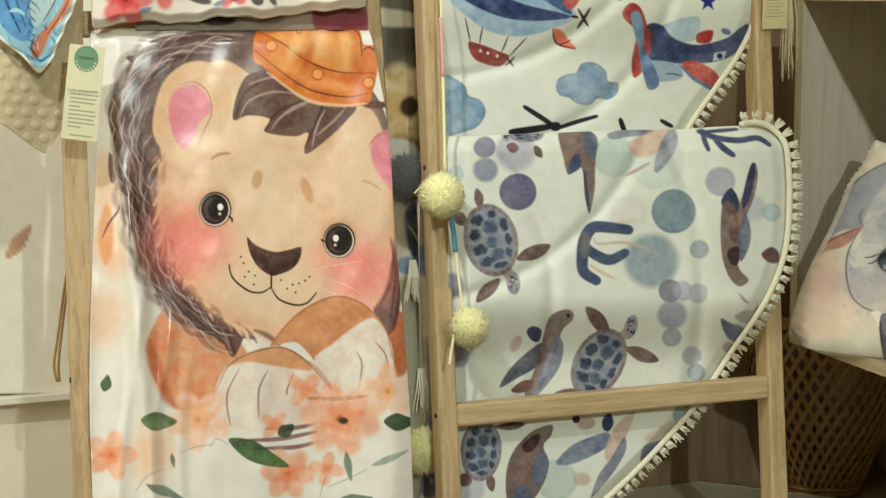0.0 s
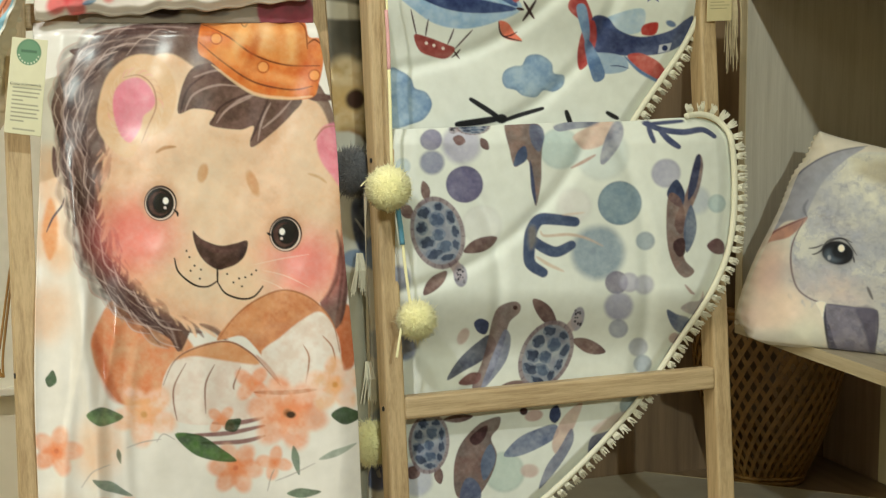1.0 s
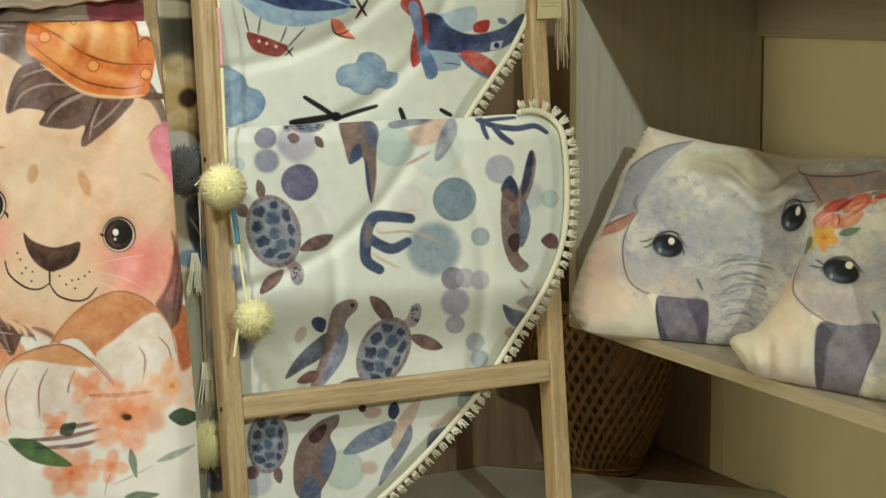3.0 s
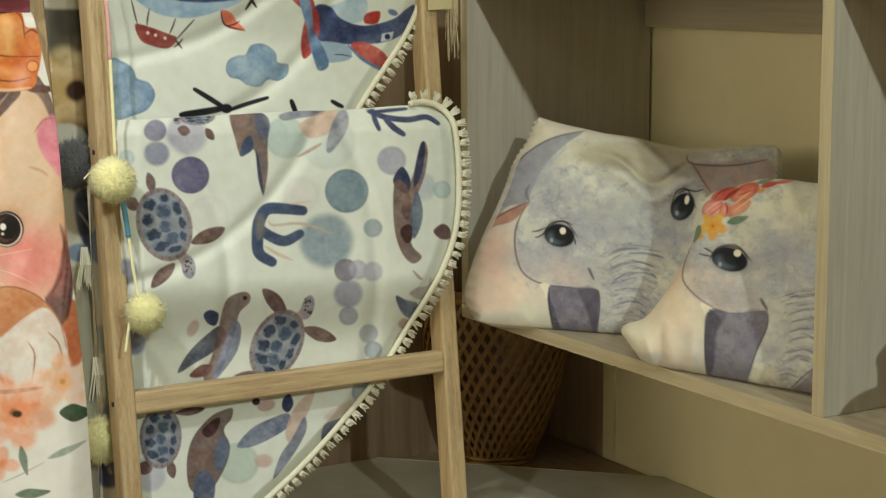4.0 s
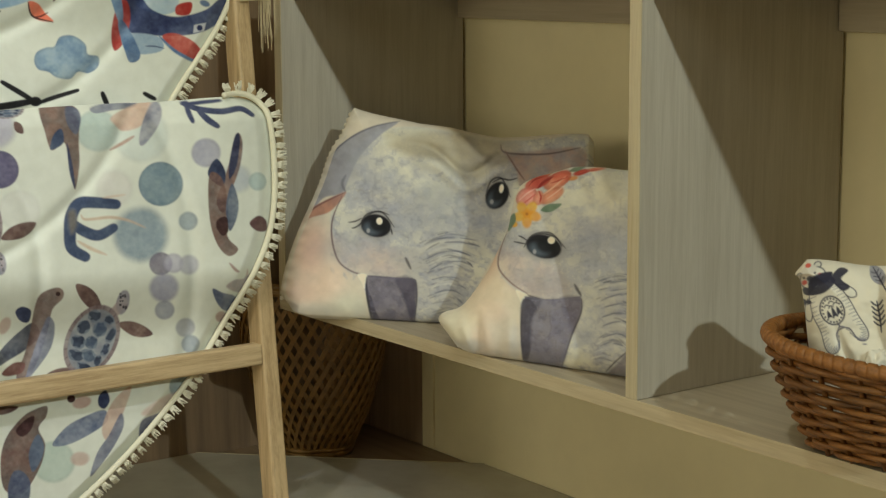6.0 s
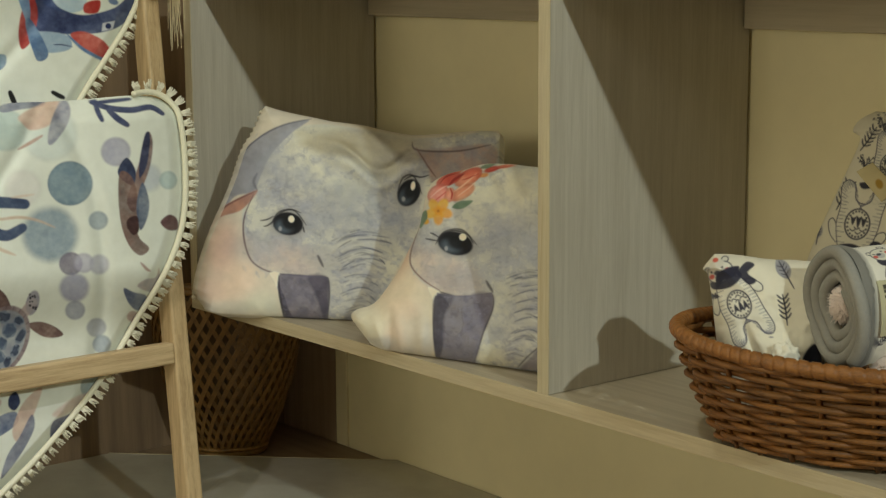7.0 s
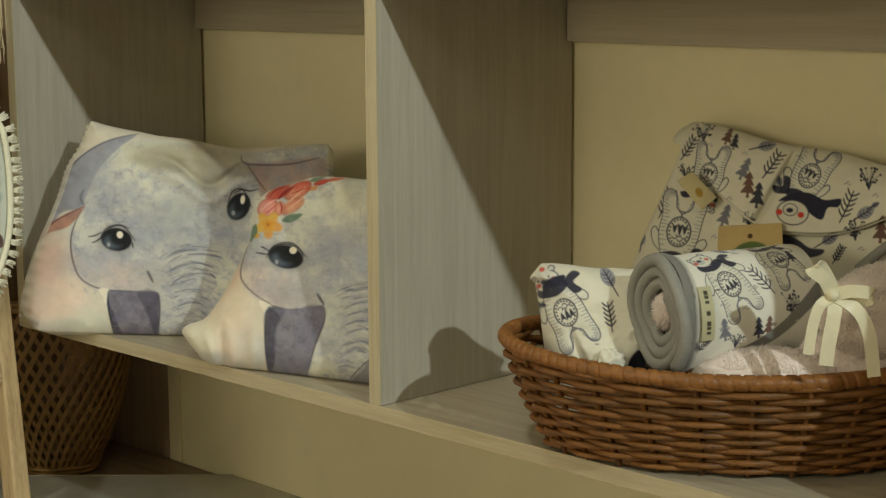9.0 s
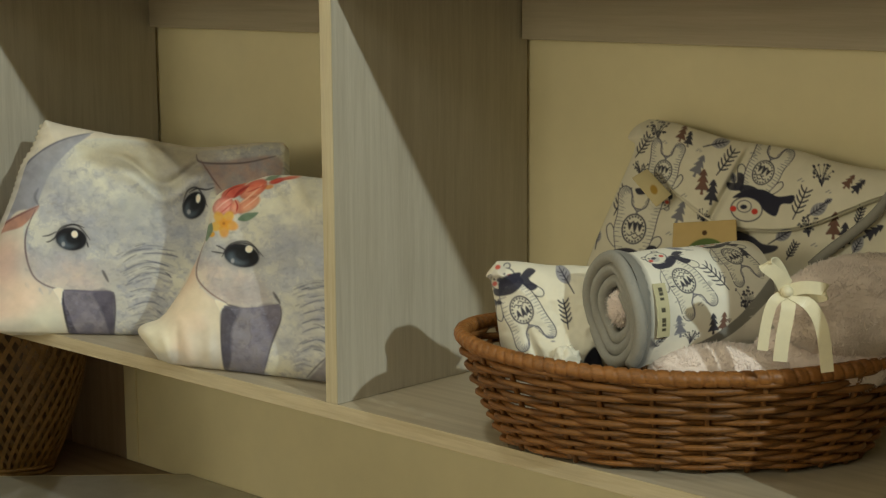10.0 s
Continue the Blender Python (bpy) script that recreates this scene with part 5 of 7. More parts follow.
    k.line([398, 458, 402, 466, 408, 478], 5, srgb(84, 80, 86), 2, 0.8)
    wash_in(k, [334, 494, 414, 499, 415, 540, 410, 588, 342, 588, 336, 540], 37, srgb(128, 124, 150), srgb(152, 148, 168), srgb(84, 82, 100), 0.6)
    k.shape([384, 497, 416, 497, 417, 545, 411, 572, 398, 530, 388, 512], srgb(92, 88, 104), 2, 0.8, 0.4, srgb(110, 104, 120))
    fine_wrinkles(k, ((424, 438, 470, 420, 526, 428), (432, 460, 475, 444, 528, 462), (438, 480, 480, 464, 518, 480), (440, 505, 475, 494, 504, 506), (442, 530, 478, 518, 502, 536), (446, 552, 480, 544, 506, 566)), 85, 41)
    trunk_lines(k, ((424, 438, 450, 424, 490, 420, 524, 424), (432, 448, 460, 432, 500, 430, 528, 438), (430, 462, 462, 446, 498, 446, 524, 458), (440, 478, 470, 462, 504, 462, 516, 472), (440, 500, 470, 492, 500, 496), (444, 520, 478, 512, 498, 520), (446, 538, 478, 532, 498, 544, 506, 556), (452, 556, 476, 552, 492, 566)), 2.2)
    k.shape([544, 430, 556, 440, 600, 404, 640, 380, 640, 420, 560, 452], srgb(176, 178, 188), 6, 0.7)


def paint_grey_calf_flowers(k):
    """Grey watercolour face under a red and yellow blossom."""
    k.c *= (0.95 + 0.07 * cloudy(k.u / 50, k.v / 50, 12))[:, None]
    for x, y, rx, ry, c, d in ((500, 575, 30, 30, srgb(248, 244, 222), 0.7), (540, 600, 20, 34, srgb(244, 222, 208), 0.6), (572, 590, 16, 40, srgb(226, 216, 206), 0.6), (596, 610, 10, 36, srgb(206, 204, 206), 0.6), (520, 612, 24, 12, srgb(206, 206, 206), 0.6), (484, 612, 18, 10, srgb(198, 198, 200), 0.5), (556, 550, 26, 18, srgb(248, 228, 214), 0.6), (560, 626, 30, 8, srgb(212, 206, 202), 0.6)):
        k.oval(x, y, rx, ry, 0, c, min(rx, ry) * 0.6, d, 0.5)
    k.oval(540, 520, 40, 60, 20, srgb(248, 224, 196), 30, 0.5)
    k.oval(556, 440, 20, 50, 20, srgb(244, 210, 184), 14, 0.8)
    k.shape([584, 400, 600, 350, 650, 310, 720, 290, 810, 290, 810, 660, 676, 660, 690, 590, 708, 540, 706, 524, 640, 526, 610, 520, 578, 498, 562, 470, 566, 430], HIDE, 2.5, 1, 0.4, HIDE2, steps=80)
    wash_in(k, [588, 400, 602, 352, 650, 314, 720, 294, 806, 294, 806, 656, 680, 656, 694, 590, 710, 540, 706, 520, 640, 522, 610, 516, 582, 496, 566, 470, 570, 430], 51, srgb(182, 185, 200), srgb(240, 236, 216), srgb(146, 147, 164))
    k.shape([570, 440, 610, 450, 660, 470, 690, 510, 640, 524, 610, 518, 580, 498, 564, 470], srgb(222, 198, 186), 16, 0.6)
    # tan shade of the upper creases, painted in with the print
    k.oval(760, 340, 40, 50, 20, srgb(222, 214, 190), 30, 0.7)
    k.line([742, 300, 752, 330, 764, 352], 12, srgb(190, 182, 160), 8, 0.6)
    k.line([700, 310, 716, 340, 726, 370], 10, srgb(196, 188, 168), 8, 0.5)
    wisps(k, ((720, 440, 60, 30, -20, 0.35), (590, 440, 20, 50, 100, 0.35), (640, 495, 46, 20, 10, 0.45), (760, 560, 40, 80, 10, 0.5), (700, 390, 70, 26, 0, 0.3), (620, 410, 30, 20, 0, 0.3), (770, 400, 26, 60, 70, 0.3)), 16, 230)
    k.line([580, 400, 570, 430, 563, 460, 568, 480, 590, 502, 616, 518], 3.2, srgb(140, 112, 108), 1.3, 0.85)
    k.line([616, 520, 650, 528, 706, 522], 3.2, srgb(92, 88, 98), 1.3, 0.85)
    for x, y, rx, ry, a, c, d in ((740, 430, 56, 30, -10, srgb(164, 168, 182), 0.55), (700, 370, 60, 26, 8, srgb(230, 228, 214), 0.6), (620, 470, 30, 26, 0, srgb(228, 208, 198), 0.5), (600, 400, 18, 40, 20, srgb(196, 198, 204), 0.5), (670, 495, 40, 18, 0, srgb(178, 178, 186), 0.5), (770, 470, 30, 24, 0, srgb(172, 176, 188), 0.5), (720, 560, 18, 60, 10, srgb(222, 220, 210), 0.6)):
        k.oval(x, y, rx, ry, a, c, min(rx, ry) * 0.9, d, 0.8, srgb(196, 198, 202))
    big_eye(k, 642, 436, 31, 20, 14, 655, 425)
    for line in ((612, 432, 600, 430, 590, 428), (614, 426, 604, 420, 598, 418), (618, 420, 640, 414, 662, 420, 674, 436)):
        k.line(line, 2.6, srgb(48, 46, 54), 1, 0.9)
    # blossom
    RED, PINK, YEL, GRN = srgb(222, 98, 72), srgb(240, 160, 140), srgb(240, 196, 80), srgb(104, 136, 112)
    for x, y, rx, ry, turn, tone, deep, rim in ((730, 300, 16, 3.6, -8, srgb(226, 110, 82), srgb(240, 160, 120), 0.3), (704, 306, 14, 5, -18, srgb(222, 92, 70), srgb(238, 140, 108), 0.4), (690, 317, 9, 4, -12, srgb(242, 182, 112), srgb(234, 140, 84), 0.3),
                                                (638, 304, 22, 11, -18, srgb(242, 158, 88), srgb(232, 120, 66), 0.5), (664, 320, 27, 14, -32, srgb(232, 112, 84), srgb(244, 158, 124), 0.5), (654, 348, 24, 11, -30, srgb(248, 196, 164), srgb(240, 150, 118), 0.4),
                                                (630, 324, 24, 11, -24, srgb(204, 60, 46), srgb(224, 92, 70), 0.4), (611, 350, 20, 16, -28, srgb(244, 176, 162), srgb(236, 134, 122), 0.5), (632, 352, 9, 13, 10, srgb(236, 128, 108), srgb(246, 170, 146), 0.4)):
        k.oval(x, y, rx, ry, turn, tone, 1.4, 1, 0.35, deep, rim)
    for line, w, c in (((630, 336, 640, 324, 656, 314), 5, srgb(158, 34, 34)), ((632, 340, 636, 350, 634, 360), 3, srgb(196, 60, 54)), ((640, 346, 656, 334, 678, 314), 3, srgb(252, 206, 178)), ((646, 354, 662, 342, 676, 330), 2.4, srgb(252, 210, 186)), ((626, 336, 612, 344, 598, 356), 2.6, srgb(252, 206, 194)), ((626, 346, 616, 354, 606, 362), 2.2, srgb(216, 92, 88)), ((622, 312, 634, 304, 648, 300), 2.4, srgb(252, 200, 140)), ((614, 332, 624, 320, 640, 314), 2.2, srgb(168, 40, 38)), ((652, 326, 664, 322, 682, 314), 2.2, srgb(200, 70, 58)), ((700, 310, 718, 304, 740, 299), 2, srgb(188, 60, 52))):
        k.line(line, w, c, 1.1, 0.85)
    leaf(k, 576, 384, 548, 440, 7, srgb(92, 120, 112), srgb(64, 92, 88))
    k.oval(590, 398, 6, 5, 0, srgb(228, 176, 70), 1.4)
    petals(k, 612, 380, 24, YEL, srgb(236, 168, 58), srgb(196, 120, 44), 5, 0.3, 1)
    leaf(k, 636, 374, 672, 362, 8, srgb(132, 158, 138), GRN)
    leaf(k, 590, 378, 580, 410, 8, srgb(120, 146, 120), GRN)
    leaf(k, 684, 304, 712, 294, 5, srgb(130, 150, 122), GRN)
    # under the chin
    k.shape([596, 512, 618, 524, 608, 544, 604, 532], srgb(250, 247, 238), 1.5)
    k.shape([611, 522, 640, 527, 672, 526, 707, 520, 708, 546, 692, 588, 676, 650, 612, 650, 605, 600, 608, 560], srgb(148, 145, 162), 1.4, 1, 0.5, srgb(124, 120, 138), sharp=True)
    k.shape([608, 528, 640, 528, 626, 560, 622, 610, 612, 640, 607, 590], srgb(92, 88, 104), 4, 0.85)
    k.shape([672, 524, 706, 522, 708, 545, 694, 586, 684, 560], srgb(130, 124, 140), 4, 0.8)
    k.line([609, 528, 606, 580, 612, 648], 3.4, srgb(60, 56, 66), 1.4, 0.85)
    k.line([708, 524, 708, 548, 692, 590, 676, 648], 3, srgb(90, 84, 96), 1.3, 0.85)
    k.line([696, 500, 702, 510, 708, 520], 5, srgb(84, 80, 86), 2, 0.8)
    wash_in(k, [612, 528, 704, 526, 704, 545, 688, 590, 676, 646, 614, 646, 611, 580], 57, srgb(128, 126, 154), srgb(164, 162, 182), srgb(90, 86, 104), 0.6)
    k.shape([606, 532, 628, 536, 620, 580, 622, 616, 611, 642, 605, 600], srgb(84, 81, 94), 2, 0.8, 0.4, srgb(104, 100, 114))
    fine_wrinkles(k, ((730, 500, 766, 488, 804, 494), (732, 524, 770, 510, 804, 518), (736, 548, 772, 534, 804, 548), (736, 572, 770, 560, 800, 576), (732, 600, 764, 588, 794, 606), (726, 626, 750, 618, 780, 630)), 85, 43)
    trunk_lines(k, ((742, 500, 762, 494, 800, 490), (738, 512, 764, 506, 800, 502), (744, 524, 780, 514, 805, 516), (744, 540, 776, 532, 805, 534), (740, 556, 764, 548, 790, 552), (742, 572, 772, 562, 796, 570), (744, 590, 770, 582, 790, 590), (740, 608, 760, 600, 780, 604)), 2.2)
    k.shape([756, 660, 776, 630, 810, 596, 810, 660], srgb(150, 142, 150), 3, 0.85, 0.4, srgb(120, 112, 122))
    k.line([752, 652, 770, 630, 806, 598], 3, srgb(96, 88, 98), 1.4, 0.8)


def pillow(u, v, l, r, t, b, depth, soft):
    """Relief that rounds off towards all four sides."""
    e = np.minimum(np.minimum(u - l, r - u), np.minimum(v - t, b - v))
    return depth * np.sqrt(np.clip(1 - (1 - np.clip(e / soft, 0, 1)) ** 2, 0, 1))


A_L = through_points((188, 304), (200, 296), (240, 280), (274, 260), (330, 242), (374, 225), (424, 205), (484, 186), (530, 176), (552, 178), (580, 198))
A_T = lambda u: 190 + 0.29 * np.clip(u - 300, 0, 120) + 0.11 * np.clip(u - 420, 0, 140) + 4 * np.sin(u / 40)
u, v = grid(A_L, lambda v: 716 + 0 * v, 190, 578, 1.5)
v0 = v.copy()
v = A_T(u) + (v - 190) / 388 * (562 + 0.035 * (u - 190) + 8 * smooth(230, 180, u) * -1 - A_T(u))
k = Ink(u, v, srgb(234, 224, 208))
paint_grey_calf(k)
k.deepen(1.12, srgb(234, 224, 208))
k.mottle(44, 0.06, 71)
k.mottle(9, 0.04, 72, 0.7)
inner = u - A_L(v0)
k.lay(np.nonzero((inner.ravel() < 10) & (v.ravel() < 540))[0], np.full(((inner.ravel() < 10) & (v.ravel() < 540)).sum(), 0.7), srgb(236, 228, 212))
out = pillow(u, v, A_L(v0), 730, A_T(u), 572 + 0 * u, 0.030, 60) + 0.006 * cloudy(u / 70, v / 70, 3)
crease = 258 + 46 * np.exp(-(((u - 505) / 46) ** 2)) + 0.06 * (u - 400)
out += (-0.008 * np.exp(-(((v - crease) / 10) ** 2)) + 0.008 * np.exp(-(((v - crease - 24) / 15) ** 2))) * smooth(380, 440, u) * smooth(640, 560, u)
out += 0.007 * np.exp(-(((u - 540 - 0.9 * (v - 300)) / 14) ** 2)) * smooth(330, 280, v) + 0.003 * value_noise(u / 26, v / 40, 43) * smooth(330, 250, v)
out += 0.0016 * np.sin(v / 3.4) * smooth(26, 6, inner)
calf = thing("folded_blanket", "folded plush blanket with grey watercolour animal print leaning back", "blanket", "folded blankets")
cloth("cover", ELE_A, u, v, out, k.c, CLOTH, 0.030, calf)
# pale minky underside that shows along the fold
for i in range(34):
    vv = 205 + i * 10.0
    p = ELE_A.at(np.array(float(A_L(vv)) + 1), np.array(vv), np.array(-0.004))
    bm = bmesh.new()
    bmesh.ops.create_icosphere(bm, subdivisions=1, radius=0.0042)
    for w in bm.verts:
        w.co = Vector(p) + w.co
    part("minky_dot", bm, plain_material("cream_minky", srgb(232, 224, 206), 0.85, 60, 0.05) if i == 0 else bpy.data.materials["cream_minky"], calf, smooth=True)

B_L = through_points((288, 668), (296, 628), (310, 602), (335, 590), (370, 583), (400, 577), (440, 561), (480, 545), (520, 522), (560, 496), (585, 466), (600, 458), (615, 466), (640, 492))
B_T = lambda u: 297 + 10 * smooth(700, 640, u) + 3 * np.sin(u / 30)
u, v = grid(B_L, lambda v: 806 + 0 * v, 292, 640, 1.5)
v0 = v.copy()
v = B_T(u) + (v - 292) / 348 * (600 + 0.13 * (u - 460) + 16 * smooth(458, 520, u) - B_T(u))
k = Ink(u, v, srgb(234, 224, 206))
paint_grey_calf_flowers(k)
k.deepen(1.12, srgb(234, 224, 206))
k.mottle(44, 0.06, 73)
k.mottle(9, 0.04, 74, 0.7)
inner = u - B_L(v0)
out = pillow(u, v, B_L(v0), 830, B_T(u), 602 + 0.13 * (u - 460) + 16 * smooth(458, 520, u), 0.034, 55) + 0.006 * cloudy(u / 60, v / 60, 13) + 0.008 * np.exp(-(((u - 745 - 0.3 * (v - 300)) / 18) ** 2)) * smooth(420, 330, v)
out += (0.005 * np.exp(-(((u - 512 - 0.25 * (v - 600)) / 9) ** 2)) + 0.005 * np.exp(-(((u - 548 - 0.1 * (v - 600)) / 11) ** 2)) + 0.004 * np.exp(-(((u - 584) / 9) ** 2)) - 0.004 * np.exp(-(((u - 530) / 7) ** 2))) * smooth(540, 590, v)
calf2 = thing("folded_blanket", "folded plush blanket with grey animal print and red blossom", "blanket", "folded blankets")
cloth("cover", ELE_B, u, v, out, k.c, CLOTH, 0.028, calf2)

# ---- cloths round the first ladder ----
RED_CLOTH = printed_material("printed_muslin", 0.85, 0.1, 1200, 0.2)


def flowers_top(k):
    k.c *= (0.96 + 0.05 * cloudy(k.u / 40, k.v / 40, 22))[:, None]
    for x, y, r in ((225, 6, 46), (292, -20, 40), (190, -60, 40), (410, -10, 30), (520, -40, 40), (340, -70, 36)):
        petals(k, x, y, r, srgb(232, 92, 92), srgb(206, 58, 66), srgb(120, 40, 44), 5, x * 0.1, 0.95)
    for x, y, w, h, a in ((350, 0, 26, 9, 20), (455, 4, 12, 10, 40), (480, 0, 16, 6, 60), (430, -4, 22, 5, -30), (560, -10, 20, 8, 10)):
        k.oval(x, y, w, h, a, srgb(52, 44, 50), 1.6, 0.9)
    for x, y in ((390, 14), (500, 2), (260, 26)):
        leaf(k, x - 12, y, x + 12, y - 8, 5, srgb(120, 150, 170), srgb(90, 120, 150))


drape = thing("swaddle_cloth", "white swaddle cloth with red flowers folded over a rung", "cloth", "hanging blankets")
u, v = grid(lambda v: 166 + 0 * v, lambda v: 646 + 0 * v, -90, 40, 2.0)
low = 46 - 0.055 * (u - 166) - 8 * smooth(520, 640, u) + 3 * np.sin(u / 23) + 2 * np.sin(u / 9)
v = -90 + (v + 90) / 130 * (low + 90)
k = Ink(u, v, srgb(236, 226, 216))
flowers_top(k)
cloth("sheet", LION, u, v, 0.018 + 0.006 * np.sin(u / 30) * smooth(-60, 40, v) - 0.010 * smooth(low - 14, low, v), k.c, RED_CLOTH, 0.012, drape)
under = thing("swaddle_cloth", "grey and crimson knitted cloth folded under the swaddle", "cloth", "hanging blankets")
u, v = grid(lambda v: 240 + 0 * v, lambda v: 652 + 0 * v, -40, 52, 2.0)
k = Ink(u, v, srgb(150, 138, 124))
# dark ovals paint the shadow gap below the swaddle's edge
k.oval(385, 32, 34, 12, 0, srgb(60, 46, 40), 3)
k.oval(480, 30, 24, 10, 0, srgb(70, 56, 48), 3, 0.7)
k.shape([560, 4, 640, 0, 646, 60, 566, 60], srgb(140, 60, 76), 3, 1, 0.5, srgb(112, 44, 60))
cloth("sheet", LION, u, v, -0.012 + 0.006 * value_noise(u / 26, v / 16, 31), k.c, RED_CLOTH, 0.012, under)

# dotted minky cloth with a printed flap
minky = thing("minky_blanket", "beige dotted minky blanket hanging by a corner", "blanket", "hanging blankets")
u, v = grid(through_points((-90, -90), (120, -90), (200, -20), (230, 20), (255, 52), (268, 72)), through_points((-90, 150), (20, 142), (90, 130), (160, 122), (205, 112), (235, 98), (255, 86), (268, 76)), -90, 268, 1.5)
k = Ink(u, v, srgb(206, 190, 156))
row = np.round(v / 22)
du = (u + 14 * (row % 2) + 3 * np.sin(v / 50)) / 28
bumps = np.clip(1 - ((du - np.round(du)) * 3.0) ** 2 - ((v / 22 - row) * 2.5) ** 2, 0, 1) ** 0.7
# hollows between the dots darkened, shading them in the colour
k.c *= (0.94 + 0.06 * bumps.ravel())[:, None]
cloth("sheet", LION, u, v, -0.020 + 0.0020 * bumps + 0.012 * np.sin(u / 40 + v / 120), k.c, CLOTH, 0.008, minky)
flap = thing("printed_bib", "blue and orange printed bib with scalloped white edge", "bib", "hanging blankets")
u, v = grid(through_points((-90, -90), (0, -60), (70, 2), (100, 40), (124, 62), (130, 70)), through_points((-90, 160), (0, 139), (40, 122), (80, 104), (110, 92), (130, 74)), -90, 130, 1.5)
k = Ink(u, v, srgb(150, 200, 218))
k.shape([-40, -60, 20, -40, 50, 0, 60, 60, 40, 76, 0, 40], srgb(96, 160, 212), 3, 1, 0.5, srgb(70, 130, 196))
k.shape([128, -30, 112, 10, 92, 40, 66, 70, 58, 102, 74, 100, 92, 60, 118, 30, 134, -10], srgb(226, 136, 74), 2, 1, 0.4, srgb(210, 116, 60))
k.shape([60, -30, 104, -30, 96, 10, 66, 50, 56, 20], srgb(196, 222, 226), 3, 1)
for y in range(-40, 120, 14):
    k.line([52, y, 60, y + 6, 66, y + 12], 2.4, srgb(40, 90, 140), 1)
k.line([62, 100, 74, 110, 92, 96], 4, srgb(40, 100, 130), 1.5)
for line, w, c in (((4, -20, 20, 20, 40, 62), 5, srgb(34, 60, 110)), ((22, -30, 34, 10, 48, 52), 4, srgb(40, 90, 140)), ((20, 24, 34, 22, 46, 30), 7, srgb(190, 226, 240)), ((24, 40, 36, 40, 50, 46), 5, srgb(60, 140, 210)), ((108, -40, 100, 0, 78, 40), 3, srgb(70, 50, 50)), ((134, -20, 112, 24, 84, 64), 3, srgb(110, 56, 34)), ((62, 70, 58, 90, 70, 104), 4, srgb(84, 40, 30)), ((60, -20, 52, 20, 58, 50), 4, srgb(60, 120, 150)), ((92, 66, 100, 84, 88, 104), 5, srgb(60, 140, 160))):
    k.line(line, w, c, 1.2, 0.85)
rng = random.Random(77)
for _ in range(46):
    x, y = rng.uniform(0, 120), rng.uniform(-20, 112)
    k.line([x, y, x + rng.uniform(-4, 8), y + rng.uniform(4, 10), x + rng.uniform(-6, 10), y + rng.uniform(8, 20)], rng.uniform(1.4, 3), rng.choice((srgb(50, 84, 120), srgb(210, 232, 240), srgb(40, 120, 150), srgb(70, 60, 70))), 1.0, rng.uniform(0.4, 0.8))
e = np.minimum(u - u.min(1, keepdims=True), u.max(1, keepdims=True) - u)
k.lay(np.nonzero((e.ravel() < 5) | (k.v > 122))[0], np.full(((e.ravel() < 5) | (k.v > 122)).sum(), 0.85), srgb(236, 230, 212))
cloth("sheet", LION, u, v, 0.012 + 0.004 * np.sin(u / 20) + 0.003 * np.sin(v / 5.5) * smooth(16, 2, e), k.c, CLOTH, 0.005, flap)

# cloths hanging behind, in the gap between the ladders
gap = thing("hanging_blanket", "dark floral blanket with a fringe hanging behind the ladder", "blanket", "hanging blankets")
u, v = grid(lambda v: 668 + 0 * v, through_points((-90, 756), (260, 742), (300, 735), (470, 742), (640, 738), (1000, 744)), -90, 1000, 2.0)
k = Ink(u, v, srgb(166, 164, 146))
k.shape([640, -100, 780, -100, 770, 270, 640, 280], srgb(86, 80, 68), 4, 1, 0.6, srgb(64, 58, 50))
petals(k, 716, 188, 74, srgb(226, 208, 170), srgb(206, 176, 120), srgb(60, 40, 30), 9, 0.3, 0.9)
k.oval(720, 190, 15, 18, 0, srgb(66, 44, 34), 4)
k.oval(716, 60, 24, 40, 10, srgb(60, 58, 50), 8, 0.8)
k.shape([660, 10, 740, 30, 740, 50, 660, 40], srgb(196, 190, 170), 4, 0.8)
k.oval(714, 262, 20, 20, 0, srgb(150, 100, 50), 8, 0.7)
k.shape([660, 270, 740, 270, 742, 470, 660, 470], srgb(206, 208, 200), 4, 1)
k.shape([716, 372, 742, 366, 744, 470, 722, 440], srgb(62, 76, 112), 3, 1, 0.5, srgb(84, 100, 140))
k.line([722, 400, 736, 420, 742, 430], 5, srgb(200, 206, 214), 1.5)
k.oval(722, 470, 20, 16, 0, srgb(128, 150, 180), 3)
k.shape([660, 482, 700, 490, 704, 880, 660, 900], srgb(184, 178, 156), 10, 0.8)
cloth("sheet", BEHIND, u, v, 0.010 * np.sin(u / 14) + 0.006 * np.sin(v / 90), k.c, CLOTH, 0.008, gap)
white_gap = thing("hanging_blanket", "white blanket with blue prints hanging behind the ladder", "blanket", "hanging blankets")
u, v = grid(lambda v: 744 + 0 * v, lambda v: 800 + 0 * v, 240, 1000, 2.5)
k = Ink(u, v, srgb(214, 210, 196))
for x, y, r, c in ((748, 300, 20, srgb(70, 80, 120)), (760, 460, 24, srgb(120, 140, 170)), (752, 620, 18, srgb(170, 176, 180)), (758, 850, 22, srgb(80, 90, 130)), (762, 760, 20, srgb(160, 170, 180))):
    k.oval(x, y, r, r * 1.4, 0, c, 3, 0.9)
cloth("sheet", BEHIND, u, v, 0.012 + 0.008 * np.sin(u / 12 + v / 80), k.c, CLOTH, 0.008, white_gap)

# white leaf board on the wall
WALLX = Sheet((-1.0600, -1.0000, 0.9000), 90.0, 0, (0.77111, -0.03017, -0.08727, -0.04648, -0.79217, 0.39003, -0.10325, -0.04325))
canvas = thing("wall_board", "white wall board printed with pale brown leaves", "board")
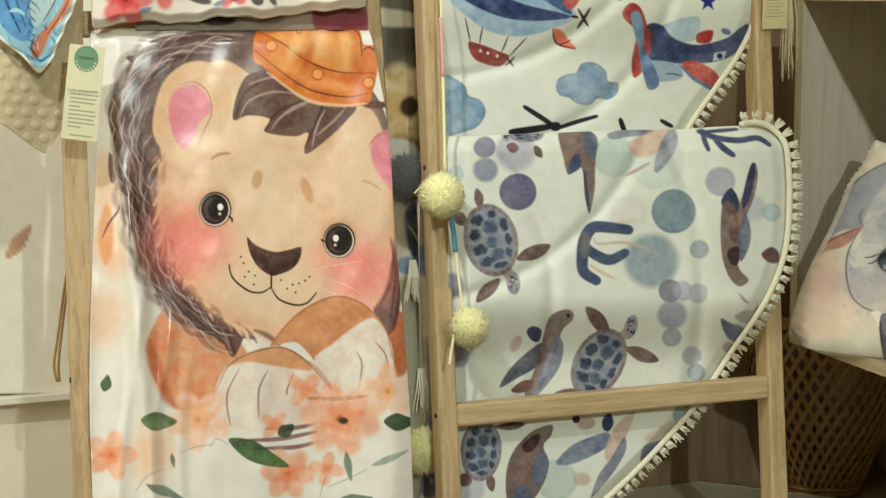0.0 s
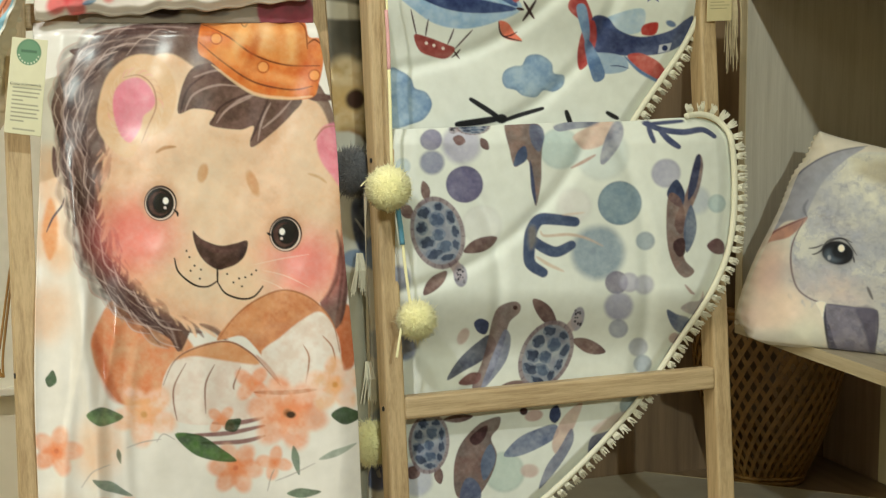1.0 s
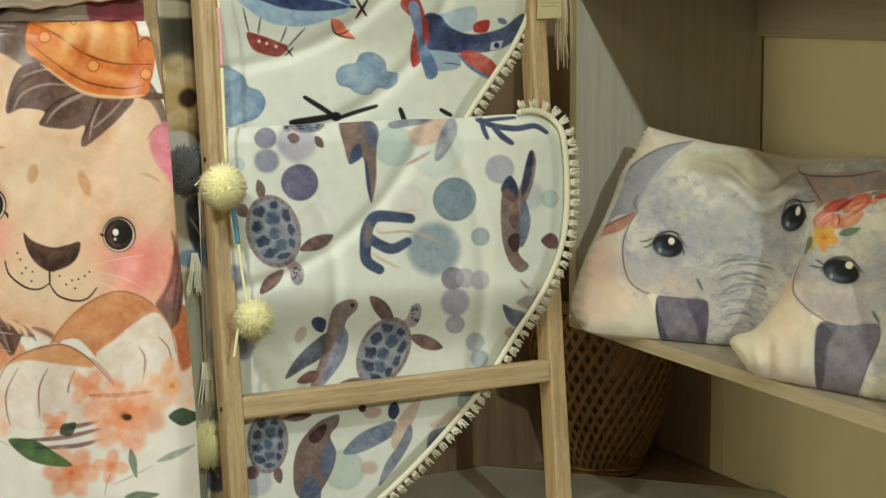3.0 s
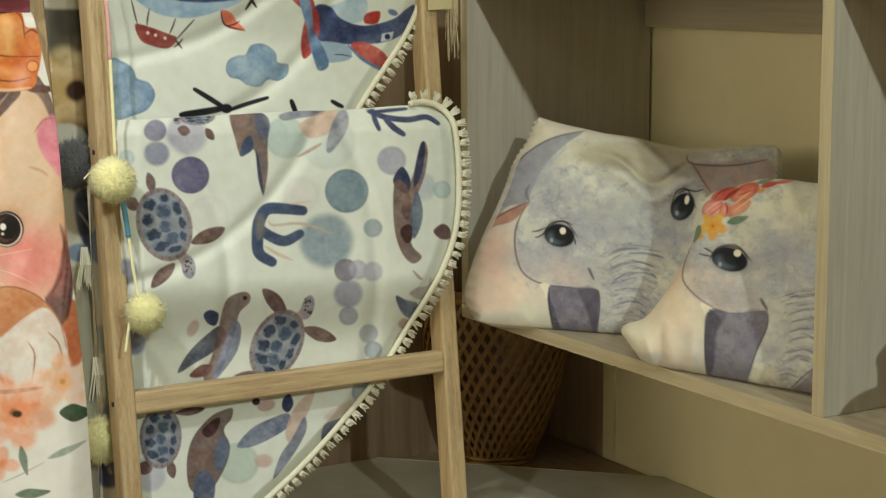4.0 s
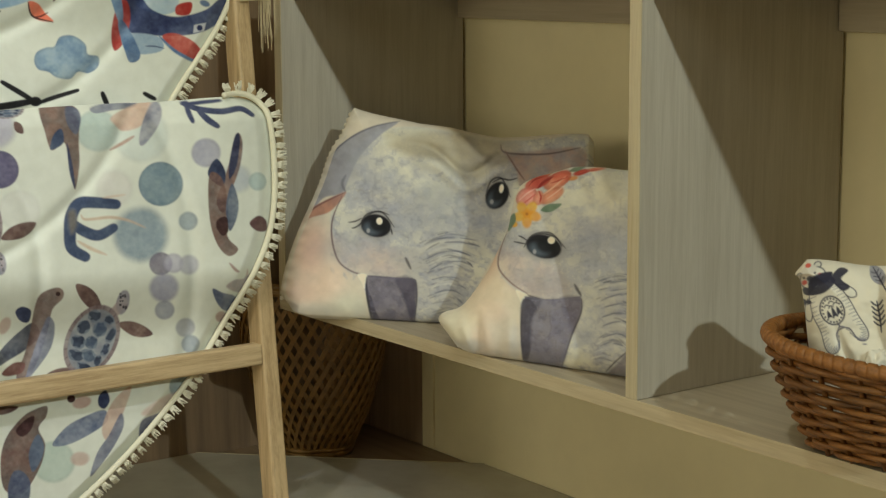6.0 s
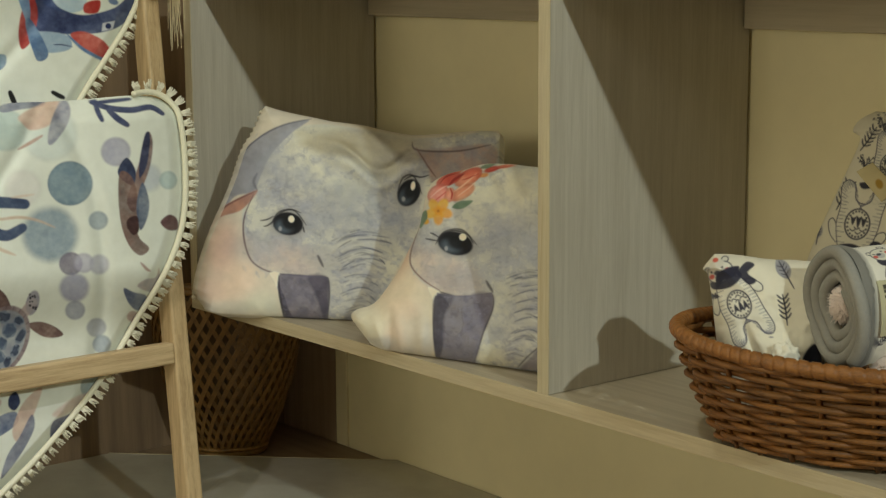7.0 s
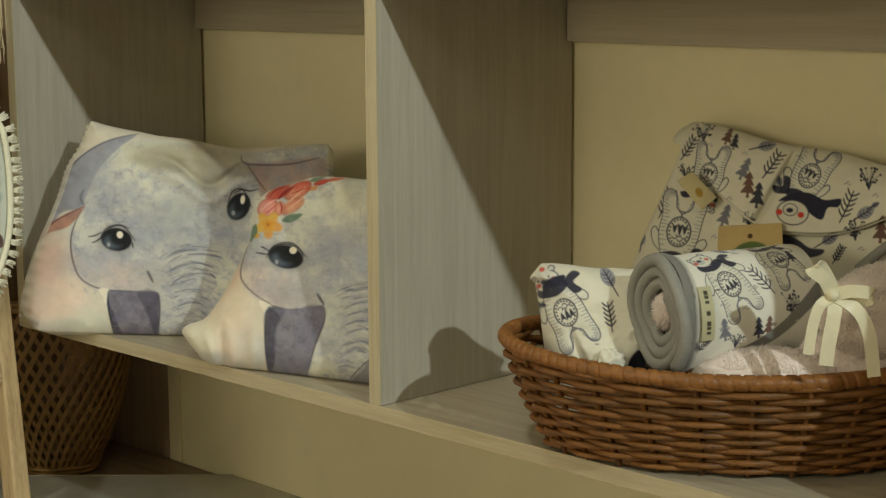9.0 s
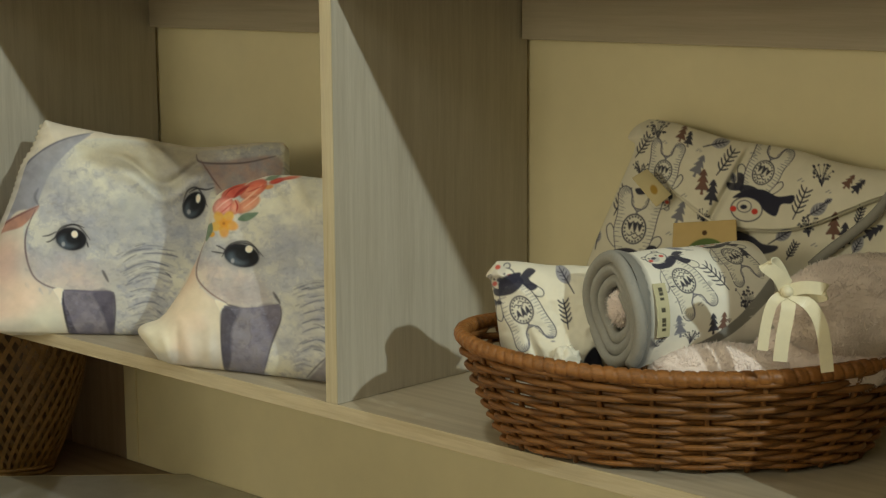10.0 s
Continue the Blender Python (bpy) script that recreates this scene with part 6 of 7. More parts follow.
u, v = grid(lambda v: -900 + 0 * v, lambda v: 640 + 0 * v, -500, 692, 5.0)
k = Ink(u, v, srgb(242, 239, 222))
leaf(k, 8, 455, 54, 392, 14, srgb(214, 168, 138), srgb(196, 146, 118))
leaf(k, 128, 648, 160, 656, 8, srgb(206, 158, 128), srgb(176, 128, 104))
leaf(k, -60, 300, -20, 240, 14, srgb(214, 168, 138), srgb(196, 146, 118))
cloth("face", WALLX, u, v, 0.020 + 0 * u, k.c, printed_material("matt_board", 0.6, 0.0, 400, 0.05), 0.019, canvas)
p0, p1 = WALLX.at(np.array(-900.0), np.array(697.0), np.array(0.0)), WALLX.at(np.array(640.0), np.array(697.0), np.array(0.0))
part("lower_frame", box(-1.0595, -1.030, p0[1], p1[1], 0.722, 0.733, 0.002), plain_material("white_frame_paint", srgb(228, 224, 206), 0.5, 20, 0.03), canvas)

# ---- wicker basket ----
WICKER = grain_material("brown_wicker", srgb(70, 44, 18), srgb(142, 94, 44), (40, 40, 160), 0.52, 0.7, 0.38)
WICKER_DARK = grain_material("dark_wicker_rim", srgb(92, 55, 22), srgb(148, 97, 46), (60, 60, 120), 0.48, 0.6)
TURN, CX, CY = radians(34.7), 0.4143, 0.1272


def basket_point(theta, k, out=0.0):
    """A point of the basket's side: k from 0 at the base to 1 at the rim."""
    bow = 0.004 * math.sin(math.pi * min(max(k, 0), 1))
    a, b = 0.1850 + 0.0480 * k + bow + out, 0.0966 + 0.0520 * k + bow + out
    x, y = a * np.cos(theta), b * np.sin(theta)
    z = SHELF_Z + 0.004 + 0.1047 * k + 0.0102 * k * np.cos(theta) ** 2
    return np.stack([CX + x * math.cos(TURN) - y * math.sin(TURN), CY + x * math.sin(TURN) + y * math.cos(TURN), z + 0 * theta], -1)


basket = thing("wicker_basket", "oval brown wicker basket filled with baby blankets", "basket")
STAKES = 26
rng = random.Random(5)
for i in range(STAKES):
    t = i * 2 * math.pi / STAKES
    pts = [basket_point(np.array(t), q) for q in np.linspace(-0.01, 0.98, 7)]
    vv, ff = tube_mesh(pts, 0.0030, 6)
    mesh_ob("stake", vv, ff, WICKER, basket, True)
LEVELS = [0.035 + 0.056 * i for i in range(9)] + [0.540 + 0.0655 * i for i in range(7)]
for r, q in enumerate(LEVELS):
    t = np.arange(STAKES * 9) * 2 * math.pi / (STAKES * 9)
    phase = (r % 2) * math.pi
    wob = np.array([rng.uniform(-1, 1) for _ in range(24)])
    jitter = np.interp(t, np.arange(25) * 2 * math.pi / 24, np.r_[wob, wob[0]])
    pts = np.array([basket_point(np.array(a), q + 0.012 * j + 0.011 * math.cos(STAKES / 2 * a + phase), 0.0056 * math.cos(STAKES / 2 * a + phase)) for a, j in zip(t, jitter)])
    vv, ff = tube_mesh(pts, (0.0029 if r < 9 else 0.0033) + 0.0003 * (r % 3), 7, True)
    mesh_ob("weaver", vv, ff, WICKER, basket, True)
n = 1500
t = np.arange(n) * 2 * math.pi / n
pts = np.array([basket_point(np.array(a), 1.0) for a in t])
vv, ff = tube_mesh(pts, 0.0082, 14, True)
# wrapped cane round the rim: slanting grooves
vv = vv.reshape(n, 14, 3)
ang = np.arange(14) * 2 * math.pi / 14
groove = np.clip(np.cos(110 * t[:, None] + ang[None]) - 0.55, 0, 1) / 0.45
vv = pts[:, None] + (vv - pts[:, None]) * (1.0 - 0.17 * groove[..., None])
mesh_ob("rim", vv.reshape(-1, 3), ff, WICKER_DARK, basket, True, "cane-wrapped rim")
base = np.array([basket_point(np.array(a), 0.01) for a in np.arange(48) * 2 * math.pi / 48])
mesh_ob("base", np.concatenate([base, base + [0, 0, 0.006]]), [tuple(range(48))[::-1], tuple(range(48, 96))] + [(i, (i + 1) % 48, 48 + (i + 1) % 48, 48 + i) for i in range(48)], WICKER, basket)

# ---- woodland print used on the things in the basket ----
INKY, MID, RUST = srgb(58, 58, 78), srgb(116, 116, 132), srgb(128, 94, 82)


class Motif:
    """Draws small figures turned and scaled about a point."""

    def __init__(self, k, x, y, size, turn=0.0, flip=1):
        self.k, self.x, self.y, self.s, self.a, self.f = k, x, y, size, radians(turn), flip

    def p(self, pts):
        q = np.array(pts, float).reshape(-1, 2) * [self.f, 1] * self.s
        c, s = math.cos(self.a), math.sin(self.a)
        return (q @ np.array([[c, s], [-s, c]]) + [self.x, self.y]).ravel()

    def line(self, pts, w, col=INKY, cover=0.9):
        self.k.line(self.p(pts), w, col, 0.9, cover, True, 0.6)

    def shape(self, pts, col, cover=0.95, second=None):
        self.k.shape(self.p(pts), col, 1.2, cover, 0.3 if second is not None else 0, second)

    def oval(self, x, y, rx, ry, turn, col, cover=0.9, soft=1.0):
        cx, cy = self.p([x, y])
        self.k.oval(cx, cy, rx * self.s, ry * self.s, math.degrees(self.a) + turn * self.f, col, soft, cover)

    def sleeper(self):
        """A standing rounded figure with hatched sides, a round belly picture and a dark scarf."""
        fur, ink = srgb(230, 226, 212), srgb(74, 74, 92)
        body = [-0.40, -0.72, 0.0, -0.80, 0.34, -0.62, 0.50, -0.15, 0.56, 0.35, 0.64, 0.85, 0.52, 1.06, 0.32, 0.98, 0.22, 0.62, 0.02, 0.54, -0.16, 0.64, -0.22, 1.0, -0.42, 1.10, -0.57, 0.92, -0.52, 0.4, -0.55, -0.1]
        arms = ([0.30, -0.60, 0.55, -0.52, 0.74, -0.28, 0.70, -0.12, 0.54, -0.16, 0.42, -0.36], [-0.46, -0.56, -0.66, -0.36, -0.76, -0.06, -0.66, 0.06, -0.54, -0.10, -0.48, -0.30])
        for outline in (*arms, body):
            self.shape(outline, fur, 0.9)
            self.line(outline + outline[:2], 1.9, ink)
        ring = curve(np.array(body).reshape(-1, 2), 84, True)
        for i, q in enumerate(ring):
            inward = np.array([0.0, min(max(q[1], -0.5), 0.45)]) - q
            inward /= np.linalg.norm(inward) + 1e-9
            e = q + inward * (0.15 if i % 2 else 0.21)
            self.line([*q, *((q + e) / 2), *e], 1.2, MID, 0.75)
        self.oval(-0.02, 0.0, 0.33, 0.41, 0, ink, 0.95)
        self.oval(-0.02, 0.0, 0.29, 0.37, 0, fur, 1.0)
        for i in range(20):
            a = i * math.pi / 10
            self.oval(-0.02 + 0.25 * math.cos(a), 0.33 * math.sin(a), 0.03, 0.03, 0, ink, 0.8, 0.8)
        for x, y, h in ((-0.14, 0.12, 0.16), (0.0, 0.14, 0.24), (0.13, 0.12, 0.18)):
            self.shape([x, y - h, x + 0.07, y + 0.06, x, y + 0.03, x - 0.07, y + 0.06], INKY)
        for x, y in ((-0.12, -0.14), (0.02, -0.20), (0.12, -0.12), (-0.02, -0.08)):
            self.line([x - 0.07, y, x, y - 0.05, x + 0.07, y], 2.2, ink, 0.9)
        for x, y in ((-0.46, -1.18), (0.10, -1.30)):
            self.oval(x, y, 0.11, 0.10, 0, ink)
            self.oval(x, y, 0.075, 0.07, 0, fur)
        self.oval(-0.16, -1.02, 0.38, 0.29, -8, ink)
        self.oval(-0.16, -1.02, 0.345, 0.26, -8, fur, 1.0)
        self.oval(-0.24, -0.98, 0.15, 0.12, 0, srgb(200, 198, 194))
        self.oval(-0.25, -1.03, 0.08, 0.055, 0, INKY)
        for x, y in ((-0.38, -1.10), (-0.06, -1.12)):
            self.oval(x, y, 0.035, 0.035, 0, INKY)
        for x, y in ((-0.42, -0.98), (0.04, -1.0)):
            self.oval(x, y, 0.075, 0.065, 0, srgb(214, 92, 82))
        self.shape([-0.52, -0.86, -0.2, -0.74, 0.26, -0.88, 0.34, -0.68, -0.05, -0.52, -0.5, -0.64], INKY)
        self.shape([0.26, -0.82, 0.60, -1.0, 0.78, -0.84, 0.52, -0.70, 0.66, -0.42, 0.44, -0.38, 0.30, -0.64], INKY)

    def fir(self, col=INKY, second=None):
        self.shape([0, -1, 0.28, -0.55, 0.14, -0.55, 0.38, -0.1, 0.2, -0.1, 0.48, 0.42, 0.1, 0.42, 0.1, 0.7, -0.1, 0.7, -0.1, 0.42, -0.48, 0.42, -0.2, -0.1, -0.38, -0.1, -0.14, -0.55, -0.28, -0.55], col, 0.95, second)

    def twig(self, col=INKY):
        self.line([0, 1, 0.04, 0, 0, -1], 3.0, col)
        for i in range(5):
            y = 0.6 - i * 0.32
            self.line([0.0, y, 0.2, y - 0.14, 0.36, y - 0.34], 3.0, col)
            self.line([0.0, y, -0.2, y - 0.14, -0.36, y - 0.34], 3.0, col)

    def leaf(self):
        self.shape([0, -1, 0.36, -0.5, 0.34, 0.0, 0, 0.35, -0.34, 0.0, -0.36, -0.5], srgb(170, 170, 178), 0.9, srgb(140, 140, 154))
        self.line([0, -0.8, 0, 0.2, 0.02, 1.0], 2.6)
        for y in (-0.5, -0.25, 0.0):
            self.line([0, y + 0.12, 0.24, y - 0.08], 1.4)
            self.line([0, y + 0.12, -0.24, y - 0.08], 1.4)

    def bush(self, seed=1):
        r = random.Random(seed)
        for _ in range(26):
            a, d = r.uniform(0, 6.28), math.sqrt(r.random())
            x, y = 0.8 * d * math.cos(a), -0.2 + 0.65 * d * math.sin(a)
            self.oval(x, y, 0.09, 0.07, r.uniform(0, 180), INKY, 0.85, 0.8)
            self.line([0, 0.7, x * 0.5, y * 0.4 + 0.1, x, y], 1.1, INKY, 0.6)

    def crumbs(self):
        for x, y in ((-0.5, 0), (0, -0.3), (0.4, 0.2)):
            self.oval(x, y, 0.3, 0.12, -30, MID, 0.7)


def woodland(k, list_of):
    for kind, x, y, size, turn, flip in list_of:
        m = Motif(k, x, y, size, turn, flip)
        if kind == "s":
            m.sleeper()
        elif kind == "f":
            m.fir(INKY)
        elif kind == "r":
            m.fir(RUST)
        elif kind == "g":
            m.fir(srgb(130, 132, 146), MID)
        elif kind == "t":
            m.twig()
        elif kind == "l":
            m.leaf()
        elif kind == "b":
            m.bush(int(x))
        else:
            m.crumbs()


NATURAL = srgb(232, 226, 208)
BIND = plain_material("grey_cotton_binding", srgb(150, 148, 142), 0.8, 200, 0.06, 0.2)

# ---- pouch leaning on the back panel ----
POUCH = Sheet((0.4200, 0.2350, 0.9000), 2.3, 22, (1.08024, 0.24584, -1.57591, 0.15281, -0.96312, 0.37444, 0.36936, 0.15098), (0.644, -0.980, 0.188))
pouch = thing("fabric_pouch", "cream cotton pouch with woodland print and folded flap", "pouch")
P_L = through_points((214, 1150), (226, 1124), (245, 1112), (262, 1124), (330, 1096), (400, 1066), (450, 1046), (500, 1030), (600, 1000))
u, v = grid(P_L, lambda v: 1640 + 0 * v, 214, 560, 1.6)
P_T = 212 + 0.235 * np.clip(u - 1150, 0, 430) - 0.02 * np.clip(u - 1300, 0, 300) + 3 * np.sin(u / 33)
v0 = v.copy()
v = P_T + (v - 214) / 346 * (560 - P_T)
k = Ink(u, v, NATURAL)
woodland(k, (("b", 1168, 232, 26, 0, 1), ("r", 1210, 242, 19, 20, 1), ("f", 1222, 252, 17, 12, 1), ("l", 1270, 258, 24, 78, 1), ("t", 1140, 260, 24, 35, 1), ("b", 1136, 300, 18, 0, 1), ("s", 1176, 306, 50, 196, 1), ("g", 1238, 300, 24, 25, 1), ("t", 1286, 290, 28, 35, 1), ("r", 1246, 328, 26, 6, 1), ("f", 1262, 346, 26, 8, 1), ("l", 1300, 322, 14, -10, 1),
             ("t", 1100, 356, 28, 24, 1), ("s", 1126, 406, 66, 188, -1), ("g", 1204, 380, 24, 20, 1), ("l", 1058, 424, 18, 10, 1), ("b", 1246, 384, 16, 0, 1), ("s", 1350, 308, 56, 212, 1), ("b", 1452, 314, 26, 0, 1), ("r", 1498, 326, 18, 40, 1), ("f", 1514, 334, 19, 46, 1), ("t", 1414, 362, 30, 24, 1), ("l", 1440, 376, 26, 58, 1), ("l", 1460, 360, 12, 60, 1),
             ("b", 1430, 402, 24, 0, 1), ("r", 1474, 404, 28, 4, 1), ("f", 1492, 420, 26, 6, 1), ("t", 1518, 384, 18, 20, 1), ("l", 1380, 420, 24, 60, 1), ("t", 1400, 444, 18, 30, 1), ("l", 1512, 440, 24, 30, 1), ("f", 1540, 412, 24, 60, 1), ("c", 1180, 256, 7, 0, 1), ("c", 1240, 270, 7, 0, 1), ("c", 1334, 276, 8, 30, 1), ("c", 1214, 348, 7, 0, 1), ("c", 1416, 322, 8, 0, 1), ("c", 1464, 342, 7, 0, 1), ("c", 1440, 434, 8, 0, 1), ("c", 1186, 414, 7, 0, 1), ("c", 1520, 322, 6, 0, 1)))
# the scarf and face of the figure on the flap, and a second scarf under it
k.shape([1298, 352, 1318, 340, 1350, 338, 1376, 350, 1404, 348, 1400, 362, 1382, 364, 1372, 384, 1352, 374, 1340, 358, 1316, 352], INKY, 1.3)
k.oval(1322, 372, 28, 22, 6, srgb(74, 74, 92), 1.2)
k.oval(1322, 372, 26, 20, 6, srgb(228, 222, 206), 1.2)
k.oval(1318, 367, 13, 11, 0, srgb(92, 92, 106), 1.2)
k.oval(1318, 367, 11.5, 9.5, 0, srgb(226, 220, 206), 1.2)
k.oval(1317, 368, 6, 4, 0, INKY, 1.1)
for x, y in ((1299, 371), (1336, 376)):
    k.oval(x, y, 5.5, 5, 0, srgb(214, 84, 70), 1.3)
k.shape([1300, 410, 1330, 418, 1350, 432, 1376, 436, 1368, 446, 1340, 450, 1304, 440], INKY, 1.5, 0.95)
out = pillow(u, v, P_L(v0), 1660, P_T, 600 + 0 * v, 0.020, 60) + 0.004 * cloudy(u / 60, v / 60, 41)
out -= 0.010 * np.exp(-(((u - 1330 + 0.55 * (v - 260)) / 7) ** 2)) * smooth(430, 380, v) * smooth(250, 290, v)
FOLD = through_points((1000, 300), (1150, 300), (1200, 344), (1262, 392), (1300, 404), (1380, 408), (1440, 396), (1500, 372), (1560, 350), (1640, 340))
out += 0.016 * smooth(6, -3, v - FOLD(u)) * smooth(1150, 1180, u)
k.deepen(1.25, NATURAL)
cloth("body", POUCH, u, v, out, k.c, CLOTH, 0.02, pouch)
lip = np.array([POUCH.at(np.array(x), np.array(float(FOLD(x)) + 1), np.array(0.030)) for x in np.linspace(1190, 1600, 40)])
vv, ff = tube_mesh(lip, 0.0016, 6)
mesh_ob("flap_hem", vv, ff, plain_material("natural_cotton_hem", NATURAL, 0.8, 100, 0.05), pouch, True)
edge = np.array([POUCH.at(np.array(x), np.array(y), np.array(0.034)) for x, y in curve([(1434, 470), (1470, 440), (1510, 410), (1545, 380), (1575, 340), (1600, 300)], 20)])
vv, ff = tube_mesh(edge, 0.0055, 8)
mesh_ob("binding", vv, ff, BIND, pouch, True, "grey binding")


def paper(name, label, sheet, quad, paint, out, ground, thick=0.0008, parent=None, step=1.2):
    """A small stiff card with its print: quad gives top-left, top-right, bottom-right, bottom-left."""
    q = np.array(quad, float).reshape(4, 2)
    n = max(6, int(np.linalg.norm(q[3] - q[0]) / step))
    c = max(6, int(np.linalg.norm(q[1] - q[0]) / step))
    s, t = np.meshgrid(np.linspace(0, 1, c), np.linspace(0, 1, n))
    uv = (q[0] * ((1 - s) * (1 - t))[..., None] + q[1] * (s * (1 - t))[..., None] + q[2] * (s * t)[..., None] + q[3] * ((1 - s) * t)[..., None])
    k = Ink(s * 100, t * 100 * n / c, ground)
    paint(k, 100 * n / c)
    ob = cloth(name, sheet, uv[..., 0], uv[..., 1], out + 0.003 * np.sin(t * 2.5), k.c, CARD, thick, parent)
    return tagged(ob, label, "tag") if parent is None else ob


CARD = printed_material("matt_card", 0.55, 0.0, 300, 0.04)


def kraft(k, h):
    k.oval(52, h * 1.0, 34, 30, 0, srgb(98, 120, 66), 1.5)
    k.oval(50, h * 0.32, 4, 4, 0, srgb(90, 64, 40), 1)


paper("paper_tag", "kraft paper tag with a green disc on the pouch", POUCH, [1196, 396, 1304, 390, 1306, 452, 1194, 458], kraft, 0.045, srgb(212, 184, 128))
paper("paper_tag", "small folded cream tag tied to the pouch", POUCH, [1150, 302, 1192, 346, 1166, 368, 1124, 318], lambda k, h: k.oval(60, h * 0.5, 14, 9, 20, srgb(176, 140, 60), 2), 0.040, srgb(206, 192, 150))

# ---- small bag ----
BAG = Sheet((0.3000, 0.0500, 0.8800), 31.9, 15, (0.65829, 0.02714, -0.66067, 0.02724, -0.65190, 0.39823, 0.07291, 0.03621), (0.648, -0.754, 0.197))
bag = thing("fabric_bag", "small cream drawstring bag with woodland print", "bag")
B2_L = through_points((464, 882), (474, 872), (490, 860), (500, 868), (540, 876), (600, 884), (680, 896), (720, 900))
u, v = grid(B2_L, lambda v: 1064 + 0 * v, 466, 720, 1.5)
bt = 466 + 8 * smooth(1000, 1060, u) + 4 * np.sin(u / 30)
v0 = v.copy()
v = bt + (v - 466) / 254 * (720 - bt)
k = Ink(u, v, NATURAL)
m = Motif(k, 925, 548, 62, -24, 1)
m.sleeper()
woodland(k, (("l", 1000, 494, 30, -28, 1), ("t", 1000, 556, 26, -10, 1), ("c", 975, 598, 12, 30, 1), ("f", 872, 536, 18, 90, 1)))
k.shape([884, 500, 900, 488, 922, 484, 916, 500, 896, 510, 886, 522], INKY, 1.4)
k.oval(884, 482, 14, 8, -30, srgb(222, 216, 204), 1.4)
k.oval(882, 474, 5, 4, -20, srgb(214, 110, 90), 1.2)
k.shape([1030, 640, 1050, 612, 1064, 640, 1064, 680, 1040, 680], srgb(30, 30, 44), 2)
out = pillow(u, v, B2_L(v0), 1090, bt, 800, 0.045, 70) + 0.008 * cloudy(u / 40, v / 40, 51) + 0.012 * np.exp(-(((u - 985) / 36) ** 2 + ((v - 628) / 26) ** 2)) - 0.008 * np.exp(-(((u - 940 - 0.4 * (v - 600)) / 8) ** 2)) * smooth(560, 620, v)
k.deepen(1.25, NATURAL)
cloth("body", BAG, u, v, out, k.c, CLOTH, 0.03, bag)

knot_at = BAG.at(np.array(1000.0), np.array(634.0), np.array(0.062))
bm = bmesh.new()
bmesh.ops.create_icosphere(bm, subdivisions=4, radius=0.017)
for w in bm.verts:
    d = w.co.normalized()
    w.co = Vector(knot_at) + w.co * (0.85 + 0.35 * noise.noise(d * 2.2 + Vector((3, 1, 5))) + 0.10 * noise.noise(d * 6)) * (1.0 if abs(d.z) < 0.9 else 0.9)
part("tied_corner", bm, plain_material("cream_muslin", NATURAL, 0.8, 80, 0.06, 0.2), bag, "twisted corner tied in a knot", True)

# ---- rolled towel ----
roll = thing("rolled_towel", "rolled hooded towel with woodland print and grey binding", "towel")
FACE, AXIS, RAD, LONG = np.array([0.400, 0.030, 0.957]), np.array([0.42, 0.905, 0.02]), 0.0585, 0.150
AXIS = AXIS / np.linalg.norm(AXIS)
SIDE = np.cross(AXIS, [0, 0, 1.0])
SIDE /= np.linalg.norm(SIDE)
TOP = np.cross(SIDE, AXIS)


def on_roll(a, s, r):
    """Angle a from the top towards the viewer's side, s along the axis, r radius."""
    return FACE + s[..., None] * AXIS + r[..., None] * (np.cos(a)[..., None] * TOP + np.sin(a)[..., None] * SIDE)


class Roll:
    """Wraps print coordinates round the roll: u along it, v down its near side (millimetres times two)."""
    n = -AXIS * 0
    def at(self, u, v, out):
        return on_roll(np.asarray(v) / (2000 * RAD), np.asarray(u) / 2000, RAD + np.asarray(out))


wrap = Roll()
u, v = np.meshgrid(np.linspace(-2, LONG * 2000, 250), np.linspace(-90, 290, 280))
k = Ink(u, v, srgb(236, 232, 220))
woodland(k, (("s", 104, 108, 70, -22, 1), ("s", 232, 62, 62, -14, 1), ("l", 134, 14, 30, -50, 1), ("t", 176, 108, 36, -36, 1), ("b", 232, 160, 34, 0, 1), ("g", 84, 204, 28, -8, 1), ("f", 158, 206, 26, -4, 1), ("r", 180, 204, 24, 6, 1), ("c", 190, 110, 10, 0, 1), ("c", 130, 160, 9, 0, 1), ("t", 40, 230, 18, 40, 1), ("l", 60, -30, 20, 60, 1), ("s", 150, -50, 44, 10, 1), ("b", 110, 226, 22, 0, 1), ("f", 260, 60, 20, 0, 1), ("c", 80, 150, 8, 0, 1), ("c", 148, 30, 7, 0, 1)))
k.lay(np.nonzero(k.u < 26)[0], np.ones((k.u < 26).sum()), srgb(150, 148, 142))
k.shape([90, 262, 150, 232, 210, 196, 262, 150, 300, 120, 300, 150, 268, 178, 214, 222, 150, 258, 100, 290], srgb(150, 148, 142), 1.4)
k.deepen(1.25, srgb(236, 232, 220))
cloth("wrap", wrap, u, v, 0.0015 * np.sin(v / 40) + 0.003 * smooth(30, 10, u) + 0.002 * value_noise(u / 40, v / 40, 61), k.c, CLOTH, 0.0, roll)
turns = np.linspace(0, 3.3 * 2 * math.pi, 240)
rad = RAD + 0.002 - (RAD - 0.020) * turns / turns[-1]
spiral = on_roll(-turns + 2.4, -0.004 + 0.010 * turns / turns[-1] + 0.002 * np.sin(turns * 3), rad)
vv, ff = tube_mesh(spiral, 0.0066, 10)
mesh_ob("binding", vv, ff, BIND, roll, True, "grey binding wound in a spiral")
# binding grey made darker here, for the shade between the turns
disc = on_roll(np.arange(40) * 2 * math.pi / 40, np.full(40, 0.010), np.full(40, RAD - 0.004))
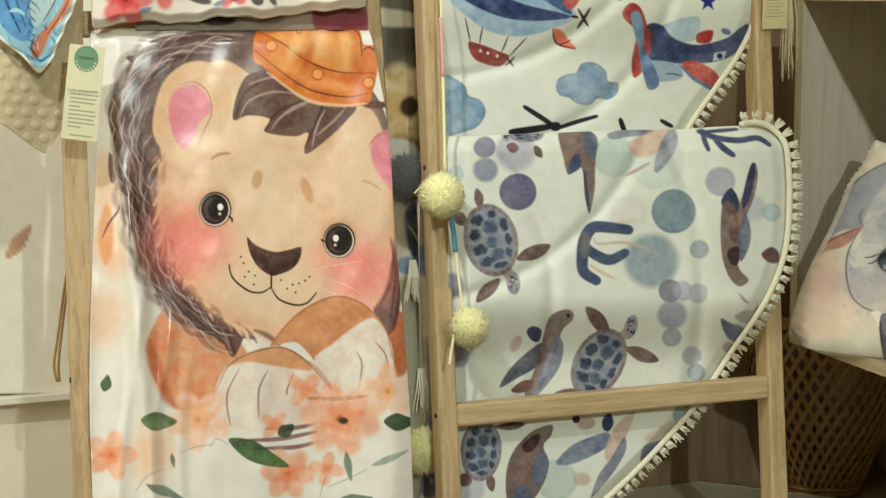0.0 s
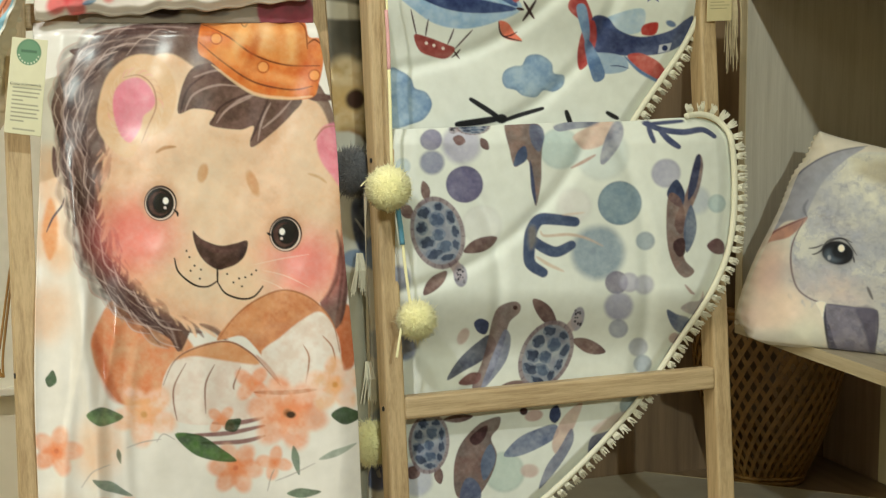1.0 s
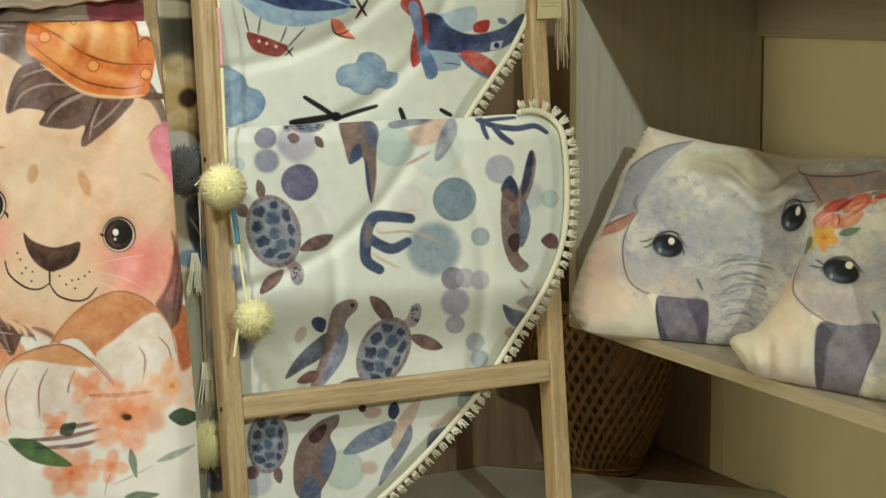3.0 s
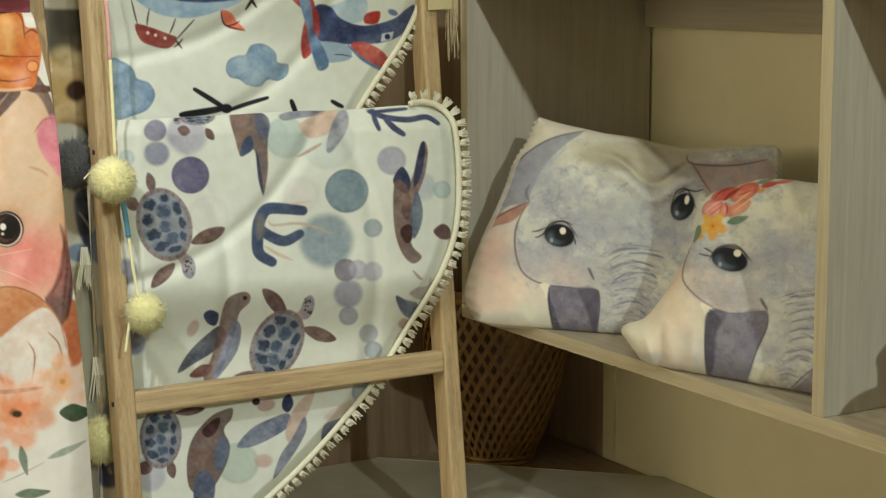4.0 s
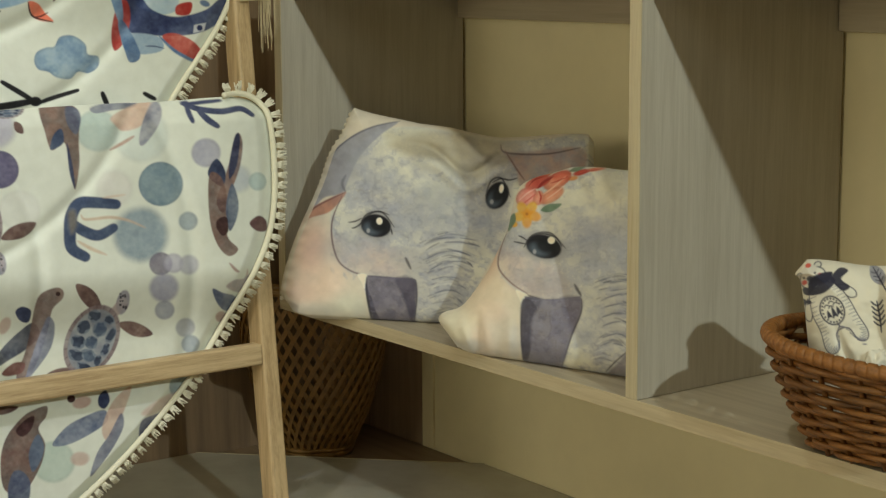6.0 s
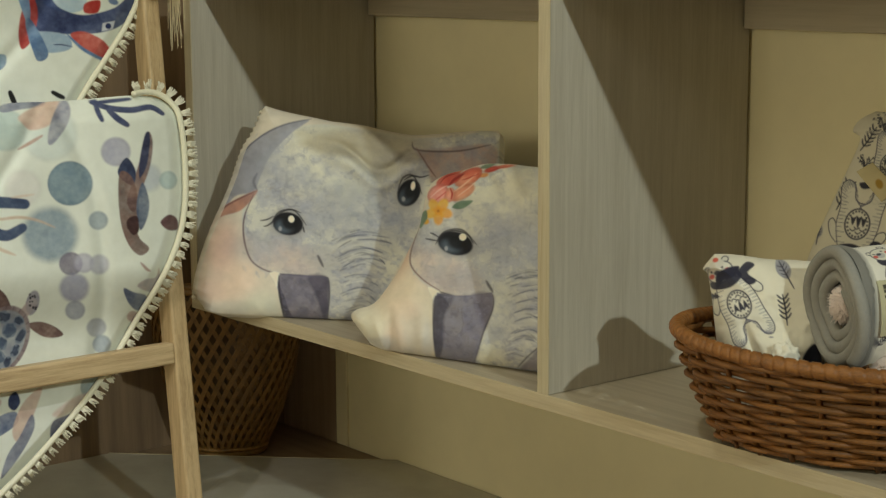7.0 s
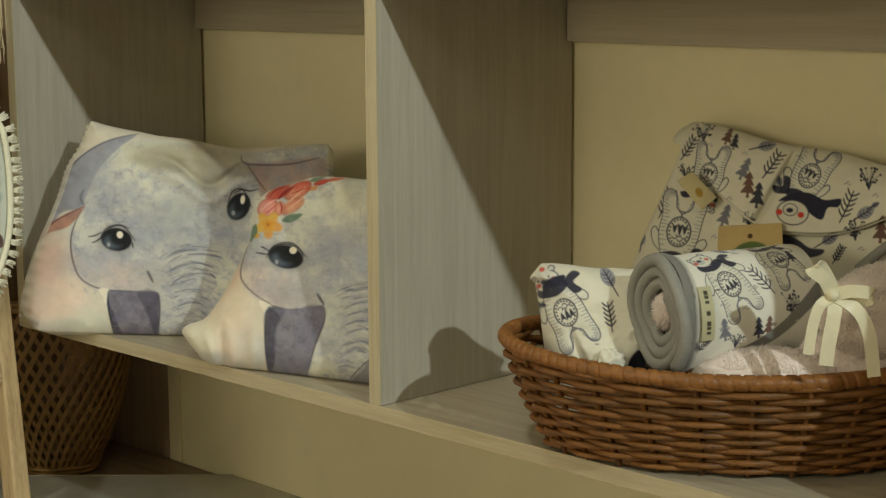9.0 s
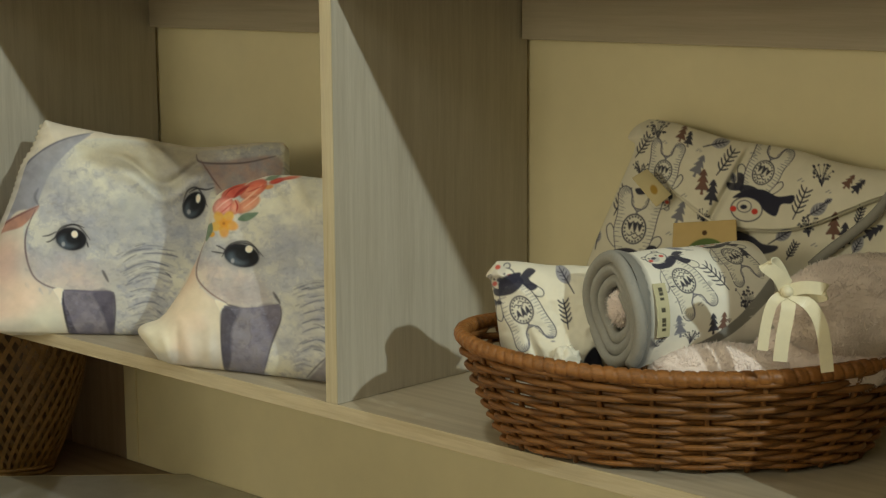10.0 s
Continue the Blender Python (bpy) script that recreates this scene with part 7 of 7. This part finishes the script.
mesh_ob("inner_layers", np.concatenate([disc, [disc.mean(0)]]), [(i, (i + 1) % 40, 40) for i in range(40)], plain_material("shaded_grey_cotton", srgb(104, 102, 98), 0.9, 100, 0.1), roll)


def fuzzy(name, centre, radii, turn, count, length, material, parent, label="", seed=1, thin=0.0009, tuft=0.35, core_size=0.96):
    """A soft ball of fibres: a core and many thin tapering strands, all one mesh."""
    r = np.random.default_rng(seed)
    d = r.normal(size=(count, 3))
    d /= np.linalg.norm(d, axis=1)[:, None]
    rot = np.array(Euler([radians(a) for a in turn]).to_matrix())
    core = bmesh.new()
    bmesh.ops.create_icosphere(core, subdivisions=5, radius=1.0)
    for w in core.verts:
        w.co *= 1 + 0.05 * noise.noise(w.co * 2.5 + Vector((seed, 0, 0))) + 0.03 * noise.noise(w.co * 14)
    cv = np.array([w.co[:] for w in core.verts])
    cf = [tuple(w.index for w in f.verts) for f in core.faces]
    core.free()
    cv = cv * np.array(radii) * core_size @ rot.T + centre
    base = d * np.array(radii) * (core_size - 0.01)
    nrm = d / np.array(radii)
    nrm /= np.linalg.norm(nrm, axis=1)[:, None]
    tip = base + (nrm + tuft * r.normal(size=(count, 3))) * length * r.uniform(0.6, 1.15, (count, 1))
    side = np.cross(nrm, r.normal(size=(count, 3)))
    side /= np.linalg.norm(side, axis=1)[:, None]
    other = np.cross(nrm, side)
    tri = np.stack([base + side * thin, base - side * thin * 0.5 + other * thin * 0.87, base - side * thin * 0.5 - other * thin * 0.87, tip], 1) @ rot.T + centre
    faces = []
    off = len(cv)
    for i in range(count):
        o = off + 4 * i
        faces += [(o, o + 1, o + 3), (o + 1, o + 2, o + 3), (o + 2, o, o + 3)]
    return mesh_ob(name, np.concatenate([cv, tri.reshape(-1, 3)]), cf + faces, material, parent, True, label)


PLUSH = plain_material("pale_pink_plush", srgb(242, 226, 218), 0.9, 40, 0.05, 0.1, sheen=0.4)
fuzzy("plush_core", on_roll(np.array(0.3), np.array(0.008), np.array(0.004)), (0.014, 0.014, 0.018), (0, 0, 0), 1600, 0.0035, PLUSH, roll, "pink plush lining", 3)


s, t = np.meshgrid(np.linspace(28, 56, 26), np.linspace(112, 214, 80))
k = Ink((s - 28) / 28 * 100, (t - 112) / 102 * 364, srgb(196, 190, 156))
for i, w in enumerate((30, 22, 20, 0, 30, 0, 30, 22, 20)):
    if w:
        k.shape([36, 30 + i * 34, 68, 30 + i * 34, 68, 30 + i * 34 + w, 36, 30 + i * 34 + w], srgb(58, 54, 44), 2.0, 0.95, sharp=True)
cloth("sewn_label", wrap, s, t, 0.004 + 0 * s, k.c, CARD, 0.0, roll)

# ---- plush blanket and its ribbon ----
plush = thing("plush_blanket", "rolled pale pink plush blanket tied with a cream ribbon", "blanket")
fuzzy("roll", np.array([0.598, 0.162, 0.970]), (0.090, 0.048, 0.052), (0, -4, 52), 20000, 0.0028, PLUSH, plush, "", 9, 0.0010)
fuzzy("fold", np.array([0.566, 0.150, 0.914]), (0.078, 0.040, 0.042), (0, -4, 40), 16000, 0.0028, PLUSH, plush, "", 10, 0.0010)
fuzzy("fold", np.array([0.502, 0.078, 0.902]), (0.080, 0.034, 0.030), (0, 0, 34.7), 9000, 0.0028, PLUSH, plush, "", 12, 0.0010)
RIBBON = plain_material("cream_satin_ribbon", srgb(234, 226, 198), 0.35, 60, 0.05, 0.08)


def ribbon(points, width, across, parent, name="ribbon"):
    """A flat band with thickness along a curve."""
    p = curve(points, 40)
    tan = np.gradient(p, axis=0)
    tan /= np.linalg.norm(tan, axis=1)[:, None]
    ac = np.array(across, float)
    ac = ac - (tan @ ac)[:, None] * tan
    ac /= np.linalg.norm(ac, axis=1)[:, None]
    nn = np.cross(tan, ac) * 0.0006
    w = np.broadcast_to(np.asarray(width, float), (len(p),))[:, None] / 2
    ring = np.stack([p + ac * w + nn, p - ac * w + nn, p - ac * w - nn, p + ac * w - nn], 1).reshape(-1, 3)
    f = [(i * 4 + a, i * 4 + (a + 1) % 4, i * 4 + 4 + (a + 1) % 4, i * 4 + 4 + a) for i in range(len(p) - 1) for a in range(4)]
    f += [(3, 2, 1, 0), tuple(len(p) * 4 - 4 + a for a in range(4))]
    return mesh_ob(name, ring, f, RIBBON, parent)


bow = thing("ribbon_bow", "cream satin ribbon tied in a bow", "ribbon")
KNOT = np.array([0.592, 0.040, 1.001])
RT, UPV, NEAR = np.array([0.78, 0.62, 0.0]), np.array([0.0, 0.0, 1.0]), np.array([0.60, -0.78, 0.18])


def from_knot(*steps):
    return [KNOT + (a * RT + b * UPV + c * NEAR) / 1000 for a, b, c in steps]


ribbon(from_knot((0, 0, 0), (-8, 14, 8), (-20, 24, 10), (-12, 26, 2), (0, 6, -2)), 0.013, RT * 0.7 + UPV * 0.5, bow, "loop")
ribbon(from_knot((0, 0, 0), (16, 4, 8), (34, 2, 10), (30, -4, 4), (4, -4, -2)), 0.012, UPV, bow, "loop")
ribbon(from_knot((0, -2, 2), (-12, -10, 6), (-18, -30, 6), (-21, -56, 4)), 0.010, RT, bow, "tail")
ribbon(from_knot((2, -4, 2), (1, -18, 9), (-3, -44, 10), (-5, -66, 8)), 0.013, RT, bow, "tail")
ribbon(from_knot((4, -2, 2), (22, -14, 8), (33, -36, 8), (40, -76, -2)), 0.012, RT, bow, "tail")
fuzz = bmesh.new()
bmesh.ops.create_icosphere(fuzz, subdivisions=2, radius=0.006)
for w in fuzz.verts:
    w.co = Vector(KNOT + NEAR * 0.004) + w.co
part("knot", fuzz, RIBBON, bow, smooth=True)

# ---- lace edges of the padded blankets ----
LACE = plain_material("cream_lace_cotton", srgb(232, 228, 208), 0.85, 300, 0.06, 0.2)
BINDING = plain_material("cream_bias_binding", srgb(236, 232, 208), 0.75, 200, 0.04, 0.15)


def lace(owner, sheet, relief, points, lift, spacing=17.5):
    """Bias binding along an edge and a row of frayed picots outside it."""
    p = curve(points, 400)
    seg = np.r_[0, np.cumsum(np.hypot(*np.diff(p, axis=0).T))]

    def at(u, v, out=0.0):
        return sheet.at(np.array(u), np.array(v), relief(np.array(min(u, 1e4)), np.array(v)) + lift + out)

    line = np.array([at(a, b) for a, b in p[::4]])
    vv, ff = tube_mesh(line, 0.0042, 8)
    mesh_ob("binding", vv, ff, BINDING, owner, True, "cream bias binding")
    n = int(seg[-1] / spacing)
    rng = random.Random(n)
    for i in range(n):
        s = (i + 0.5) * spacing
        a, b = np.interp(s, seg, p[:, 0]), np.interp(s, seg, p[:, 1])
        a2, b2 = np.interp(s + 2, seg, p[:, 0]), np.interp(s + 2, seg, p[:, 1])
        t = np.array([a2 - a, b2 - b])
        t /= np.linalg.norm(t) + 1e-9
        o = np.array([t[1], -t[0]])
        bits = []
        for j in range(13):
            q = rng.uniform(-6.5, 6.5)
            start = np.array([a, b]) + t * q * 0.5 + o * 3
            end = np.array([a, b]) + t * (q * 1.05 + rng.uniform(-1.5, 1.5)) + o * rng.uniform(15, 23)
            mid = (start + end) / 2 + t * rng.uniform(-2, 2)
            pts = [at(*start), at(*mid, 0.002 + rng.uniform(0, 0.002)), at(*end, rng.uniform(-0.002, 0.002))]
            bits.append(tube_mesh(pts, [0.0014, 0.0013, 0.0009], 3))
        vv, ff = join_meshes(bits)
        mesh_ob("picot", vv, ff, LACE, owner)


lace(sea, TURTLE, sea_relief, [(1306, 226), (1330, 222), (1354, 228), (1374, 246), (1384, 272), (1389, 340), (1385, 420), (1370, 482), (1340, 545), (1306, 602), (1254, 684), (1192, 764), (1092, 866), (973, 966)], 0.008)
lace(sky, PLANES, sky_relief, [(1352, -60), (1342, 0), (1328, 52), (1302, 104), (1268, 154), (1234, 202), (1206, 246)], 0.006)

# ---- pompom garland on the ladder ----
YARN = plain_material("pale_yellow_yarn", srgb(255, 248, 194), 0.95, 120, 0.02, 0.05, sheen=0.2)
PINK_YARN = plain_material("pink_yarn", srgb(232, 178, 176), 0.9, 120, 0.05)
BLUE_YARN = plain_material("teal_yarn", srgb(92, 150, 172), 0.8, 120, 0.05)
garland = thing("pompom_garland", "pale yellow pompoms on a cream cord", "garland")


def hang(u, v, out=0.06):
    return TURTLE.at(np.array(float(u)), np.array(float(v)), np.array(out))


fuzzy("pompom", hang(793, 350, 0.075), (0.0275, 0.0275, 0.0275), (0, 0, 0), 3600, 0.0050, YARN, garland, "", 21, 0.0009, 0.40, 0.90)
fuzzy("pompom", hang(838, 576, 0.060), (0.0235, 0.0235, 0.0235), (0, 0, 0), 3000, 0.0060, YARN, garland, "", 22, 0.0009, 0.5, 0.86)
for pts, rad, mat in (([(788, -60), (789, 0), (791, 60)], 0.0016, YARN), ([(789, 44), (792, 95), (793, 146)], 0.0024, PINK_YARN), ([(793, 140), (795, 220), (797, 310)], 0.0022, YARN), ([(806, 380), (811, 410), (815, 446)], 0.0034, BLUE_YARN), ([(815, 440), (820, 490), (828, 550)], 0.0020, YARN), ([(812, 590), (808, 614), (804, 640)], 0.0018, YARN), ([(762, 336), (752, 338), (744, 346)], 0.0010, YARN)):
    vv, ff = tube_mesh([hang(x, y, 0.062) for x, y in curve(pts, 10)], rad, 7)
    mesh_ob("cord", vv, ff, mat, garland, True)
GREY_YARN = plain_material("grey_yarn", srgb(120, 120, 124), 0.9, 120, 0.15, sheen=0.3)
grey = thing("pompom", "large grey yarn pompom hanging behind the ladder", "pompom")
fuzzy("ball", BEHIND.at(np.array(704.0), np.array(318.0), np.array(0.035)), (0.024, 0.024, 0.027), (0, 0, 0), 3600, 0.008, GREY_YARN, grey, "", 23, 0.0008, 0.5)
for n_, (x, y) in enumerate(((736, 690), (722, 500))):
    tassel = thing("tassel", "cream cotton tassel on a hanging blanket", "tassel", "tassels")
    bits = []
    rng = random.Random(n_)
    for j in range(26):
        a = rng.uniform(-12, 12)
        bits.append(tube_mesh([BEHIND.at(np.array(x + a * 0.4), np.array(y - 40.0), np.array(0.022)), BEHIND.at(np.array(x + a), np.array(y - 10.0), np.array(0.026 + rng.uniform(0, 0.006))), BEHIND.at(np.array(x + a * 1.5), np.array(y + 20.0 + rng.uniform(0, 16)), np.array(0.024))], [0.0012, 0.0012, 0.0006], 4))
    vv, ff = join_meshes(bits)
    mesh_ob("threads", vv, ff, LACE, tassel)
small = thing("pompom", "cream yarn pompom low behind the ladder", "pompom")
fuzzy("ball", BEHIND.at(np.array(738.0), np.array(792.0), np.array(0.03)), (0.020, 0.020, 0.026), (0, 0, 0), 2600, 0.008, YARN, small, "", 24, 0.0008, 0.5)

# ---- paper tags ----
def swing_tag(k, h):
    k.oval(50, 38, 34, 32 * 1.15, 0, srgb(96, 136, 104), 1.5)
    k.oval(50, 38, 30, 28 * 1.15, 0, srgb(110, 150, 116), 1.5)
    k.shape([28, 32, 72, 32, 72, 40, 28, 40], srgb(70, 104, 80), 2, 0.8, sharp=True)
    for i in range(9):
        a = 0.3 + i * 0.32
        k.oval(50 + 28 * math.cos(a), 40 + 30 * math.sin(a), 2.4, 2.4, 0, srgb(216, 222, 196), 1)
    for i, w in enumerate((78, 74, 70, 30, 72, 76, 70, 74, 36)):
        y = 138 + i * 11.5
        k.shape([14, y, 14 + w, y, 14 + w, y + 3.4, 14, y + 3.4], srgb(104, 104, 88), 1.6, 0.75, sharp=True)
    k.shape([22, 253, 82, 253, 82, 257, 22, 257], srgb(120, 118, 100), 1.6, 0.7, sharp=True)


tag_a = paper("paper_tag", "cream swing tag with a green disc and printed lines", LION, [130, 86, 191, 92, 178, 258, 115, 250], swing_tag, 0.040, srgb(224, 220, 186))
words = bpy.data.curves.new("lettering", "FONT")
words.body, words.size, words.align_x, words.extrude = "Cobija de Bienvenida", 0.0040, "CENTER", 0.00005
words.materials.append(plain_material("tag_ink", srgb(84, 84, 70), 0.7))
ob = new("lettering", words)
d_ = LION.at(np.array(182.0), np.array(172.0), np.array(0.045)) - LION.at(np.array(124.0), np.array(167.0), np.array(0.045))
d_ = Vector(d_ / np.linalg.norm(d_))
n_ = Vector((0.96, -0.22, 0.16)).normalized()
u_ = n_.cross(d_)
ob.matrix_world = Matrix.Translation(LION.at(np.array(153.0), np.array(170.0), np.array(0.0448))) @ Matrix((d_, u_, d_.cross(u_))).transposed().to_4x4()
ob.parent = tag_a


def plain_lines(k, h):
    for i in range(11):
        y = h * (0.30 + i * 0.05)
        k.shape([12, y, 88 - (i % 3) * 9, y, 88 - (i % 3) * 9, y + 2.6, 12, y + 2.6], srgb(112, 106, 84), 1.4, 0.8, sharp=True)


paper("paper_tag", "cream swing tag with printed lines on the ladder", PLANES, [1346, -50, 1388, -50, 1386, 60, 1343, 62], plain_lines, 0.050, srgb(208, 196, 154))

# feathery tassel beside the tag
plume = thing("cord_tassel", "frayed cream cord tassel hanging beside the tag", "tassel", "tassels")
bits = []
rng = random.Random(8)
for j in range(34):
    x0 = rng.uniform(1384, 1398)
    x1 = x0 + rng.uniform(-12, 14)
    bits.append(tube_mesh([PLANES.at(np.array(x0), np.array(-40.0), np.array(0.03)), PLANES.at(np.array((x0 + x1) / 2 + rng.uniform(-4, 4)), np.array(40.0), np.array(0.034)), PLANES.at(np.array(x1), np.array(rng.uniform(60, 150)), np.array(0.03))], [0.0013, 0.001, 0.0004], 4))
vv, ff = join_meshes(bits)
mesh_ob("threads", vv, ff, plain_material("raw_cord", srgb(204, 188, 152), 0.9, 200, 0.1), plume)

# hanging cord in front of the wall board
strap = thing("leather_cord", "tan cord loop hanging in front of the wall board", "cord")
for dx in (-3.2, 3.2):
    pts = [LION.at(np.array(x + dx * w), np.array(float(y)), np.array(-0.10)) for x, y, w in ((134, 360, 0.5), (118, 410, 0.7), (106, 470, 0.8), (96, 540, 0.9), (87, 610, 1.0), (82, 655, 1.3), (86, 686, 0.6))]
    vv, ff = tube_mesh(curve(pts, 30), 0.0016, 7)
    mesh_ob("strand", vv, ff, plain_material("tan_cord", srgb(150, 112, 54), 0.6, 200, 0.15) if dx < 0 else bpy.data.materials["tan_cord"], strap, True)

# ---- open-weave bamboo basket under the shelf ----
CANE = grain_material("dark_bamboo_strip", srgb(84, 60, 25), srgb(134, 97, 45), (60, 60, 60), 0.45, 0.5)
lantern = thing("bamboo_basket", "tall open-weave bamboo basket under the shelf", "basket")
BX, BY, BH = -0.962, 0.178, 0.292


def cane_point(a, q, out=0.0):
    """On the basket's side: q from base to mouth; tapering to a four-cornered foot."""
    r = 0.058 + 0.066 * (1 - (1 - min(q * 1.25, 1)) ** 1.9) - 0.004 * max(0, q - 0.8) + out
    r *= 1 + 0.13 * (abs(math.cos(2 * (a - 0.35))) - 0.5) * max(0, 1 - 2.2 * q)
    return (BX + r * math.cos(a), BY + r * math.sin(a), DECK_Z + 0.006 + BH * q)


N = 38
for i in range(N):
    for s in (-1, 1):
        pts = [cane_point(i * 2 * math.pi / N + s * q * 1.4, q, 0.0012 * s) for q in np.linspace(0, 1, 30)]
        p = np.array(pts)
        tan = np.gradient(p, axis=0)
        tan /= np.linalg.norm(tan, axis=1)[:, None]
        rad_dir = p - np.array([BX, BY, 0]) * [1, 1, 0]
        rad_dir[:, 2] = 0
        rad_dir /= np.linalg.norm(rad_dir, axis=1)[:, None]
        wide = np.cross(tan, rad_dir)
        w_ = 0.0028 + 0.0010 * np.minimum(1, np.linspace(0, 2.4, 30))[:, None]
        ring = np.stack([p + wide * w_, p - wide * w_, p - wide * w_ - rad_dir * 0.001, p + wide * w_ - rad_dir * 0.001], 1).reshape(-1, 3)
        f = [(q * 4 + a, q * 4 + (a + 1) % 4, q * 4 + 4 + (a + 1) % 4, q * 4 + 4 + a) for q in range(29) for a in range(4)]
        mesh_ob("strip", ring, f, CANE, lantern)
for q, rr in ((0.0, 0.005), (0.03, 0.004), (0.97, 0.006), (1.0, 0.006)):
    vv, ff = tube_mesh([cane_point(a, q) for a in np.arange(60) * 2 * math.pi / 60], rr, 8, True)
    mesh_ob("hoop", vv, ff, CANE, lantern, True)
foot = [cane_point(a, 0.0) for a in np.arange(36) * 2 * math.pi / 36]
mesh_ob("base", np.concatenate([foot, np.array(foot) + [0, 0, 0.004]]), [tuple(range(36))[::-1], tuple(range(36, 72))] + [(i, (i + 1) % 36, 36 + (i + 1) % 36, 36 + i) for i in range(36)], CANE, lantern)
